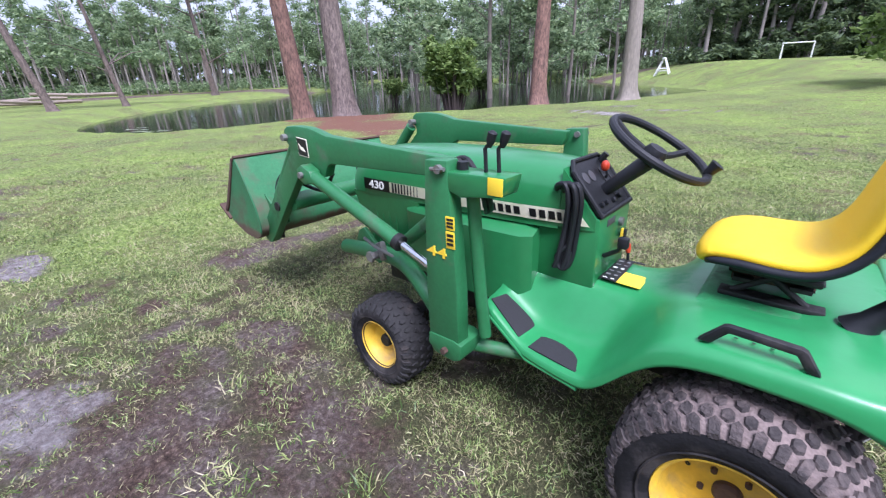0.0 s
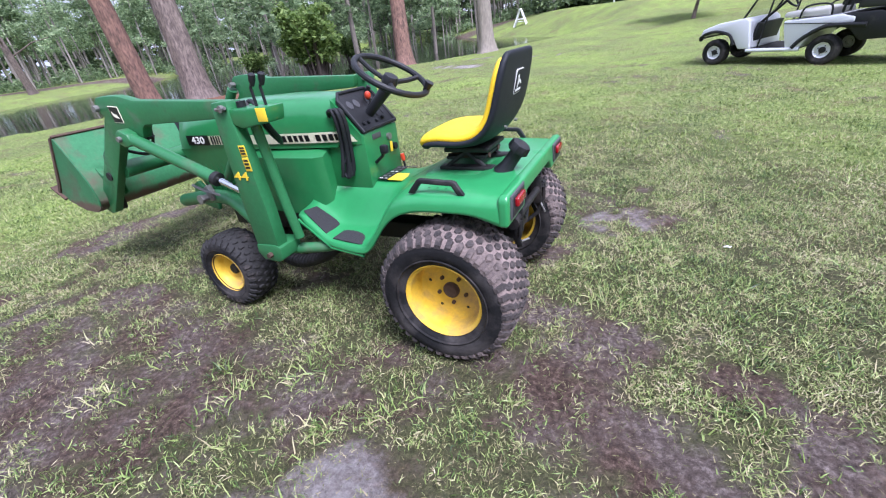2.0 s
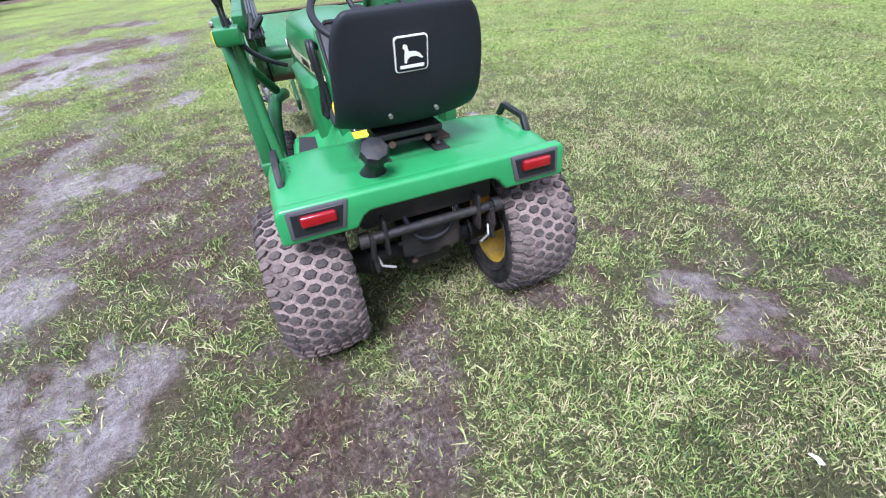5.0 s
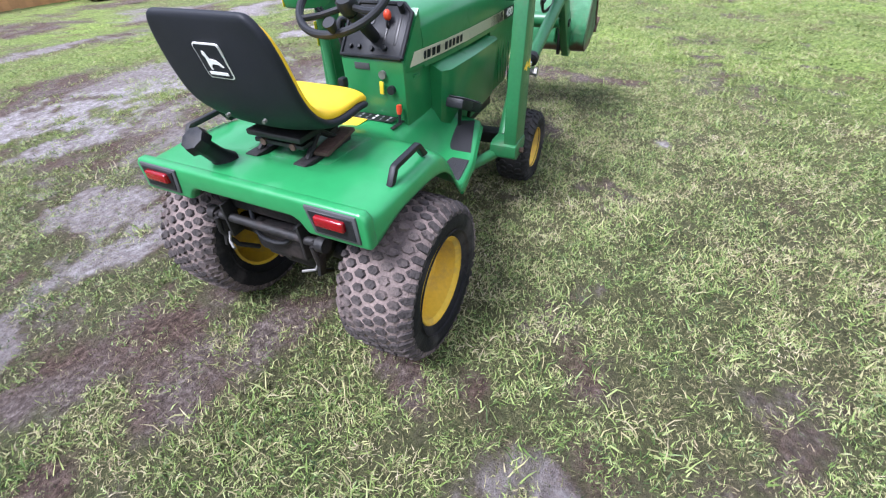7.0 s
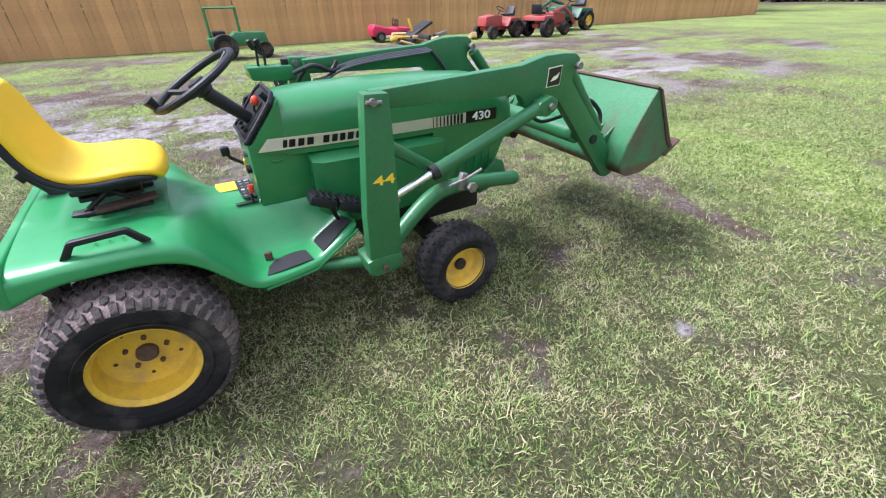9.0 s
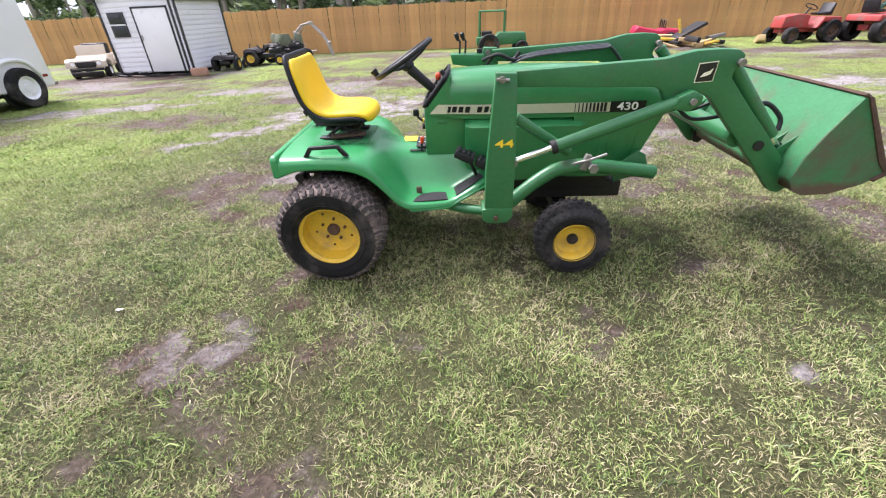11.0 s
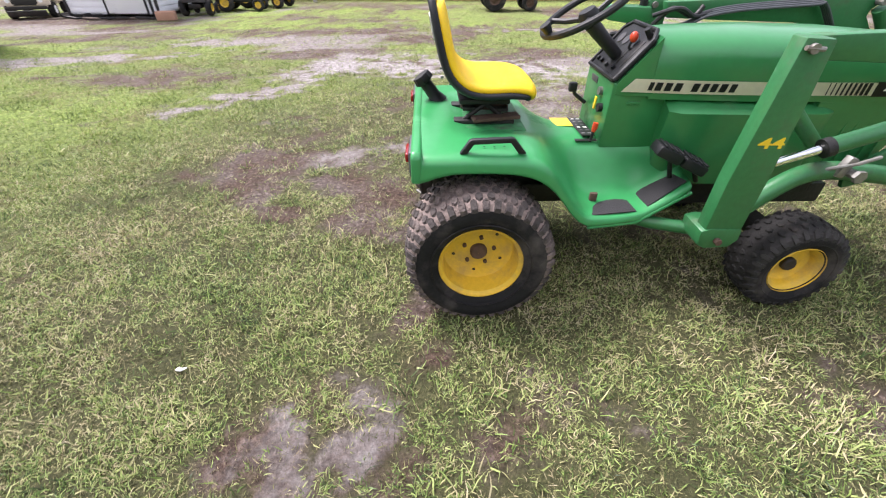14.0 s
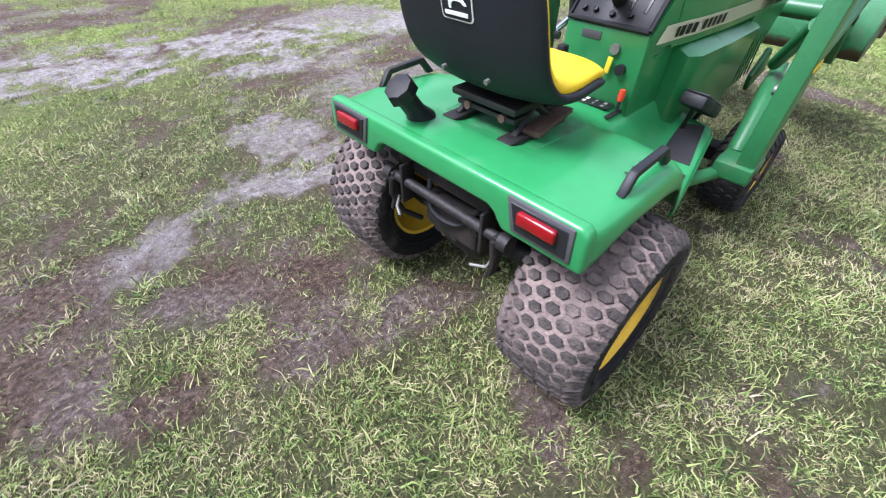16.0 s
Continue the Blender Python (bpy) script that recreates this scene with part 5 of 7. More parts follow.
part("return_tube", tube([(0.80, 0.455, 0.97), (0.775, 0.44, 0.60), (0.76, 0.43, 0.44)], 0.022, 12), GREEN_WORN, tractor)
for z, h in ((0.868, 0.045), (0.812, 0.058)):
    st = part("warning_sticker", box((0.036, 0.002, h), (0.836, 0.523, z), (0, 2, 0), bevel=0.0005), YELLOW_INK, tractor, "yellow warning sticker with black print")
    for k in range(3):
        part("print_bar", box((0.026, 0.0015, h * 0.16), (0.836, 0.5245, z + h * (0.28 - 0.26 * k)), (0, 2, 0), bevel=0), INK, st)
# hoses
def hose(pts, r=0.008, label="black hydraulic hose", material=None):
    part("hose", tube(curve(pts, 6), r, 8), material or BLACK, tractor, label)


for k in range(4):
    y = 0.162 + 0.012 * (k % 2)
    x = 0.585 + 0.013 * k
    hose([(x + 0.05, 0.12, 0.90), (x + 0.03, y, 0.945), (x - 0.005, y + 0.014, 0.955), (x - 0.02, y + 0.014, 0.90), (x - 0.01, y, 0.80), (x, y + 0.006 * (k - 1), 0.70), (x + 0.012, y + 0.004 * k, 0.655)], 0.0095)
hose([(0.60, 0.17, 0.74), (0.63, 0.185, 0.70), (0.62, 0.18, 0.655), (0.595, 0.175, 0.66), (0.59, 0.17, 0.72)], 0.008)
for k in range(2):
    hose([(0.755 + 0.022 * k, 0.44, 0.975), (0.765 + 0.022 * k, 0.41, 0.93), (0.80 + 0.02 * k, 0.35, 0.88), (0.87, 0.28, 0.84)], 0.0095)
PIPE = mat("grey_hydraulic_pipe", (0.06, 0.065, 0.07), 0.4, 0.3, vary=0.2, bump=0.05)
for k in range(4):
    y = 0.383 - 0.013 * k
    hose([(0.93, y, 0.96), (1.00, y, 0.97), (1.08, y, 1.015 - 0.004 * k), (1.24, y, 1.042 - 0.005 * k), (1.55, y, 1.062 - 0.005 * k), (1.60, y, 1.05), (1.69, y, 0.95), (1.73, y - 0.01, 0.88)], 0.0062, "grey hydraulic pipe along the boom", PIPE)
hose([(0.86, 0.40, 0.96), (0.92, 0.37, 1.03), (1.02, 0.37, 1.0), (1.06, 0.375, 1.04)], 0.011)
hose([(0.84, 0.38, 1.0), (0.93, 0.33, 1.035), (1.02, 0.35, 1.0), (1.10, 0.37, 1.015)], 0.010)
for s in (1, -1):
    hose([(1.70, s * 0.36, 0.87), (1.80, s * 0.35, 0.80), (1.95, s * 0.37, 0.82), (2.05, s * 0.385, 0.86)], 0.009)
    hose([(1.66, s * 0.37, 0.90), (1.78, s * 0.34, 0.84), (1.92, s * 0.36, 0.90), (2.0, s * 0.385, 0.93)], 0.008)
    hose([(2.02, s * 0.35, 0.80), (2.12, s * 0.34, 0.86), (2.2, s * 0.36, 0.80), (2.2, s * 0.38, 0.74)], 0.011)

bm = tube(curve([(1.24, 0.22, 0.36), (1.10, 0.28, 0.25), (0.95, 0.29, 0.21), (0.80, 0.24, 0.25), (0.7, 0.16, 0.33)], 8), 0.032, 12)
for p in curve([(1.24, 0.22, 0.36), (1.10, 0.28, 0.25), (0.95, 0.29, 0.21), (0.80, 0.24, 0.25), (0.7, 0.16, 0.33)], 8)[1:-1]:
    q = ring(0.033, 0.005, 14, 6)
    q.transform(pose(p.x, p.y, p.z, 0, 90, -10))
    join(bm, q)
part("corrugated_hose", bm, GREASE, tractor, "black corrugated hose under the frame")



# ---- the pond and its banks ----
WATER = mat("dark_pond_water", (0.012, 0.014, 0.01), 0.06, vary=0.3, scale=0.4, fine=3, bump=0.06, bump_scale=3.0)
bm = bmesh.new()
bm.faces.new([bm.verts.new((x, y, -0.36)) for x, y in [(24, 0.0), (17, -0.8), (14, -4.0), (12.6, -9), (10.2, -13), (9.0, -18.5), (5.8, -23), (4.6, -27), (6, -32), (14, -42), (26, -58), (44, -63), (66, -55), (58, -36), (50, -20), (38, -6)]])
tagged(part("water", bm, WATER, smooth=0), "still dark pond water reflecting trees", "pond", kind="structure")

PAD = leaf_material("lily_pads", (0.1, (0.1, 0.14, 0.06)), (0.5, (0.2, 0.24, 0.13)), (0.9, (0.34, 0.36, 0.25)), rough=0.3, trans=0.0)
r = np.random.RandomState(24)
pad_x, pad_y = 16.0 + 7.5 * r.rand(900), -6.0 + 4.0 * r.rand(900)
inside = pond_depth(pad_x, pad_y)
ok = (inside > 0.1) & (inside < 1.6) & (fractal(pad_x, pad_y, 0.9, 25, 2) > 0.5)
pad_x, pad_y = pad_x[ok], pad_y[ok]
pad_r = r.uniform(0.05, 0.14, len(pad_x))
pad_v = np.stack([np.stack([pad_x + pad_r * math.cos(k * math.pi / 4), pad_y + pad_r * math.sin(k * math.pi / 4), np.full(len(pad_x), -0.352) + 0.004 * r.rand(len(pad_x))], -1) for k in range(8)], 1).reshape(-1, 3)
tagged(new("lily_pads", flat_mesh("lily_pads", pad_v, np.arange(len(pad_v)).reshape(-1, 8), PAD)), "pale lily pads floating along the pond's near edge", "water plants", kind="stuff")

BARK_RED = mat("red_pine_bark", (0.24, 0.135, 0.105), 0.9, vary=0.5, scale=7, fine=34, bump=1.0, bump_scale=18, dirt=(0.07, 0.045, 0.04), dirt_amount=0.62, dirt_scale=15, stretch=0.3)
BARK_GREY = mat("grey_pine_bark", (0.2, 0.155, 0.135), 0.9, vary=0.5, scale=7, fine=34, bump=1.0, bump_scale=18, dirt=(0.06, 0.045, 0.042), dirt_amount=0.66, dirt_scale=15, stretch=0.3)
BARK_PALE = mat("pale_bark", (0.26, 0.225, 0.19), 0.9, vary=0.35, scale=4, fine=20, bump=0.7, bump_scale=14, dirt=(0.16, 0.14, 0.12), dirt_amount=0.4, stretch=0.22)
FAR_TRUNK = mat("far_trunk_bark", (0.27, 0.24, 0.215), 0.9, vary=0.4, scale=2, bump=0)
# pine leaves paled past their own green to paint in far haze
PINE = leaf_material("hazed_pine_foliage", (0.1, (0.13, 0.2, 0.1)), (0.5, (0.26, 0.36, 0.19)), (0.85, (0.42, 0.52, 0.29)), trans=0.5)
SHRUB = leaf_material("shrub_foliage", (0.1, (0.07, 0.12, 0.03)), (0.5, (0.16, 0.25, 0.065)), (0.85, (0.28, 0.37, 0.12)), trans=0.4)
# darker than PINE; behind the pines it puts the woods' inner shade into colour
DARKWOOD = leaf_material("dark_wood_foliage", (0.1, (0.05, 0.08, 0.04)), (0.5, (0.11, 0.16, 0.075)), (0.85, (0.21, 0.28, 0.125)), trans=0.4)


def leaf_cloud(r, centres, radii, count, size, flat=0.6, corners=4):
    """Small leaves scattered in soft clumps."""
    c = np.repeat(centres, count, 0)
    rad = np.repeat(radii, count, 0)
    d = r.normal(0, 1, (len(c), 3))
    d /= np.linalg.norm(d, axis=1)[:, None]
    p = c + d * rad * (r.rand(len(c), 1) ** 0.5)
    u = r.normal(0, 1, (len(c), 3))
    u[:, 2] *= flat
    u /= np.linalg.norm(u, axis=1)[:, None]
    w = np.cross(u, r.normal(0, 1, (len(c), 3)))
    w /= np.linalg.norm(w, axis=1)[:, None] + 1e-9
    s = size * (0.5 + r.rand(len(c), 1))
    a, b = u * s, w * s * 0.45
    if corners == 3:
        v = np.stack([p - a, p + b * 1.3, p + a], 1).reshape(-1, 3)
    else:
        v = np.stack([p - a, p - b * 0.9, p + a, p + b], 1).reshape(-1, 3)
    f = np.arange(len(v)).reshape(-1, corners)
    return v, f


def trunk_mesh(points, radii, sides, rough=0.05, seed=0, name="trunk", material=None, flare=0.0):
    """A tapered trunk with uneven bark and, where wanted, a flared foot."""
    r = np.random.RandomState(seed)
    b = bmesh.new()
    rings = []
    lob = r.rand(5) * 6.28
    for i, (p, q) in enumerate(zip(points, radii)):
        ring_v = []
        for k in range(sides):
            a = 2 * math.pi * k / sides
            f = 1 + rough * (math.sin(5 * a + lob[0] + i * 0.4) * 0.5 + math.sin(9 * a + lob[1] - i * 0.7) * 0.4 + r.normal(0, 0.35))
            if i < 3:
                f += flare * (1 - i / 3) * max(0, math.sin(3 * a + lob[2])) * 0.9
            ring_v.append(b.verts.new((p[0] + q * f * math.cos(a), p[1] + q * f * math.sin(a), p[2])))
        rings.append(ring_v)
    for r0, r1 in zip(rings, rings[1:]):
        for k in range(sides):
            b.faces.new((r0[k], r0[(k + 1) % sides], r1[(k + 1) % sides], r1[k]))
    b.faces.new(rings[-1])
    return b


def big_tree(name, label, x, y, radius, lean, top, bark, seed, crown=True, leaf=None, foliage_from=0.62):
    """A pine: flared, leaning trunk, limbs and a broken crown."""
    r = np.random.RandomState(seed)
    z0 = float(height(np.array([x]), np.array([y]))[0]) - 0.15
    t = thing(name, label, "tree", at=(x, y, z0))
    n = 26
    pts, rad = [], []
    for i in range(n):
        s = i / (n - 1)
        pts.append((lean[0] * top * s + 0.12 * math.sin(4 * s + seed), lean[1] * top * s + 0.1 * math.cos(3 * s + seed) - 0.1, top * s ** 1.25))
        rad.append(radius * (1.0 + 0.55 * math.exp(-s * top / 0.45)) * (1 - 0.72 * s))
    part("trunk", trunk_mesh(pts, rad, 28, 0.05, seed, flare=0.35), bark, t, smooth=60)
    if crown:
        cs, rs = [], []
        for k in range(11):
            s = r.uniform(foliage_from, 0.98)
            i = int(s * (n - 1))
            a = r.rand() * 6.28
            reach = (1.15 - s) * top * 0.36 + 0.4
            tip = (pts[i][0] + reach * math.cos(a), pts[i][1] + reach * math.sin(a), pts[i][2] + reach * 0.3)
            part("limb", tube([pts[i], ((pts[i][0] + tip[0]) / 2, (pts[i][1] + tip[1]) / 2, pts[i][2] + reach * 0.22), tip], 0.05, 6, taper=[radius * 0.22, radius * 0.15, 0.02]), bark, t)
            for j in range(4):
                q = r.uniform(0.45, 1.1)
                cs.append((pts[i][0] + q * reach * math.cos(a) + r.normal(0, 0.3), pts[i][1] + q * reach * math.sin(a) + r.normal(0, 0.3), pts[i][2] + reach * 0.28 * q + r.normal(0, 0.25)))
                rs.append((r.uniform(0.5, 0.9), r.uniform(0.5, 0.9), r.uniform(0.25, 0.5)))
        v, f = leaf_cloud(r, np.array(cs), np.array(rs), 55, 0.16)
        o = new("crown", flat_mesh("crown", v, f, leaf or PINE))
        o.parent = t
    return t


big_tree("pine_tree", "leaning reddish-barked pine at the pond's edge", 14.9, -7.55, 0.36, (-0.02, 0.11), 15, BARK_RED, 2)
big_tree("pine_tree", "stout grey-barked pine with flared foot by the pond", 13.86, -8.6, 0.45, (0.03, -0.02), 16, BARK_GREY, 5)
big_tree("pine_tree", "straight red-barked pine on the pond's near bank", 9.77, -16.45, 0.38, (0.0, -0.02), 16, BARK_RED, 7)
big_tree("cypress_tree", "pale grey cypress trunk on the pond's near bank", 6.7, -18.9, 0.38, (0.06, -0.03), 15, BARK_PALE, 9)
big_tree("pine_tree", "thin leaning pine on the far grassy bank", 38.5, -3.4, 0.27, (0.0, 0.14), 15, BARK_GREY, 11, foliage_from=0.3)
big_tree("pine_tree", "thin grey pine standing at the water's edge", 38.5, -7.6, 0.2, (0.0, 0.13), 12, BARK_GREY, 13, foliage_from=0.3)
big_tree("pine_tree", "thin dark pine behind the pond", 49.0, -18.0, 0.32, (0.0, 0.06), 13, BARK_GREY, 15, foliage_from=0.3)
for k, (x, y, rr, lx, ly, top) in enumerate([(19.5, -18.5, 0.12, 0.0, 0.02, 9), (17.0, -23.0, 0.2, 0, 0.0, 12), (16.5, -24.5, 0.1, 0.02, 0.0, 10), (15.0, -27.0, 0.1, 0.0, 0.22, 8), (13.2, -26.5, 0.14, 0, 0, 12), (21.0, -22.0, 0.16, 0.0, 0.03, 12), (14.0, -37.0, 0.14, 0, 0, 12)]):
    big_tree("pond_tree", "thin pale tree trunk standing in the pond", x, y, rr, (lx, ly), top, BARK_PALE, 30 + k, foliage_from=0.45)


STEM = mat("dark_wet_stems", (0.06, 0.045, 0.04), 0.9, vary=0.4, scale=8, bump=0.4)


def bush(name, label, x, y, z, w, h, seed, leaf, stems=16, count=70, size=0.1):
    """A shrub: many stems from one foot and clumps of leaves with gaps."""
    r = np.random.RandomState(seed)
    t = thing(name, label, "bush", at=(x, y, z))
    cs, rs = [], []
    for k in range(stems):
        a, s = r.rand() * 6.28, r.uniform(0.2, 1.0)
        tip = (w * s * math.cos(a), w * s * math.sin(a), h * r.uniform(0.55, 1.0))
        part("stem", tube([(0.3 * w * s * math.cos(a), 0.3 * w * s * math.sin(a), -0.1), (tip[0] * 0.55, tip[1] * 0.55, tip[2] * 0.55), tip], 0.02, 5, taper=[0.05, 0.03, 0.008]), STEM, t)
        for j in range(4):
            q = r.uniform(0.45, 1.05)
            cs.append((tip[0] * q + r.normal(0, 0.12), tip[1] * q + r.normal(0, 0.12), tip[2] * (0.5 + 0.55 * q) + r.normal(0, 0.1)))
            rs.append(tuple(r.uniform(0.18, 0.42, 3)))
    v, f = leaf_cloud(r, np.array(cs), np.array(rs), count, size)
    o = new("leaves", flat_mesh("leaves", v, f, leaf))
    o.parent = t
    return t


bush("vine_covered_stump", "vine-covered tree stump standing in the pond", 12.3, -13.4, -0.45, 1.15, 2.75, 41, SHRUB, 60, 100, 0.1)
for k, (x, y, w, h) in enumerate([(22, -19, 0.8, 1.4), (19.8, -26, 0.9, 1.6)]):
    bush("pond_shrub", "low green shrub growing at the water's edge", x, y, -0.42, w, h, 50 + k, SHRUB, 12, 80, 0.09)


def woods(name, label, spots, seed, leaf, low, high, count, size, clumps=12, trunk=0.15, under=0):
    """Far trees that nobody could count: trunks with broken crowns."""
    r = np.random.RandomState(seed)
    vs, fs, base = [], [], 0
    cs, rs = [], []
    for x, y, z in spots:
        top = r.uniform(high * 0.75, high * 1.15)
        rr = trunk * r.uniform(0.6, 1.4)
        lx, ly = r.normal(0, 0.025, 2)
        for k in range(6):
            s = k / 5
            for j in range(6):
                a = 2 * np.pi * j / 6
                q = rr * (1 - 0.7 * s)
                vs.append((x + lx * top * s + q * math.cos(a), y + ly * top * s + q * math.sin(a), z - 0.3 + top * s))
        for k in range(5):
            for j in range(6):
                c0, c1 = base + 6 * k + j, base + 6 * k + (j + 1) % 6
                fs += [(c0, c1, c1 + 6), (c0, c1 + 6, c0 + 6)]
        base += 36
        for k in range(clumps):
            s = r.uniform(low / top, 1.0)
            reach = (1.1 - s) * 2.6 + 0.3
            a = r.rand() * 6.28
            q = r.rand()
            cs.append((x + reach * q * math.cos(a), y + reach * q * math.sin(a), z + top * s))
            rs.append((r.uniform(0.5, 1.1), r.uniform(0.5, 1.1), r.uniform(0.25, 0.6)))
        for k in range(under):
            a = r.rand() * 6.28
            cs.append((x + r.normal(0, 1.2), y + r.normal(0, 1.2), z + r.uniform(0.1, 1.2)))
            rs.append((r.uniform(0.6, 1.2), r.uniform(0.6, 1.2), r.uniform(0.4, 0.9)))
    v, f = leaf_cloud(r, np.array(cs), np.array(rs), count, size, corners=3)
    allv = np.concatenate([np.array(vs), v])
    allf = np.concatenate([np.array(fs), f + len(vs)])
    me = flat_mesh(name, allv, allf, [FAR_TRUNK, leaf])
    idx = np.concatenate([np.zeros(len(fs), np.int32), np.ones(len(f), np.int32)])
    me.polygons.foreach_set("material_index", idx)
    tagged(new(name, me), label, "trees", kind="stuff")


def polar(n, a0, a1, d0, d1, seed):
    r = np.random.RandomState(seed)
    a, d = np.radians(r.uniform(a0, a1, n)), d0 + (d1 - d0) * r.rand(n) ** 1.4
    x, y = d * np.cos(a), d * np.sin(a)
    return list(zip(x, y, height(x, y)))


woods("pine_woods", "far pine woods with slender pale trunks", polar(250, -46, 24, 62, 92, 61), 62, PINE, 3.6, 11.5, 72, 0.19, 14, 0.11, 2)
woods("swamp_woods", "dense mixed woods behind the pond", polar(90, -80, -66, 62, 90, 63) + polar(100, -66, -44, 54, 88, 64), 64, PINE, 2.6, 12, 74, 0.19, 15, 0.11, 2)
# backing layer added to close sky gaps, coloured as the woods' shaded interior
woods("deep_woods", "dark filler woods painting the shaded depth behind the nearer trees", polar(330, -130, 26, 92, 125, 75), 76, DARKWOOD, 0.5, 9, 20, 0.7, 12, 0.22, 8)
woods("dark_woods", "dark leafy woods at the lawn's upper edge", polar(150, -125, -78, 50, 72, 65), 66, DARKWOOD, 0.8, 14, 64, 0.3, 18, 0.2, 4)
woods("woods_behind_fence", "dark trees standing behind the wooden fence", [(x, y, 0.0) for x, y in np.stack([np.random.RandomState(67).uniform(-30, 45, 75), np.random.RandomState(68).uniform(19, 38, 75)], -1)], 69, DARKWOOD, 1.2, 11, 70, 0.28, 16, 0.2, 3)
woods("far_woods", "distant trees closing the clearing", polar(110, 16, 60, 62, 85, 71) + polar(150, 60, 235, 60, 85, 72), 73, DARKWOOD, 1.0, 13, 16, 0.75, 12, 0.2, 3)

# log pile, white stand, goal frame, sapling
LOG = mat("weathered_logs", (0.27, 0.22, 0.18), 0.9, vary=0.4, scale=3, bump=0.5, bump_scale=20)
r = np.random.RandomState(81)
for k in range(9):
    x, y, a = 52 + r.normal(0, 1.5), -1.5 + r.normal(0, 2.2), r.uniform(1.2, 1.9)
    ln, zz = r.uniform(1.5, 3.2), float(height(np.array([52.0]), np.array([-1.5]))[0]) + 0.15 + 0.16 * (k % 4)
    tagged(part("log", tube([(x - ln * math.cos(a), y - ln * math.sin(a), zz), (x, y, zz + 0.05), (x + ln * math.cos(a), y + ln * math.sin(a), zz + r.uniform(-0.1, 0.5))], 0.14, 8), LOG), "grey weathered log on a brush pile", "log", "brush pile logs")
WHITE_WOOD = mat("white_painted_wood", (0.75, 0.75, 0.73), 0.5, vary=0.08, bump=0.1)
ax, ay = 12.5, -46.0
az = float(height(np.array([ax]), np.array([ay]))[0])
stand = thing("a_frame_stand", "white wooden A-frame stand on the lawn", "stand", at=(ax, ay, az))
stand.scale = (1.25, 1.25, 1.25)
for d in (-0.25, 0.25):
    for s in (-1, 1):
        part("leg", tube([(s * 0.55, d, -0.05), (s * 0.06, d * 0.4, 1.2)], 0.055, 6), WHITE_WOOD, stand)
    part("rail", tube([(-0.33, d * 0.7, 0.5), (0.33, d * 0.7, 0.5)], 0.05, 6), WHITE_WOOD, stand)
part("ridge", tube([(0, -0.3, 1.22), (0, 0.3, 1.22)], 0.07, 6), WHITE_WOOD, stand)
part("seat_board", box((0.7, 0.4, 0.05), (0, 0, 0.33), bevel=0.01), WHITE_WOOD, stand)
az = float(height(np.array([2.4]), np.array([-43.5]))[0])
goal = thing("goal_frame", "small white goal frame on the lawn", "goal", at=(2.4, -43.5, az))
for s in (-1, 1):
    part("upright", tube([(s * 0.95, 0, -0.05), (s * 0.95, 0, 1.1)], 0.05, 8), WHITE_WOOD, goal)
    part("back_stay", tube([(s * 0.95, 0, 1.1), (s * 0.95, -0.7, 0.02)], 0.04, 8), WHITE_WOOD, goal)
part("crossbar", tube([(-1.0, 0, 1.1), (1.0, 0, 1.1)], 0.05, 8), WHITE_WOOD, goal)
big_tree("sapling", "thin young tree with drooping leafy twigs on the lawn", -2.05, -22.6, 0.08, (-0.05, 0.0), 3.6, BARK_GREY, 83, True, SHRUB, 0.42)

# ---- golf cart ----
def wheel_on(parent, x, y, z, R, half, rim_r, side, rim_mat, tyre_mat=None, name="wheel"):
    prof = [(rim_r, -half * 0.8), ((rim_r + R) / 2, -half), (R - 0.02, -half * 0.9), (R, -half * 0.5), (R, half * 0.5), (R - 0.02, half * 0.9), ((rim_r + R) / 2, half), (rim_r, half * 0.8)]
    t = part(name, lathe(prof, 32), tyre_mat or RUBBER, parent)
    t.location = (x, y, z)
    s = side
    part("rim", lathe([(rim_r + 0.005, s * half * 0.85), (rim_r - 0.01, s * half * 0.7), (rim_r * 0.8, s * half * 0.35), (rim_r * 0.35, s * half * 0.4), (rim_r * 0.3, s * half * 0.65), (0.001, s * half * 0.65)], 28), rim_mat, t)
    return t


def hub_on(tyre, s):
    """A dark hub with its nuts in the dish of a pale rim."""
    bm = lathe([(0.045, s * 0.03), (0.045, s * 0.062), (0.03, s * 0.075), (0.001, s * 0.078)], 16)
    for k in range(4):
        a = k * math.pi / 2 + 0.4
        q = box((0.016, 0.016, 0.016), (0, 0, 0))
        q.transform(Matrix.Translation((0.062 * math.cos(a), s * 0.05, 0.062 * math.sin(a))))
        join(bm, q)
    part("hub", bm, GREASE, tyre, "dark greasy hub")


CART_WHITE = mat("cart_white_plastic", (0.74, 0.75, 0.8), 0.3, vary=0.05, scale=2, bump=0.02, coat=0.3)
cart = thing("golf_cart", "white golf cart with black rear seat on the lawn", "golf cart", at=(-2.58, -8.22, 0))
cart.rotation_euler = (0, 0, math.atan2(-7.80 + 6.96, -1.552 + 2.924))
for x in (0.805, -0.805):
    for s in (1, -1):
        hub_on(wheel_on(cart, x, s * 0.50, 0.215, 0.218, 0.1, 0.108, s, WHITE_PAINT), s)
cowl = [(1.10, 0.50), (1.06, 0.60), (0.80, 0.69), (0.36, 0.75), (0.30, 0.70), (0.22, 0.26), (0.42, 0.26), (0.50, 0.40), (0.62, 0.50), (0.80, 0.545), (0.97, 0.52), (1.06, 0.47)]
part("front_cowl", prism(cowl, -0.58, 0.58, 0.03, 3), CART_WHITE, cart, "white front cowl")
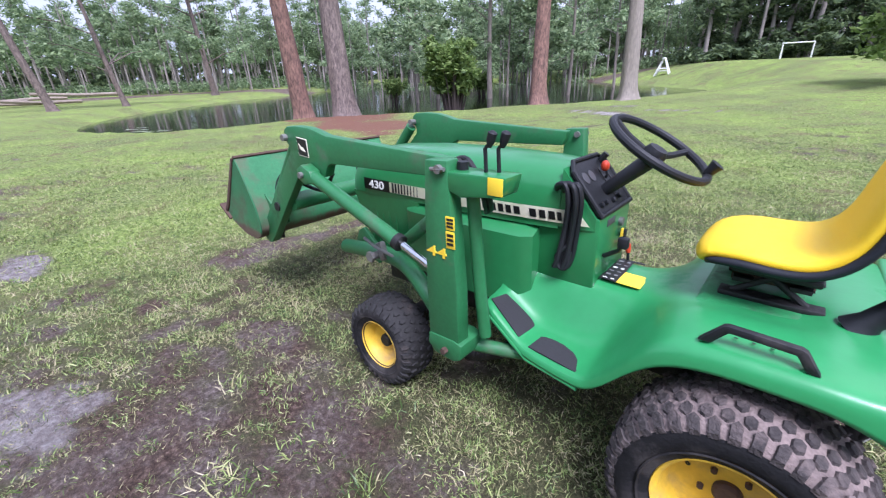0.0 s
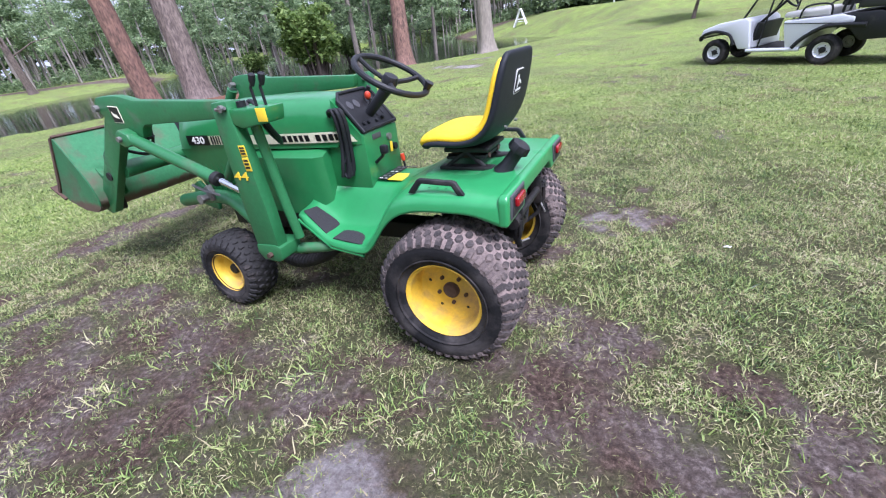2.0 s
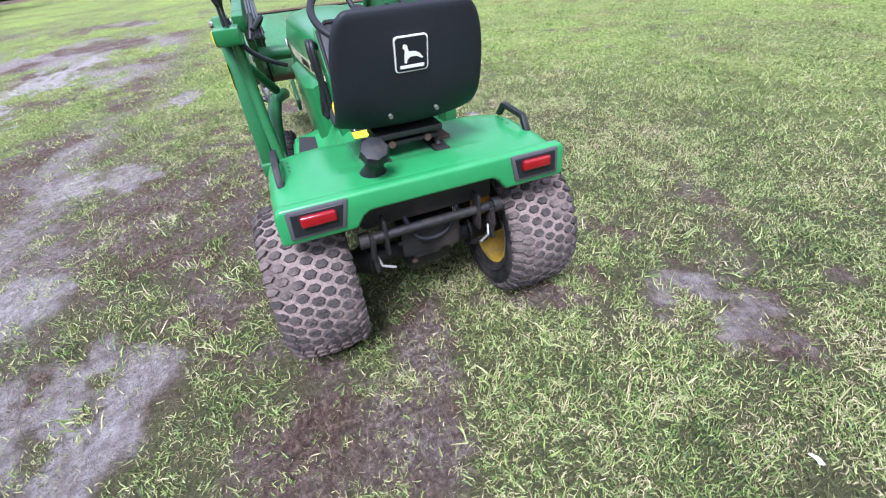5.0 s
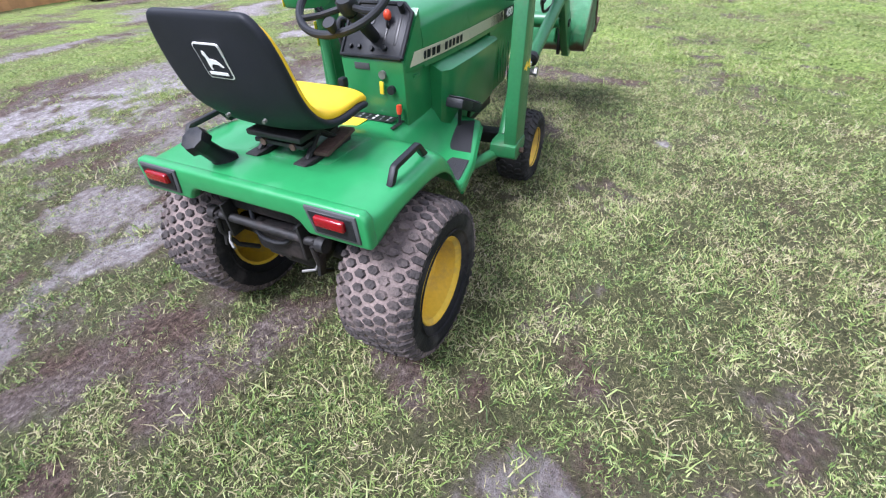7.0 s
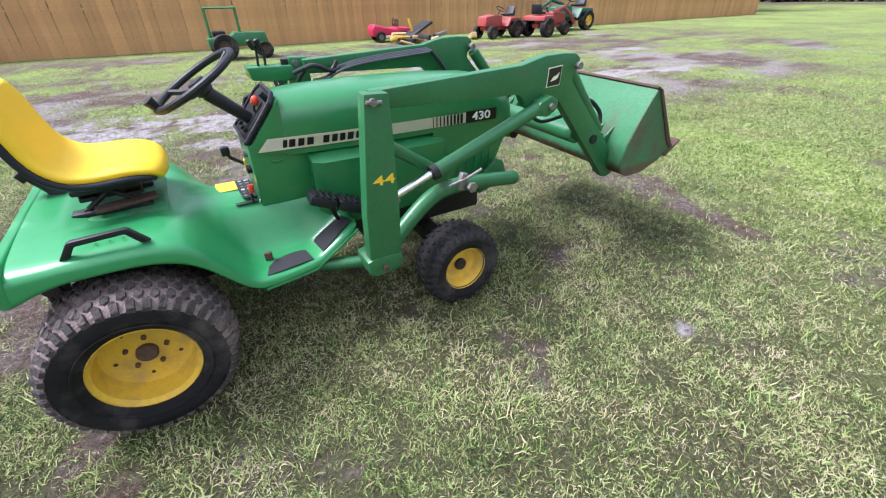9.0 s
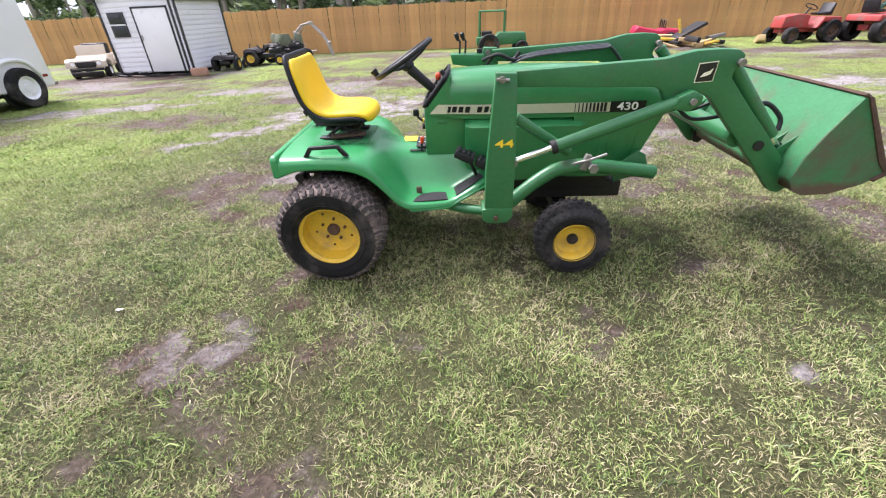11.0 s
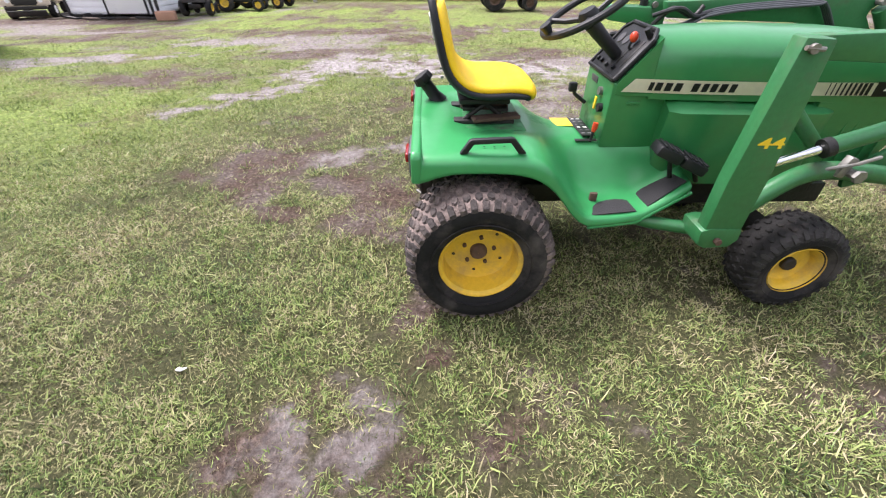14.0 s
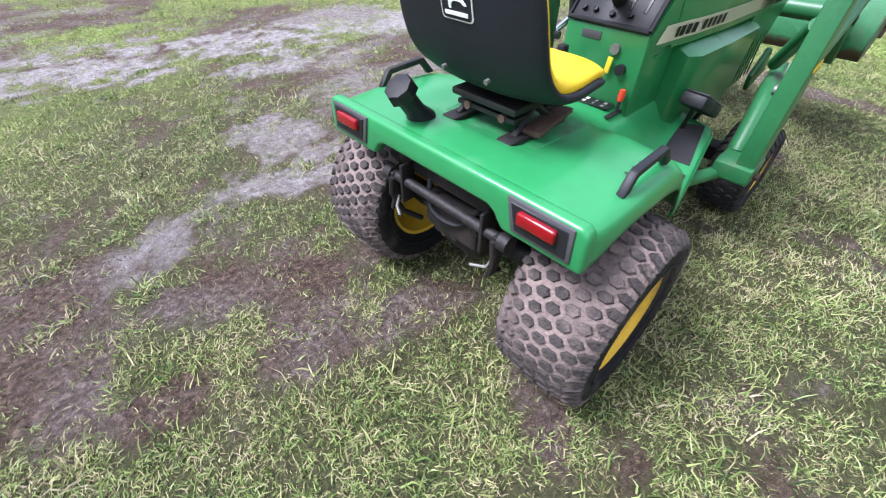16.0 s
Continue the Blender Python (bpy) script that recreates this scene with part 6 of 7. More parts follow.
part("front_bumper", tube(curve([(1.08, -0.56, 0.44), (1.17, -0.3, 0.46), (1.19, 0, 0.46), (1.17, 0.3, 0.46), (1.08, 0.56, 0.44)]), 0.035, 8), BLACK, cart)
for s in (1, -1):
    part("wheel_arch", tube(curve([(0.50, s * 0.585, 0.33), (0.58, s * 0.585, 0.49), (0.80, s * 0.59, 0.56), (0.99, s * 0.585, 0.53), (1.1, s * 0.57, 0.46)]), 0.025, 8), BLACK, cart)
    part("rear_arch", tube(curve([(-0.40, s * 0.585, 0.26), (-0.52, s * 0.585, 0.40), (-0.75, s * 0.59, 0.54), (-0.98, s * 0.59, 0.56), (-1.25, s * 0.585, 0.55)]), 0.03, 8), BLACK, cart)
    part("rocker", tube([(0.28, s * 0.56, 0.235), (-0.5, s * 0.56, 0.235)], 0.03, 8), CART_WHITE, cart)
part("floor_pan", box((0.8, 1.08, 0.05), (-0.02, 0, 0.24), bevel=0.01), GREASE, cart, "dark rubber floor mat")
part("pedal_board", box((0.05, 0.9, 0.42), (0.25, 0, 0.45), (0, -12, 0), bevel=0.01), BLACK, cart)
part("seat_body", prism([(-0.30, 0.24), (-0.22, 0.52), (-0.20, 0.66), (-0.95, 0.70), (-1.1, 0.66), (-1.1, 0.58), (-0.80, 0.56), (-0.60, 0.46), (-0.50, 0.26)], -0.57, 0.57, 0.025, 3), CART_WHITE, cart, "white seat base")
part("body_line", box((0.78, 1.16, 0.012), (-0.6, 0, 0.60), (0, -3, 0), bevel=0.002), BLACK, cart)
part("front_seat", prism([(-0.16, 0.70), (-0.18, 0.78), (-0.75, 0.80), (-0.78, 0.69)], -0.52, 0.52, 0.03, 3), mat("white_vinyl", (0.62, 0.6, 0.58), 0.5, vary=0.06), cart, "pale vinyl bench seat")
for s in (1, -1):
    part("hip_rail", tube(curve([(-0.40, s * 0.55, 0.68), (-0.46, s * 0.55, 0.84), (-0.75, s * 0.55, 0.85), (-0.8, s * 0.55, 0.7)]), 0.014, 8), BLACK, cart)
part("front_backrest", prism([(-0.86, 0.82), (-0.95, 1.18), (-1.02, 1.18), (-0.96, 0.80)], -0.5, 0.5, 0.02, 2), BLACK, cart)
part("rear_deck", prism([(-0.80, 0.56), (-0.9, 0.70), (-1.35, 0.72), (-1.62, 0.62), (-1.62, 0.36), (-1.2, 0.34), (-1.05, 0.5)], -0.56, 0.56, 0.02, 2), BLACK, cart, "black rear body")
part("rear_seat", prism([(-1.08, 0.76), (-1.06, 0.88), (-1.12, 0.93), (-1.60, 0.93), (-1.65, 0.86), (-1.62, 0.76)], -0.52, 0.52, 0.035, 3), mat("black_vinyl", (0.03, 0.032, 0.036), 0.35, vary=0.1, bump=0.1), cart, "black vinyl rear seat")
part("foot_box", prism([(-1.66, 0.68), (-2.02, 0.70), (-2.02, 0.26), (-1.72, 0.26)], -0.5, 0.5, 0.02, 2), BLACK, cart)
for s in (1, -1):
    part("rear_rail", tube(curve([(-1.0, s * 0.54, 0.75), (-1.06, s * 0.54, 1.03), (-1.2, s * 0.54, 1.05), (-1.55, s * 0.54, 1.05), (-1.62, s * 0.54, 1.0), (-1.66, s * 0.54, 0.74)]), 0.018, 8), BLACK, cart)
    part("roof_strut", tube([(0.42, s * 0.54, 0.73), (0.10, s * 0.54, 1.30), (-0.05, s * 0.53, 1.80)], 0.018, 8), BLACK, cart)
    part("roof_strut", tube([(-0.92, s * 0.54, 0.72), (-1.02, s * 0.53, 1.80)], 0.018, 8), BLACK, cart)
    part("grab_bar", tube([(0.12, s * 0.54, 0.28), (-0.02, s * 0.54, 1.25)], 0.014, 8), BLACK, cart)
part("roof", box((1.5, 1.15, 0.05), (-0.45, 0, 1.82), bevel=0.02, seg=3), CART_WHITE, cart)
glass = bpy.data.materials.new("clear_windshield")
glass.use_nodes = True
glass.node_tree.nodes["Principled BSDF"].inputs["Transmission Weight"].default_value = 1.0
glass.node_tree.nodes["Principled BSDF"].inputs["Roughness"].default_value = 0.08
glass.node_tree.nodes["Principled BSDF"].inputs["IOR"].default_value = 1.1
w = part("windshield", prism([(0.42, 0.75), (0.10, 1.30), (0.105, 1.305), (0.43, 0.752)], -0.52, 0.52, 0, 1), glass, cart)
w.visible_shadow = False
bm = ring(0.17, 0.016, 28, 8)
bm.transform(pose(-0.1, 0.26, 0.98, 0, -48, 0))
part("cart_steering_wheel", bm, BLACK, cart)
part("cart_column", tube([(0.28, 0.26, 0.62), (-0.09, 0.26, 0.97)], 0.022, 8), BLACK, cart)

# ---- the fence and what stands along it ----
PLANK = mat("new_cedar_boards", (0.5, 0.28, 0.115), 0.75, vary=0.18, scale=1.5, fine=30, bump=0.3, bump_scale=40, dirt=(0.3, 0.16, 0.07), dirt_amount=0.25, dirt_scale=2)
nt = PLANK.node_tree
oi = nt.nodes.new("ShaderNodeObjectInfo")
hs = [n for n in nt.nodes if n.type == "HUE_SAT"][0]
vr = nt.nodes.new("ShaderNodeMapRange")
vr.inputs[3].default_value, vr.inputs[4].default_value = 0.85, 1.12
nt.links.new(oi.outputs["Random"], vr.inputs[0])
old = hs.inputs["Value"].links[0].from_socket
mu = nt.nodes.new("ShaderNodeMath")
mu.operation = "MULTIPLY"
nt.links.new(old, mu.inputs[0])
nt.links.new(vr.outputs[0], mu.inputs[1])
nt.links.new(mu.outputs[0], hs.inputs["Value"])
fence = tagged(new("fence"), "tall fence of new golden wooden boards", "fence", kind="structure")
F0, F1 = (-17.0, 13.9), (36.0, 15.2)
FH = 1.47
flen = math.hypot(F1[0] - F0[0], F1[1] - F0[1])
fdir = math.degrees(math.atan2(F1[1] - F0[1], F1[0] - F0[0]))
board = prism([(-0.0885, 0), (0.0885, 0), (0.0885, FH - 0.02), (0.06, FH), (-0.06, FH), (-0.0885, FH - 0.02)], -0.009, 0.009, 0.002, 1)
bme = bpy.data.meshes.new("fence_board")
board.to_mesh(bme)
board.free()
bme.materials.append(PLANK)
r = np.random.RandomState(91)
nb = int(flen / 0.18)
for k in range(nb):
    d = (k + 0.5) * 0.18
    o = new("fence_board", bme)
    o.parent = fence
    o.matrix_local = pose(F0[0] + (F1[0] - F0[0]) * d / flen, F0[1] + (F1[1] - F0[1]) * d / flen + r.normal(0, 0.004), r.normal(0, 0.012) - 0.02, r.normal(0, 0.5), r.normal(0, 0.5), fdir)
for z in (0.3, 1.15):
    part("fence_rail", tube([(F0[0], F0[1] + 0.04, z), (F1[0], F1[1] + 0.04, z)], 0.04, 4), PLANK, fence)

SIDING = mat("white_siding", (0.76, 0.77, 0.82), 0.5, vary=0.06, scale=2, bump=0.05, dirt=(0.6, 0.6, 0.6), dirt_amount=0.1)
TRIM = mat("black_trim", (0.03, 0.03, 0.035), 0.5, vary=0.1)
shed = thing("garden_shed", "small white sided shed with black trim and white door", "shed", at=(-7.36, 10.5, 0))
SX, SY, SH = 1.0, 1.12, 1.72
part("body", box((2 * SX, 2 * SY, SH), (0, 0, 0.08 + SH / 2), bevel=0.01), SIDING, shed, "white lap siding walls")
for k in range(15):
    z = 0.12 + k * 0.115
    part("siding_board", box((2 * SX + 0.02, 0.02, 0.112), (0, -SY - 0.006, z + 0.05), (-5, 0, 0), bevel=0.003), SIDING, shed)
    part("siding_board", box((0.02, 2 * SY + 0.02, 0.112), (SX + 0.006, 0, z + 0.05), (0, -5, 0), bevel=0.003), SIDING, shed)
door = part("door", box((0.86, 0.04, 1.46), (0.32, -SY - 0.03, 0.83), bevel=0.008), WHITE_PAINT, shed, "plain white shed door")
for x in (-0.13, 0.77):
    part("door_trim", box((0.035, 0.05, 1.52), (x, -SY - 0.032, 0.84), bevel=0.004), TRIM, door)
part("door_trim", box((0.93, 0.05, 0.035), (0.32, -SY - 0.032, 1.585), bevel=0.004), TRIM, door)
part("door_handle", tube([(-0.06, -SY - 0.08, 0.85), (-0.06, -SY - 0.08, 0.97)], 0.012, 8), STEEL, door)
win = part("window", box((0.42, 0.04, 0.56), (-0.60, -SY - 0.03, 1.22), bevel=0.006), TRIM, shed, "black-framed shed window")
for z in (1.09, 1.35):
    pane = part("pane", box((0.33, 0.012, 0.21), (-0.60, -SY - 0.052, z), bevel=0.002), mat("window_glass", (0.03, 0.035, 0.04), 0.08, vary=0.1, bump=0), win)
part("window_bar", box((0.42, 0.02, 0.03), (-0.60, -SY - 0.056, 1.22), bevel=0.003), WHITE_PAINT, win)
for x in (-SX, SX - 0.12, SX):
    part("corner_trim", box((0.05, 0.05, SH), (x, -SY - 0.02, 0.08 + SH / 2), bevel=0.004), TRIM, shed)
part("corner_trim", box((0.05, 0.05, SH), (SX + 0.02, SY, 0.08 + SH / 2), bevel=0.004), TRIM, shed)
part("roof", prism([(-SX - 0.15, SH + 0.06), (0, SH + 0.62), (SX + 0.15, SH + 0.06), (SX + 0.12, SH + 0.0), (0, SH + 0.54), (-SX - 0.12, SH)], -SY - 0.15, SY + 0.15, 0.01), TRIM, shed, "dark shingled roof")
part("gable", prism([(-SX, SH + 0.05), (0, SH + 0.56), (SX, SH + 0.05)], -SY, SY, 0.0), SIDING, shed)
for x in (-0.8, 0.0, 0.8):
    part("skid", box((0.12, 2.1, 0.1), (x, 0, 0.04), bevel=0.01), GREASE, shed)

# enclosed trailer
trailer = thing("cargo_trailer", "white enclosed cargo trailer with green emblem", "trailer", at=(-8.0, 4.5, 0))
part("body", prism([(-0.95, -1.2), (0.95, -1.2), (0.95, 1.35), (-0.95, 1.35), (-0.95, -1.2)][:4], 0.29, 2.15, 0.03, 3, axis="z"), WHITE_PAINT, trailer, "glossy white aluminium box")
part("nose", prism([(-0.94, -1.2), (0.94, -1.2), (0.35, -1.75), (-0.35, -1.75)], 0.31, 2.12, 0.02, 2, axis="z"), WHITE_PAINT, trailer)
for s in (1, -1):
    wheel_on(trailer, s * 0.98, 0.68, 0.335, 0.335, 0.1, 0.19, 1, WHITE_PAINT).matrix_local = pose(s * 0.98, 0.68, 0.335, 0, 0, -90 * s)
    arch = part("wheel_arch", tube(curve([(s * 0.97, 0.20, 0.32), (s * 0.97, 0.24, 0.55), (s * 0.97, 0.42, 0.74), (s * 0.97, 0.68, 0.79), (s * 0.97, 0.94, 0.72), (s * 0.97, 1.10, 0.52)]), 0.035, 8), WHITE_PAINT, trailer, "white wheel arch trim")
    part("wheel_well", lathe([(0.001, -0.02), (0.44, -0.02), (0.44, 0.02)], 28), INK, trailer).matrix_local = pose(s * 0.94, 0.68, 0.36, 0, 0, -90 * s)
for y in (-0.9, 1.2):
    part("marker_light", box((0.02, 0.1, 0.045), (0.955, y, 0.48), bevel=0.008), RED_LENS, trailer)
part("rear_bumper", box((1.7, 0.2, 0.06), (0, 1.42, 0.31), bevel=0.01), STEEL, trailer)
part("trailer_frame", box((1.5, 2.9, 0.08), (0, -0.2, 0.25), bevel=0.01), GREASE, trailer)
part("tongue", tube([(0, -1.6, 0.32), (0, -2.6, 0.36)], 0.05, 6), GREASE, trailer)
part("tongue_jack", tube([(0, -2.4, 0.0), (0, -2.4, 0.7)], 0.035, 8), STEEL, trailer)
LEAF_GREEN = mat("green_emblem", (0.06, 0.42, 0.06), 0.4, vary=0.05, bump=0)
em = part("emblem", prism([(-0.35 + 0.62 * math.cos(math.pi * k / 14), 1.30 + 0.36 * math.sin(math.pi * k / 14)) for k in range(15)], 0.953, 0.957, 0, 1, axis="x"), LEAF_GREEN, trailer, "green half-round emblem with a road")
part("emblem_road", prism([(-0.50, 1.30), (-0.36, 1.50), (-0.40, 1.66), (-0.34, 1.66), (-0.28, 1.50), (-0.15, 1.30)], 0.957, 0.960, 0, 1, axis="x"), INK, em)
part("emblem_line", prism([(-0.345, 1.30), (-0.325, 1.5), (-0.365, 1.62), (-0.355, 1.62), (-0.305, 1.5), (-0.315, 1.30)], 0.960, 0.962, 0, 1, axis="x"), YELLOW_INK, em)
for z, h, runs in ((1.21, 0.05, ((-0.85, -0.42), (-0.38, -0.22), (-0.2, -0.16), (-0.12, 0.18))), (1.10, 0.03, ((-0.95, 0.3),)), (0.99, 0.055, ((-0.6, -0.45), (-0.43, -0.28), (-0.26, 0.02)))):
    for y0, y1 in runs:
        part("print_bar", box((0.004, y1 - y0, h), (0.955, (y0 + y1) / 2, z), bevel=0), LEAF_GREEN if h < 0.04 else GREY_INK, trailer)

# small beige off-road vehicle beside the shed
BEIGE = mat("beige_body", (0.52, 0.45, 0.36), 0.5, vary=0.1, dirt=(0.25, 0.17, 0.12), dirt_amount=0.2)
jeep = thing("mini_jeep", "small beige off-road buggy beside the shed", "buggy", at=(-9.3, 9.7, 0))
jeep.rotation_euler = (0, 0, radians(-68))
part("body", prism([(0.62, 0.22), (0.62, 0.46), (0.10, 0.50), (0.0, 0.54), (-0.9, 0.54), (-0.9, 0.24)], -0.36, 0.36, 0.03, 3), BEIGE, jeep)
part("grille", box((0.03, 0.46, 0.14), (0.63, 0, 0.35), bevel=0.005), GREASE, jeep)
for s in (1, -1):
    part("headlight", tube([(0.62, s * 0.29, 0.37), (0.645, s * 0.29, 0.37)], 0.045, 12), WHITE_PAINT, jeep)
    for x in (0.36, -0.6):
        wheel_on(jeep, x, s * 0.38, 0.17, 0.17, 0.07, 0.08, s, WHITE_PAINT)
part("bumper", box((0.06, 0.74, 0.06), (0.67, 0, 0.23), bevel=0.01), GREASE, jeep)
for s in (1, -1):
    for x in (0.40, -0.58):
        part("fender", prism([(x - 0.27, 0.26), (x - 0.22, 0.42), (x - 0.12, 0.485), (x + 0.12, 0.485), (x + 0.22, 0.42), (x + 0.25, 0.28), (x + 0.21, 0.28), (x + 0.16, 0.39), (x + 0.08, 0.43), (x - 0.08, 0.43), (x - 0.17, 0.38), (x - 0.22, 0.26)], s * 0.33 - 0.13, s * 0.33 + 0.13, 0.008, 2), BEIGE, jeep)
part("hood_seam", box((0.012, 0.62, 0.006), (0.12, 0, 0.502), bevel=0.001), GREASE, jeep)
part("plough_blade", box((0.05, 0.7, 0.12), (0.72, 0, 0.13), (0, 14, 0), bevel=0.015), GREASE, jeep, "rusty dark front skid bar")
part("windscreen_frame", prism([(-0.02, 0.53), (-0.10, 0.78), (-0.13, 0.78), (-0.06, 0.53)], -0.34, 0.34, 0.005), BEIGE, jeep)
part("seat", box((0.3, 0.6, 0.3), (-0.5, 0, 0.66), bevel=0.05), BLACK, jeep)

# black machines with yellow wheels by the shed
OLIVE = mat("faded_olive_panel", (0.13, 0.15, 0.1), 0.7, vary=0.3, scale=6, dirt=(0.05, 0.05, 0.045), dirt_amount=0.4)


def mower(name, label, x, y, turn, size, rimmat, seed, panels=0):
    """A stripped riding mower: chassis, engine, fender, wheels and loose parts piled on it."""
    r = np.random.RandomState(seed)
    t = thing(name, label, "machine", at=(x, y, 0))
    t.rotation_euler = (0, 0, radians(turn))
    k = size
    part("chassis", box((1.2 * k, 0.4 * k, 0.14 * k), (0, 0, 0.3 * k), bevel=0.02), GREASE, t)
    part("engine", box((0.42 * k, 0.36 * k, 0.2 * k), (0.32 * k, 0, 0.44 * k), (4, -7, 9), bevel=0.05, seg=3), BLACK, t)
    part("flywheel_cover", lathe([(0.001, 0.06 * k), (0.12 * k, 0.06 * k), (0.16 * k, 0.0), (0.001, 0.0)], 18), GREASE, t).matrix_local = pose(0.32 * k, 0, 0.54 * k, 84, 6, 0)
    part("fender", prism([(-0.68 * k, 0.40 * k), (-0.62 * k, 0.52 * k), (-0.45 * k, 0.56 * k), (-0.22 * k, 0.52 * k), (-0.1 * k, 0.40 * k)], -0.42 * k, 0.42 * k, 0.03, 3), GREASE, t)
    for j in range(9):
        p = Vector((r.uniform(-0.6, 0.6) * k, r.uniform(-0.3, 0.3) * k, r.uniform(0.4, 0.56) * k))
        q = p + Vector((r.uniform(-0.35, 0.35) * k, r.uniform(-0.2, 0.2) * k, r.uniform(0.02, 0.2) * k))
        part("loose_rod", tube(curve([tuple(p), tuple((p + q) / 2 + Vector((0, 0, r.uniform(-0.05, 0.1) * k))), tuple(q)], 4), r.uniform(0.011, 0.024), 6), GREASE if j % 3 else RUST, t)
    for j in range(panels):
        part("panel", prism([(-0.2 * k, 0.0), (-0.24 * k, 0.2 * k), (-0.1 * k, 0.34 * k), (0.14 * k, 0.3 * k), (0.2 * k, 0.02)], -0.02, 0.02, 0.008, 2), OLIVE, t).matrix_local = pose((-0.5 + 0.3 * j) * k, r.uniform(-0.2, 0.2) * k, 0.5 * k, r.uniform(-15, 15), r.uniform(-12, 12), r.uniform(-40, 40))
    for s in (1, -1):
        wheel_on(t, -0.42 * k, s * 0.42 * k, 0.25 * k, 0.25 * k, 0.1 * k, 0.12 * k, s, rimmat)
        wheel_on(t, 0.5 * k, s * 0.36 * k, 0.17 * k, 0.17 * k, 0.07 * k, 0.085 * k, s, rimmat)
    return t


mower("stripped_mower", "stripped black riding mower with yellow wheels", -5.05, 11.1, 8, 0.86, YELLOW, 1)
mower("stripped_mower", "black mower chassis with yellow wheels by the shed", -5.75, 10.2, 95, 0.7, YELLOW, 2)
mower("stripped_mower", "black mower wreck with olive panels before the fence", -4.7, 12.0, -10, 0.95, YELLOW, 3, 4)
# scrap lying along the foot of the shed
SCRAP_WOOD = mat("grey_scrap_wood", (0.2, 0.16, 0.13), 0.9, vary=0.4, scale=6, bump=0.4, bump_scale=40)
r = np.random.RandomState(91)
for k in range(9):
    x, ln = -8.55 + 0.27 * k, r.uniform(0.25, 0.6)
    o = tagged(part("scrap_board", box((ln, r.uniform(0.05, 0.12), 0.03), (0, 0, 0), bevel=0.006), SCRAP_WOOD if k % 3 == 0 else GREASE), "weathered scrap board lying at the shed's foot", "board", "scrap along the shed")
    o.matrix_local = pose(x, 9.16 + r.uniform(-0.08, 0.08), 0.025 + 0.012 * (k % 2), r.uniform(-6, 6), r.uniform(-3, 3), r.uniform(-28, 28))
for k in range(4):
    x, rr = -8.5 + 0.24 * k, r.uniform(0.09, 0.13)
    o = tagged(part("old_tyre", lathe([(rr * 0.55, -0.03), (rr * 0.8, -0.045), (rr, -0.03), (rr, 0.03), (rr * 0.8, 0.045), (rr * 0.55, 0.03)], 24, close=True), RUBBER), "small worn black tyre dumped by the shed", "tyre", "dumped tyres")
    o.matrix_local = pose(x, 9.42 + r.uniform(-0.05, 0.05), 0.05 if k % 2 else 0.055, 90 + r.uniform(-8, 8), 0, r.uniform(0, 90))
tagged(part("concrete_block", box((0.38, 0.2, 0.18), (-6.05, 9.05, 0.09), (0, 0, 10), bevel=0.01), mat("terracotta_block", (0.42, 0.24, 0.17), 0.85, vary=0.15, bump=0.2)), "pinkish clay block lying by the shed", "block")
GALV = mat("grey_pipe", (0.42, 0.4, 0.38), 0.6, 0.3, vary=0.2, scale=8, dirt=(0.25, 0.16, 0.1), dirt_amount=0.3)
arch = thing("pipe_frame", "bent grey pipe frame leaning at the fence", "frame", at=(-4.2, 13.4, 0))
for d in (0, 0.2):
    part("pipe", tube([(-0.36, d, -0.02), (-0.52, d, 0.34), (-0.66, d, 0.74)], 0.034, 8), GALV, arch)
    part("pipe", tube([(-0.68, d, 0.72), (-0.42, d, 0.96), (-0.12, d, 1.02)], 0.03, 8), GALV, arch)
    part("pipe", tube([(-0.14, d, 1.03), (0.22, d, 0.68), (0.42, d, 0.36)], 0.03, 8), GALV, arch)
    part("pipe", tube([(0.40, d, 0.40), (0.5, d, -0.02)], 0.036, 8), GALV, arch)
part("stay", tube([(-0.62, 0.1, 0.60), (-0.40, 0.1, 0.86)], 0.02, 8), STEEL, arch)
part("stay", tube([(-0.5, 0.1, 0.3), (-0.3, 0.1, 0.14), (-0.05, 0.1, 0.16)], 0.022, 8), GALV, arch)
for x, z, turn in ((-0.67, 0.73, 40), (-0.13, 1.02, -20), (0.41, 0.38, -60), (-0.52, 0.34, 65)):
    part("clamp", box((0.13, 0.3, 0.08), (x, 0.1, z), (0, turn, 0), bevel=0.02), GALV, arch)

# green tractor with a roll hoop, far behind
hoop = thing("green_tractor", "green tractor with a tall roll hoop by the fence", "tractor", at=(1.7, 11.3, 0))
part("roll_hoop", tube([(-0.36, 0, 0.3), (-0.36, 0, 1.16), (0.36, 0, 1.16), (0.36, 0, 0.3)], 0.04, 4), GREEN_WORN, hoop, "square green roll hoop")
part("body", prism([(-0.45, 0.28), (-0.45, 0.5), (0.1, 0.52), (0.2, 0.62), (0.95, 0.6), (1.0, 0.3)], -0.26, 0.26, 0.03), GREEN_WORN, hoop)
for s in (1, -1):
    wheel_on(hoop, -0.1, s * 0.4, 0.3, 0.3, 0.1, 0.15, s, RUST)
    wheel_on(hoop, 0.85, s * 0.36, 0.2, 0.2, 0.08, 0.1, s, RUST)
part("seat", box((0.3, 0.4, 0.1), (-0.15, 0, 0.6), bevel=0.03), BLACK, hoop)

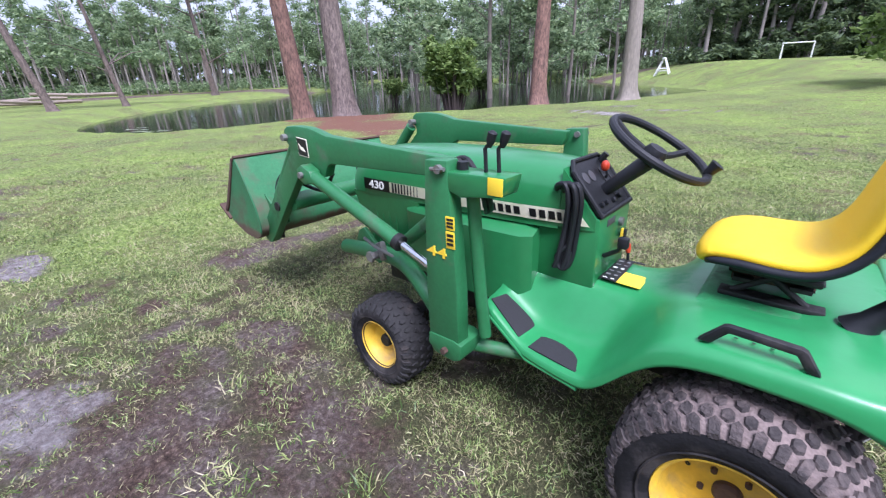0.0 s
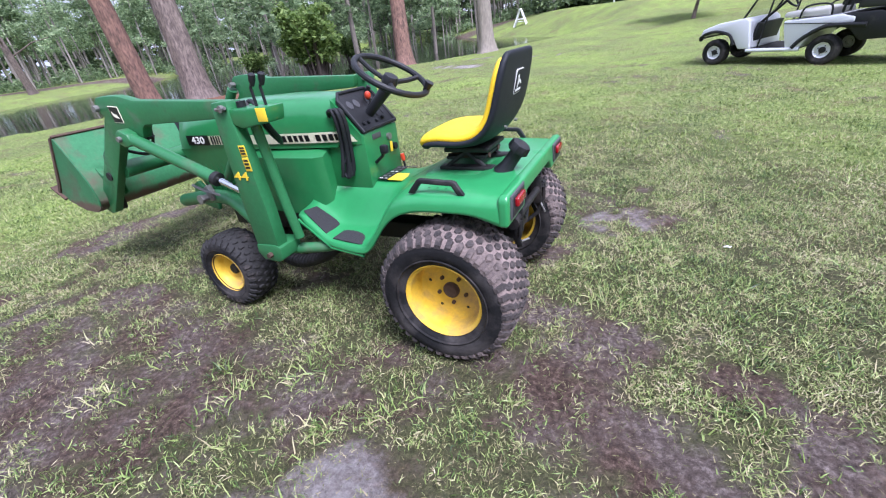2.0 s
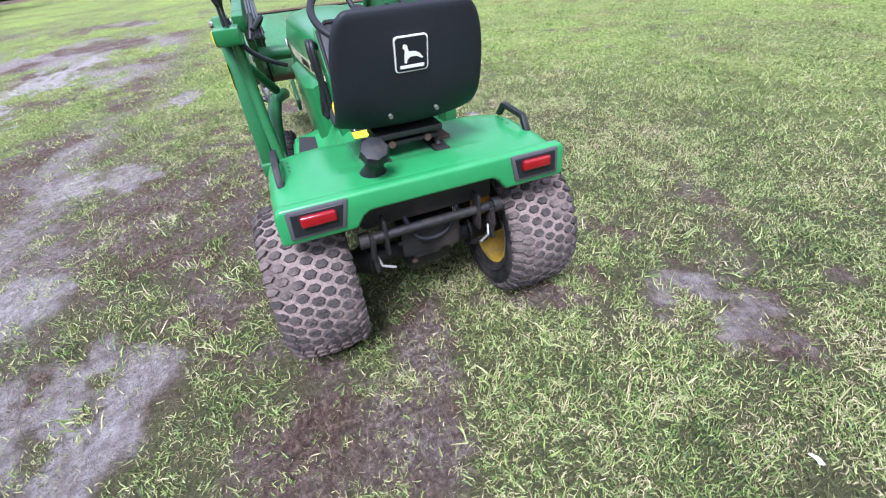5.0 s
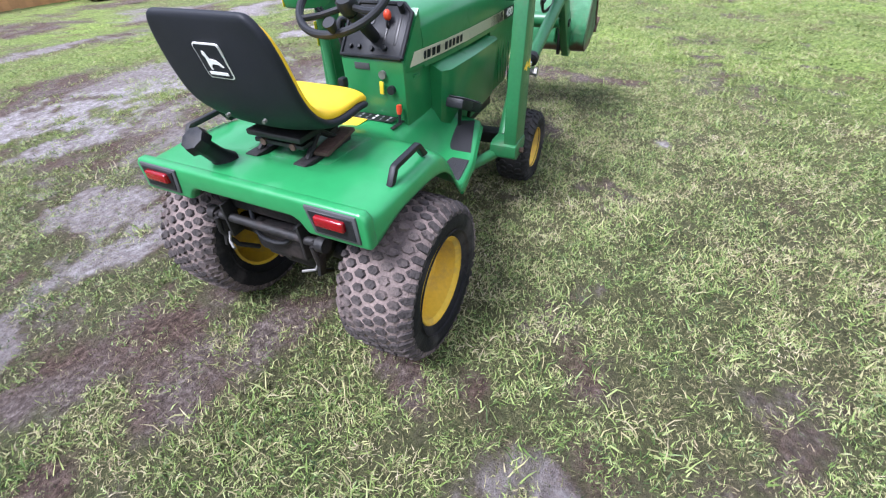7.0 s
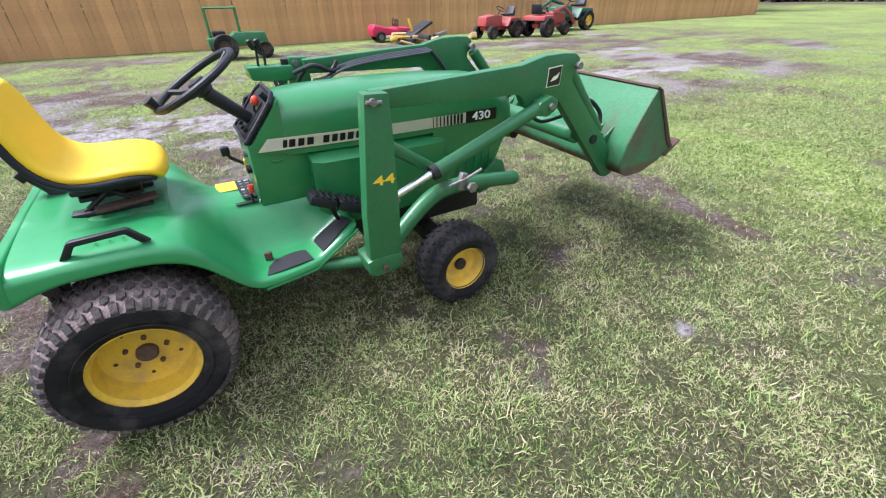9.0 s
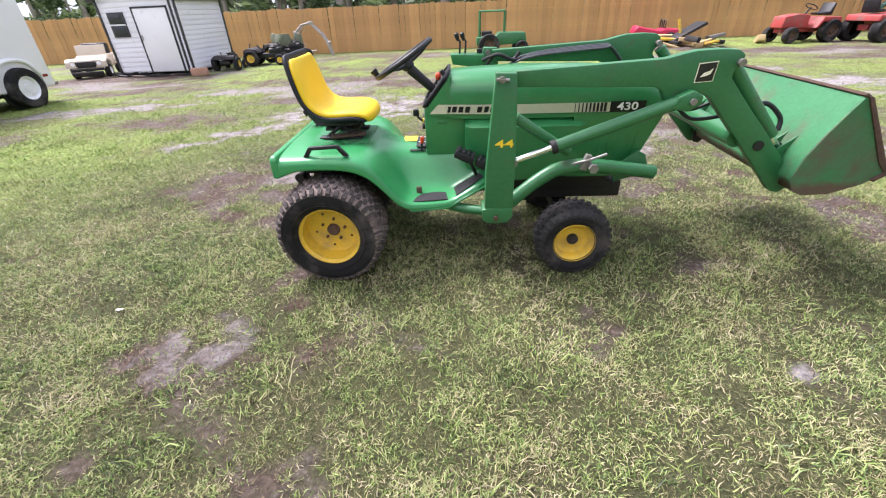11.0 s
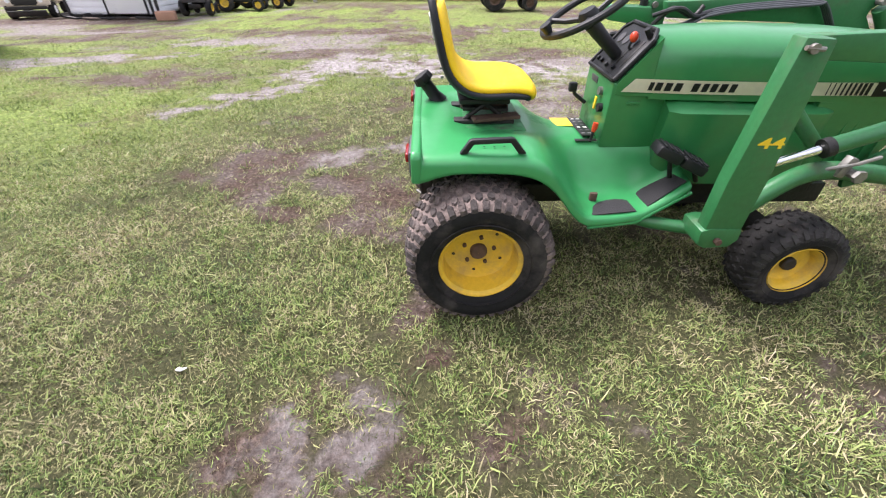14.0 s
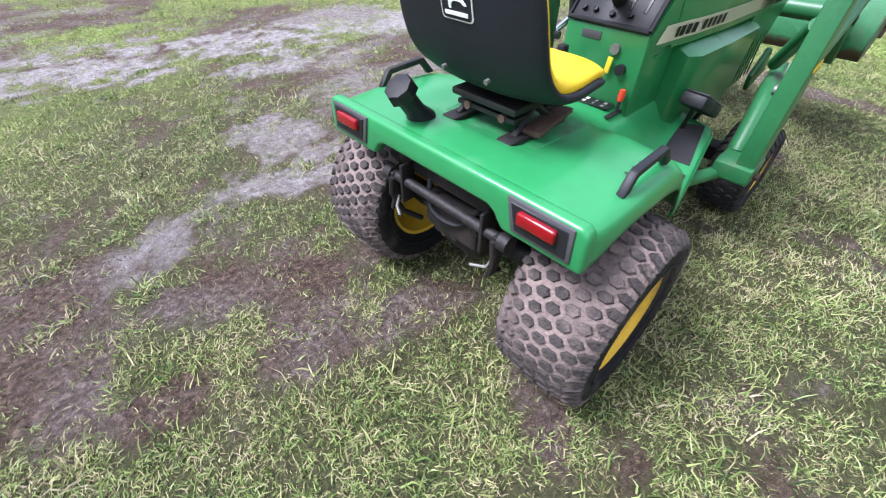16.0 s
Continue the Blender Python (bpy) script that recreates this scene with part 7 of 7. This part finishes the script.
# red toy car, junk pile, red tractors, dark green tractor
RED = mat("faded_red_paint", (0.36, 0.045, 0.04), 0.6, vary=0.25, dirt=(0.2, 0.12, 0.1), dirt_amount=0.5, dirt_scale=5)
PINK = mat("crimson_plastic", (0.5, 0.02, 0.07), 0.35, vary=0.1)
toy = thing("toy_car", "crimson child's ride-on car by the fence", "toy car", at=(7.2, 13.2, 0))
toy.rotation_euler = (0, 0, radians(172))
part("body", prism([(-0.65, 0.2), (-0.68, 0.42), (-0.2, 0.45), (-0.1, 0.40), (0.25, 0.46), (0.62, 0.55), (0.72, 0.40), (0.70, 0.18)], -0.36, 0.36, 0.05, 3), PINK, toy)
for s in (1, -1):
    for x in (0.42, -0.42):
        wheel_on(toy, x, s * 0.34, 0.17, 0.17, 0.08, 0.08, s, STEEL)
    part("roll_hoop", tube(curve([(-0.22, s * 0.2 - 0.1, 0.44), (-0.22, s * 0.2 - 0.09, 0.66), (-0.22, s * 0.2 + 0.09, 0.66), (-0.22, s * 0.2 + 0.1, 0.44)]), 0.02, 6), BLACK, toy)
part("sill", box((0.6, 0.74, 0.08), (0, 0, 0.17), bevel=0.02), WHITE_PAINT, toy)

TAN = mat("tan_scrap", (0.5, 0.36, 0.18), 0.8, vary=0.3, scale=6, bump=0.3)
r = np.random.RandomState(101)
for k in range(16):
    x, y = 7.9 + r.normal(0, 0.75), 11.6 + r.normal(0, 0.45)
    sz = (r.uniform(0.15, 0.9), r.uniform(0.08, 0.3), r.uniform(0.06, 0.18))
    m_, lab = [(TAN, "tan scrap board lying in the junk pile"), (GREASE, "black scrap part lying in the junk pile"), (YELLOW, "yellow scrap part lying in the junk pile"), (STEEL, "grey scrap metal lying in the junk pile")][k % 4 if k % 3 else 0]
    tagged(part("scrap_piece", box(sz, (x, y, sz[2] / 2 + 0.08 * (k % 3)), (r.normal(0, 9), r.normal(0, 12), r.uniform(0, 180)), bevel=0.015), m_), lab, "scrap", "junk pile")
tagged(part("scrap_sheet", prism([(-0.6, 0.0), (0.55, 0.62), (0.6, 0.55), (-0.5, -0.02)], 11.85, 12.5, 0.01), GREASE), "black panel leaning in the junk pile", "scrap", "junk pile").location = (7.6, 0, 0.02)
tagged(part("scrap_pole", tube([(7.7, 12.2, 0.0), (7.5, 12.3, 0.72)], 0.04, 6), YELLOW), "yellow pole standing in the junk pile", "scrap", "junk pile")


def old_tractor(name, label, x, y, turn, k, paint, rimmat):
    t = thing(name, label, "tractor", at=(x, y, 0))
    t.rotation_euler = (0, 0, radians(turn))
    part("hood", prism([(0.15, 0.42), (0.15, 0.80), (0.55, 0.84), (1.05, 0.78), (1.1, 0.45)], -0.24, 0.24, 0.03, 3), paint, t)
    part("frame", box((1.6, 0.3, 0.15), (0.2, 0, 0.38), bevel=0.02), paint, t)
    part("fender", prism([(-0.75, 0.55), (-0.72, 0.72), (-0.1, 0.74), (0.05, 0.5), (0.12, 0.42), (0.0, 0.42), (-0.12, 0.6)], -0.5, 0.5, 0.03, 3), paint, t)
    if k > 0.92:
        part("loader_frame", tube([(-0.1, -0.45, 0.85), (0.6, -0.42, 1.0), (1.2, -0.4, 0.7), (1.5, -0.4, 0.4)], 0.06, 6), paint, t)
    part("seat", prism([(-0.62, 0.76), (-0.25, 0.78), (-0.22, 0.84), (-0.5, 0.86), (-0.6, 1.12), (-0.66, 1.1)], -0.22, 0.22, 0.03), BLACK, t)
    q = ring(0.17, 0.016, 20, 6)
    q.transform(pose(0.02, 0, 1.02, 0, -30, 0))
    part("steering_wheel", q, BLACK, t)
    part("column", tube([(0.2, 0, 0.78), (0.03, 0, 1.0)], 0.025, 6), GREASE, t)
    for s in (1, -1):
        wheel_on(t, -0.45, s * 0.46, 0.33, 0.33, 0.14, 0.17, s, rimmat)
        wheel_on(t, 0.85, s * 0.4, 0.24, 0.24, 0.1, 0.12, s, rimmat)
    t.scale = (k, k, k)
    return t


old_tractor("red_tractor", "faded red garden tractor by the fence", 11.0, 11.8, 190, 0.9, RED, RUST)
old_tractor("red_tractor", "rusty red garden tractor with loader frame", 12.7, 11.3, 12, 0.95, RED, RUST)
old_tractor("dark_green_tractor", "dark green tractor with yellow wheels by the fence", 15.7, 13.0, 185, 1.15, mat("dark_green_paint", (0.015, 0.09, 0.05), 0.5, vary=0.2), YELLOW)

tagged(part("paper_scrap", prism([(-0.022, -0.004), (0.0, -0.011), (0.014, -0.002), (0.02, 0.007), (-0.004, 0.004), (-0.012, 0.011)], 0.0, 0.006, 0.002, 1, axis="z"), WHITE_WOOD), "small white paper scrap lying in the grass", "litter").location = (-1.11, -0.74, float(height(np.array([-1.11]), np.array([-0.74]))[0]) + 0.012)
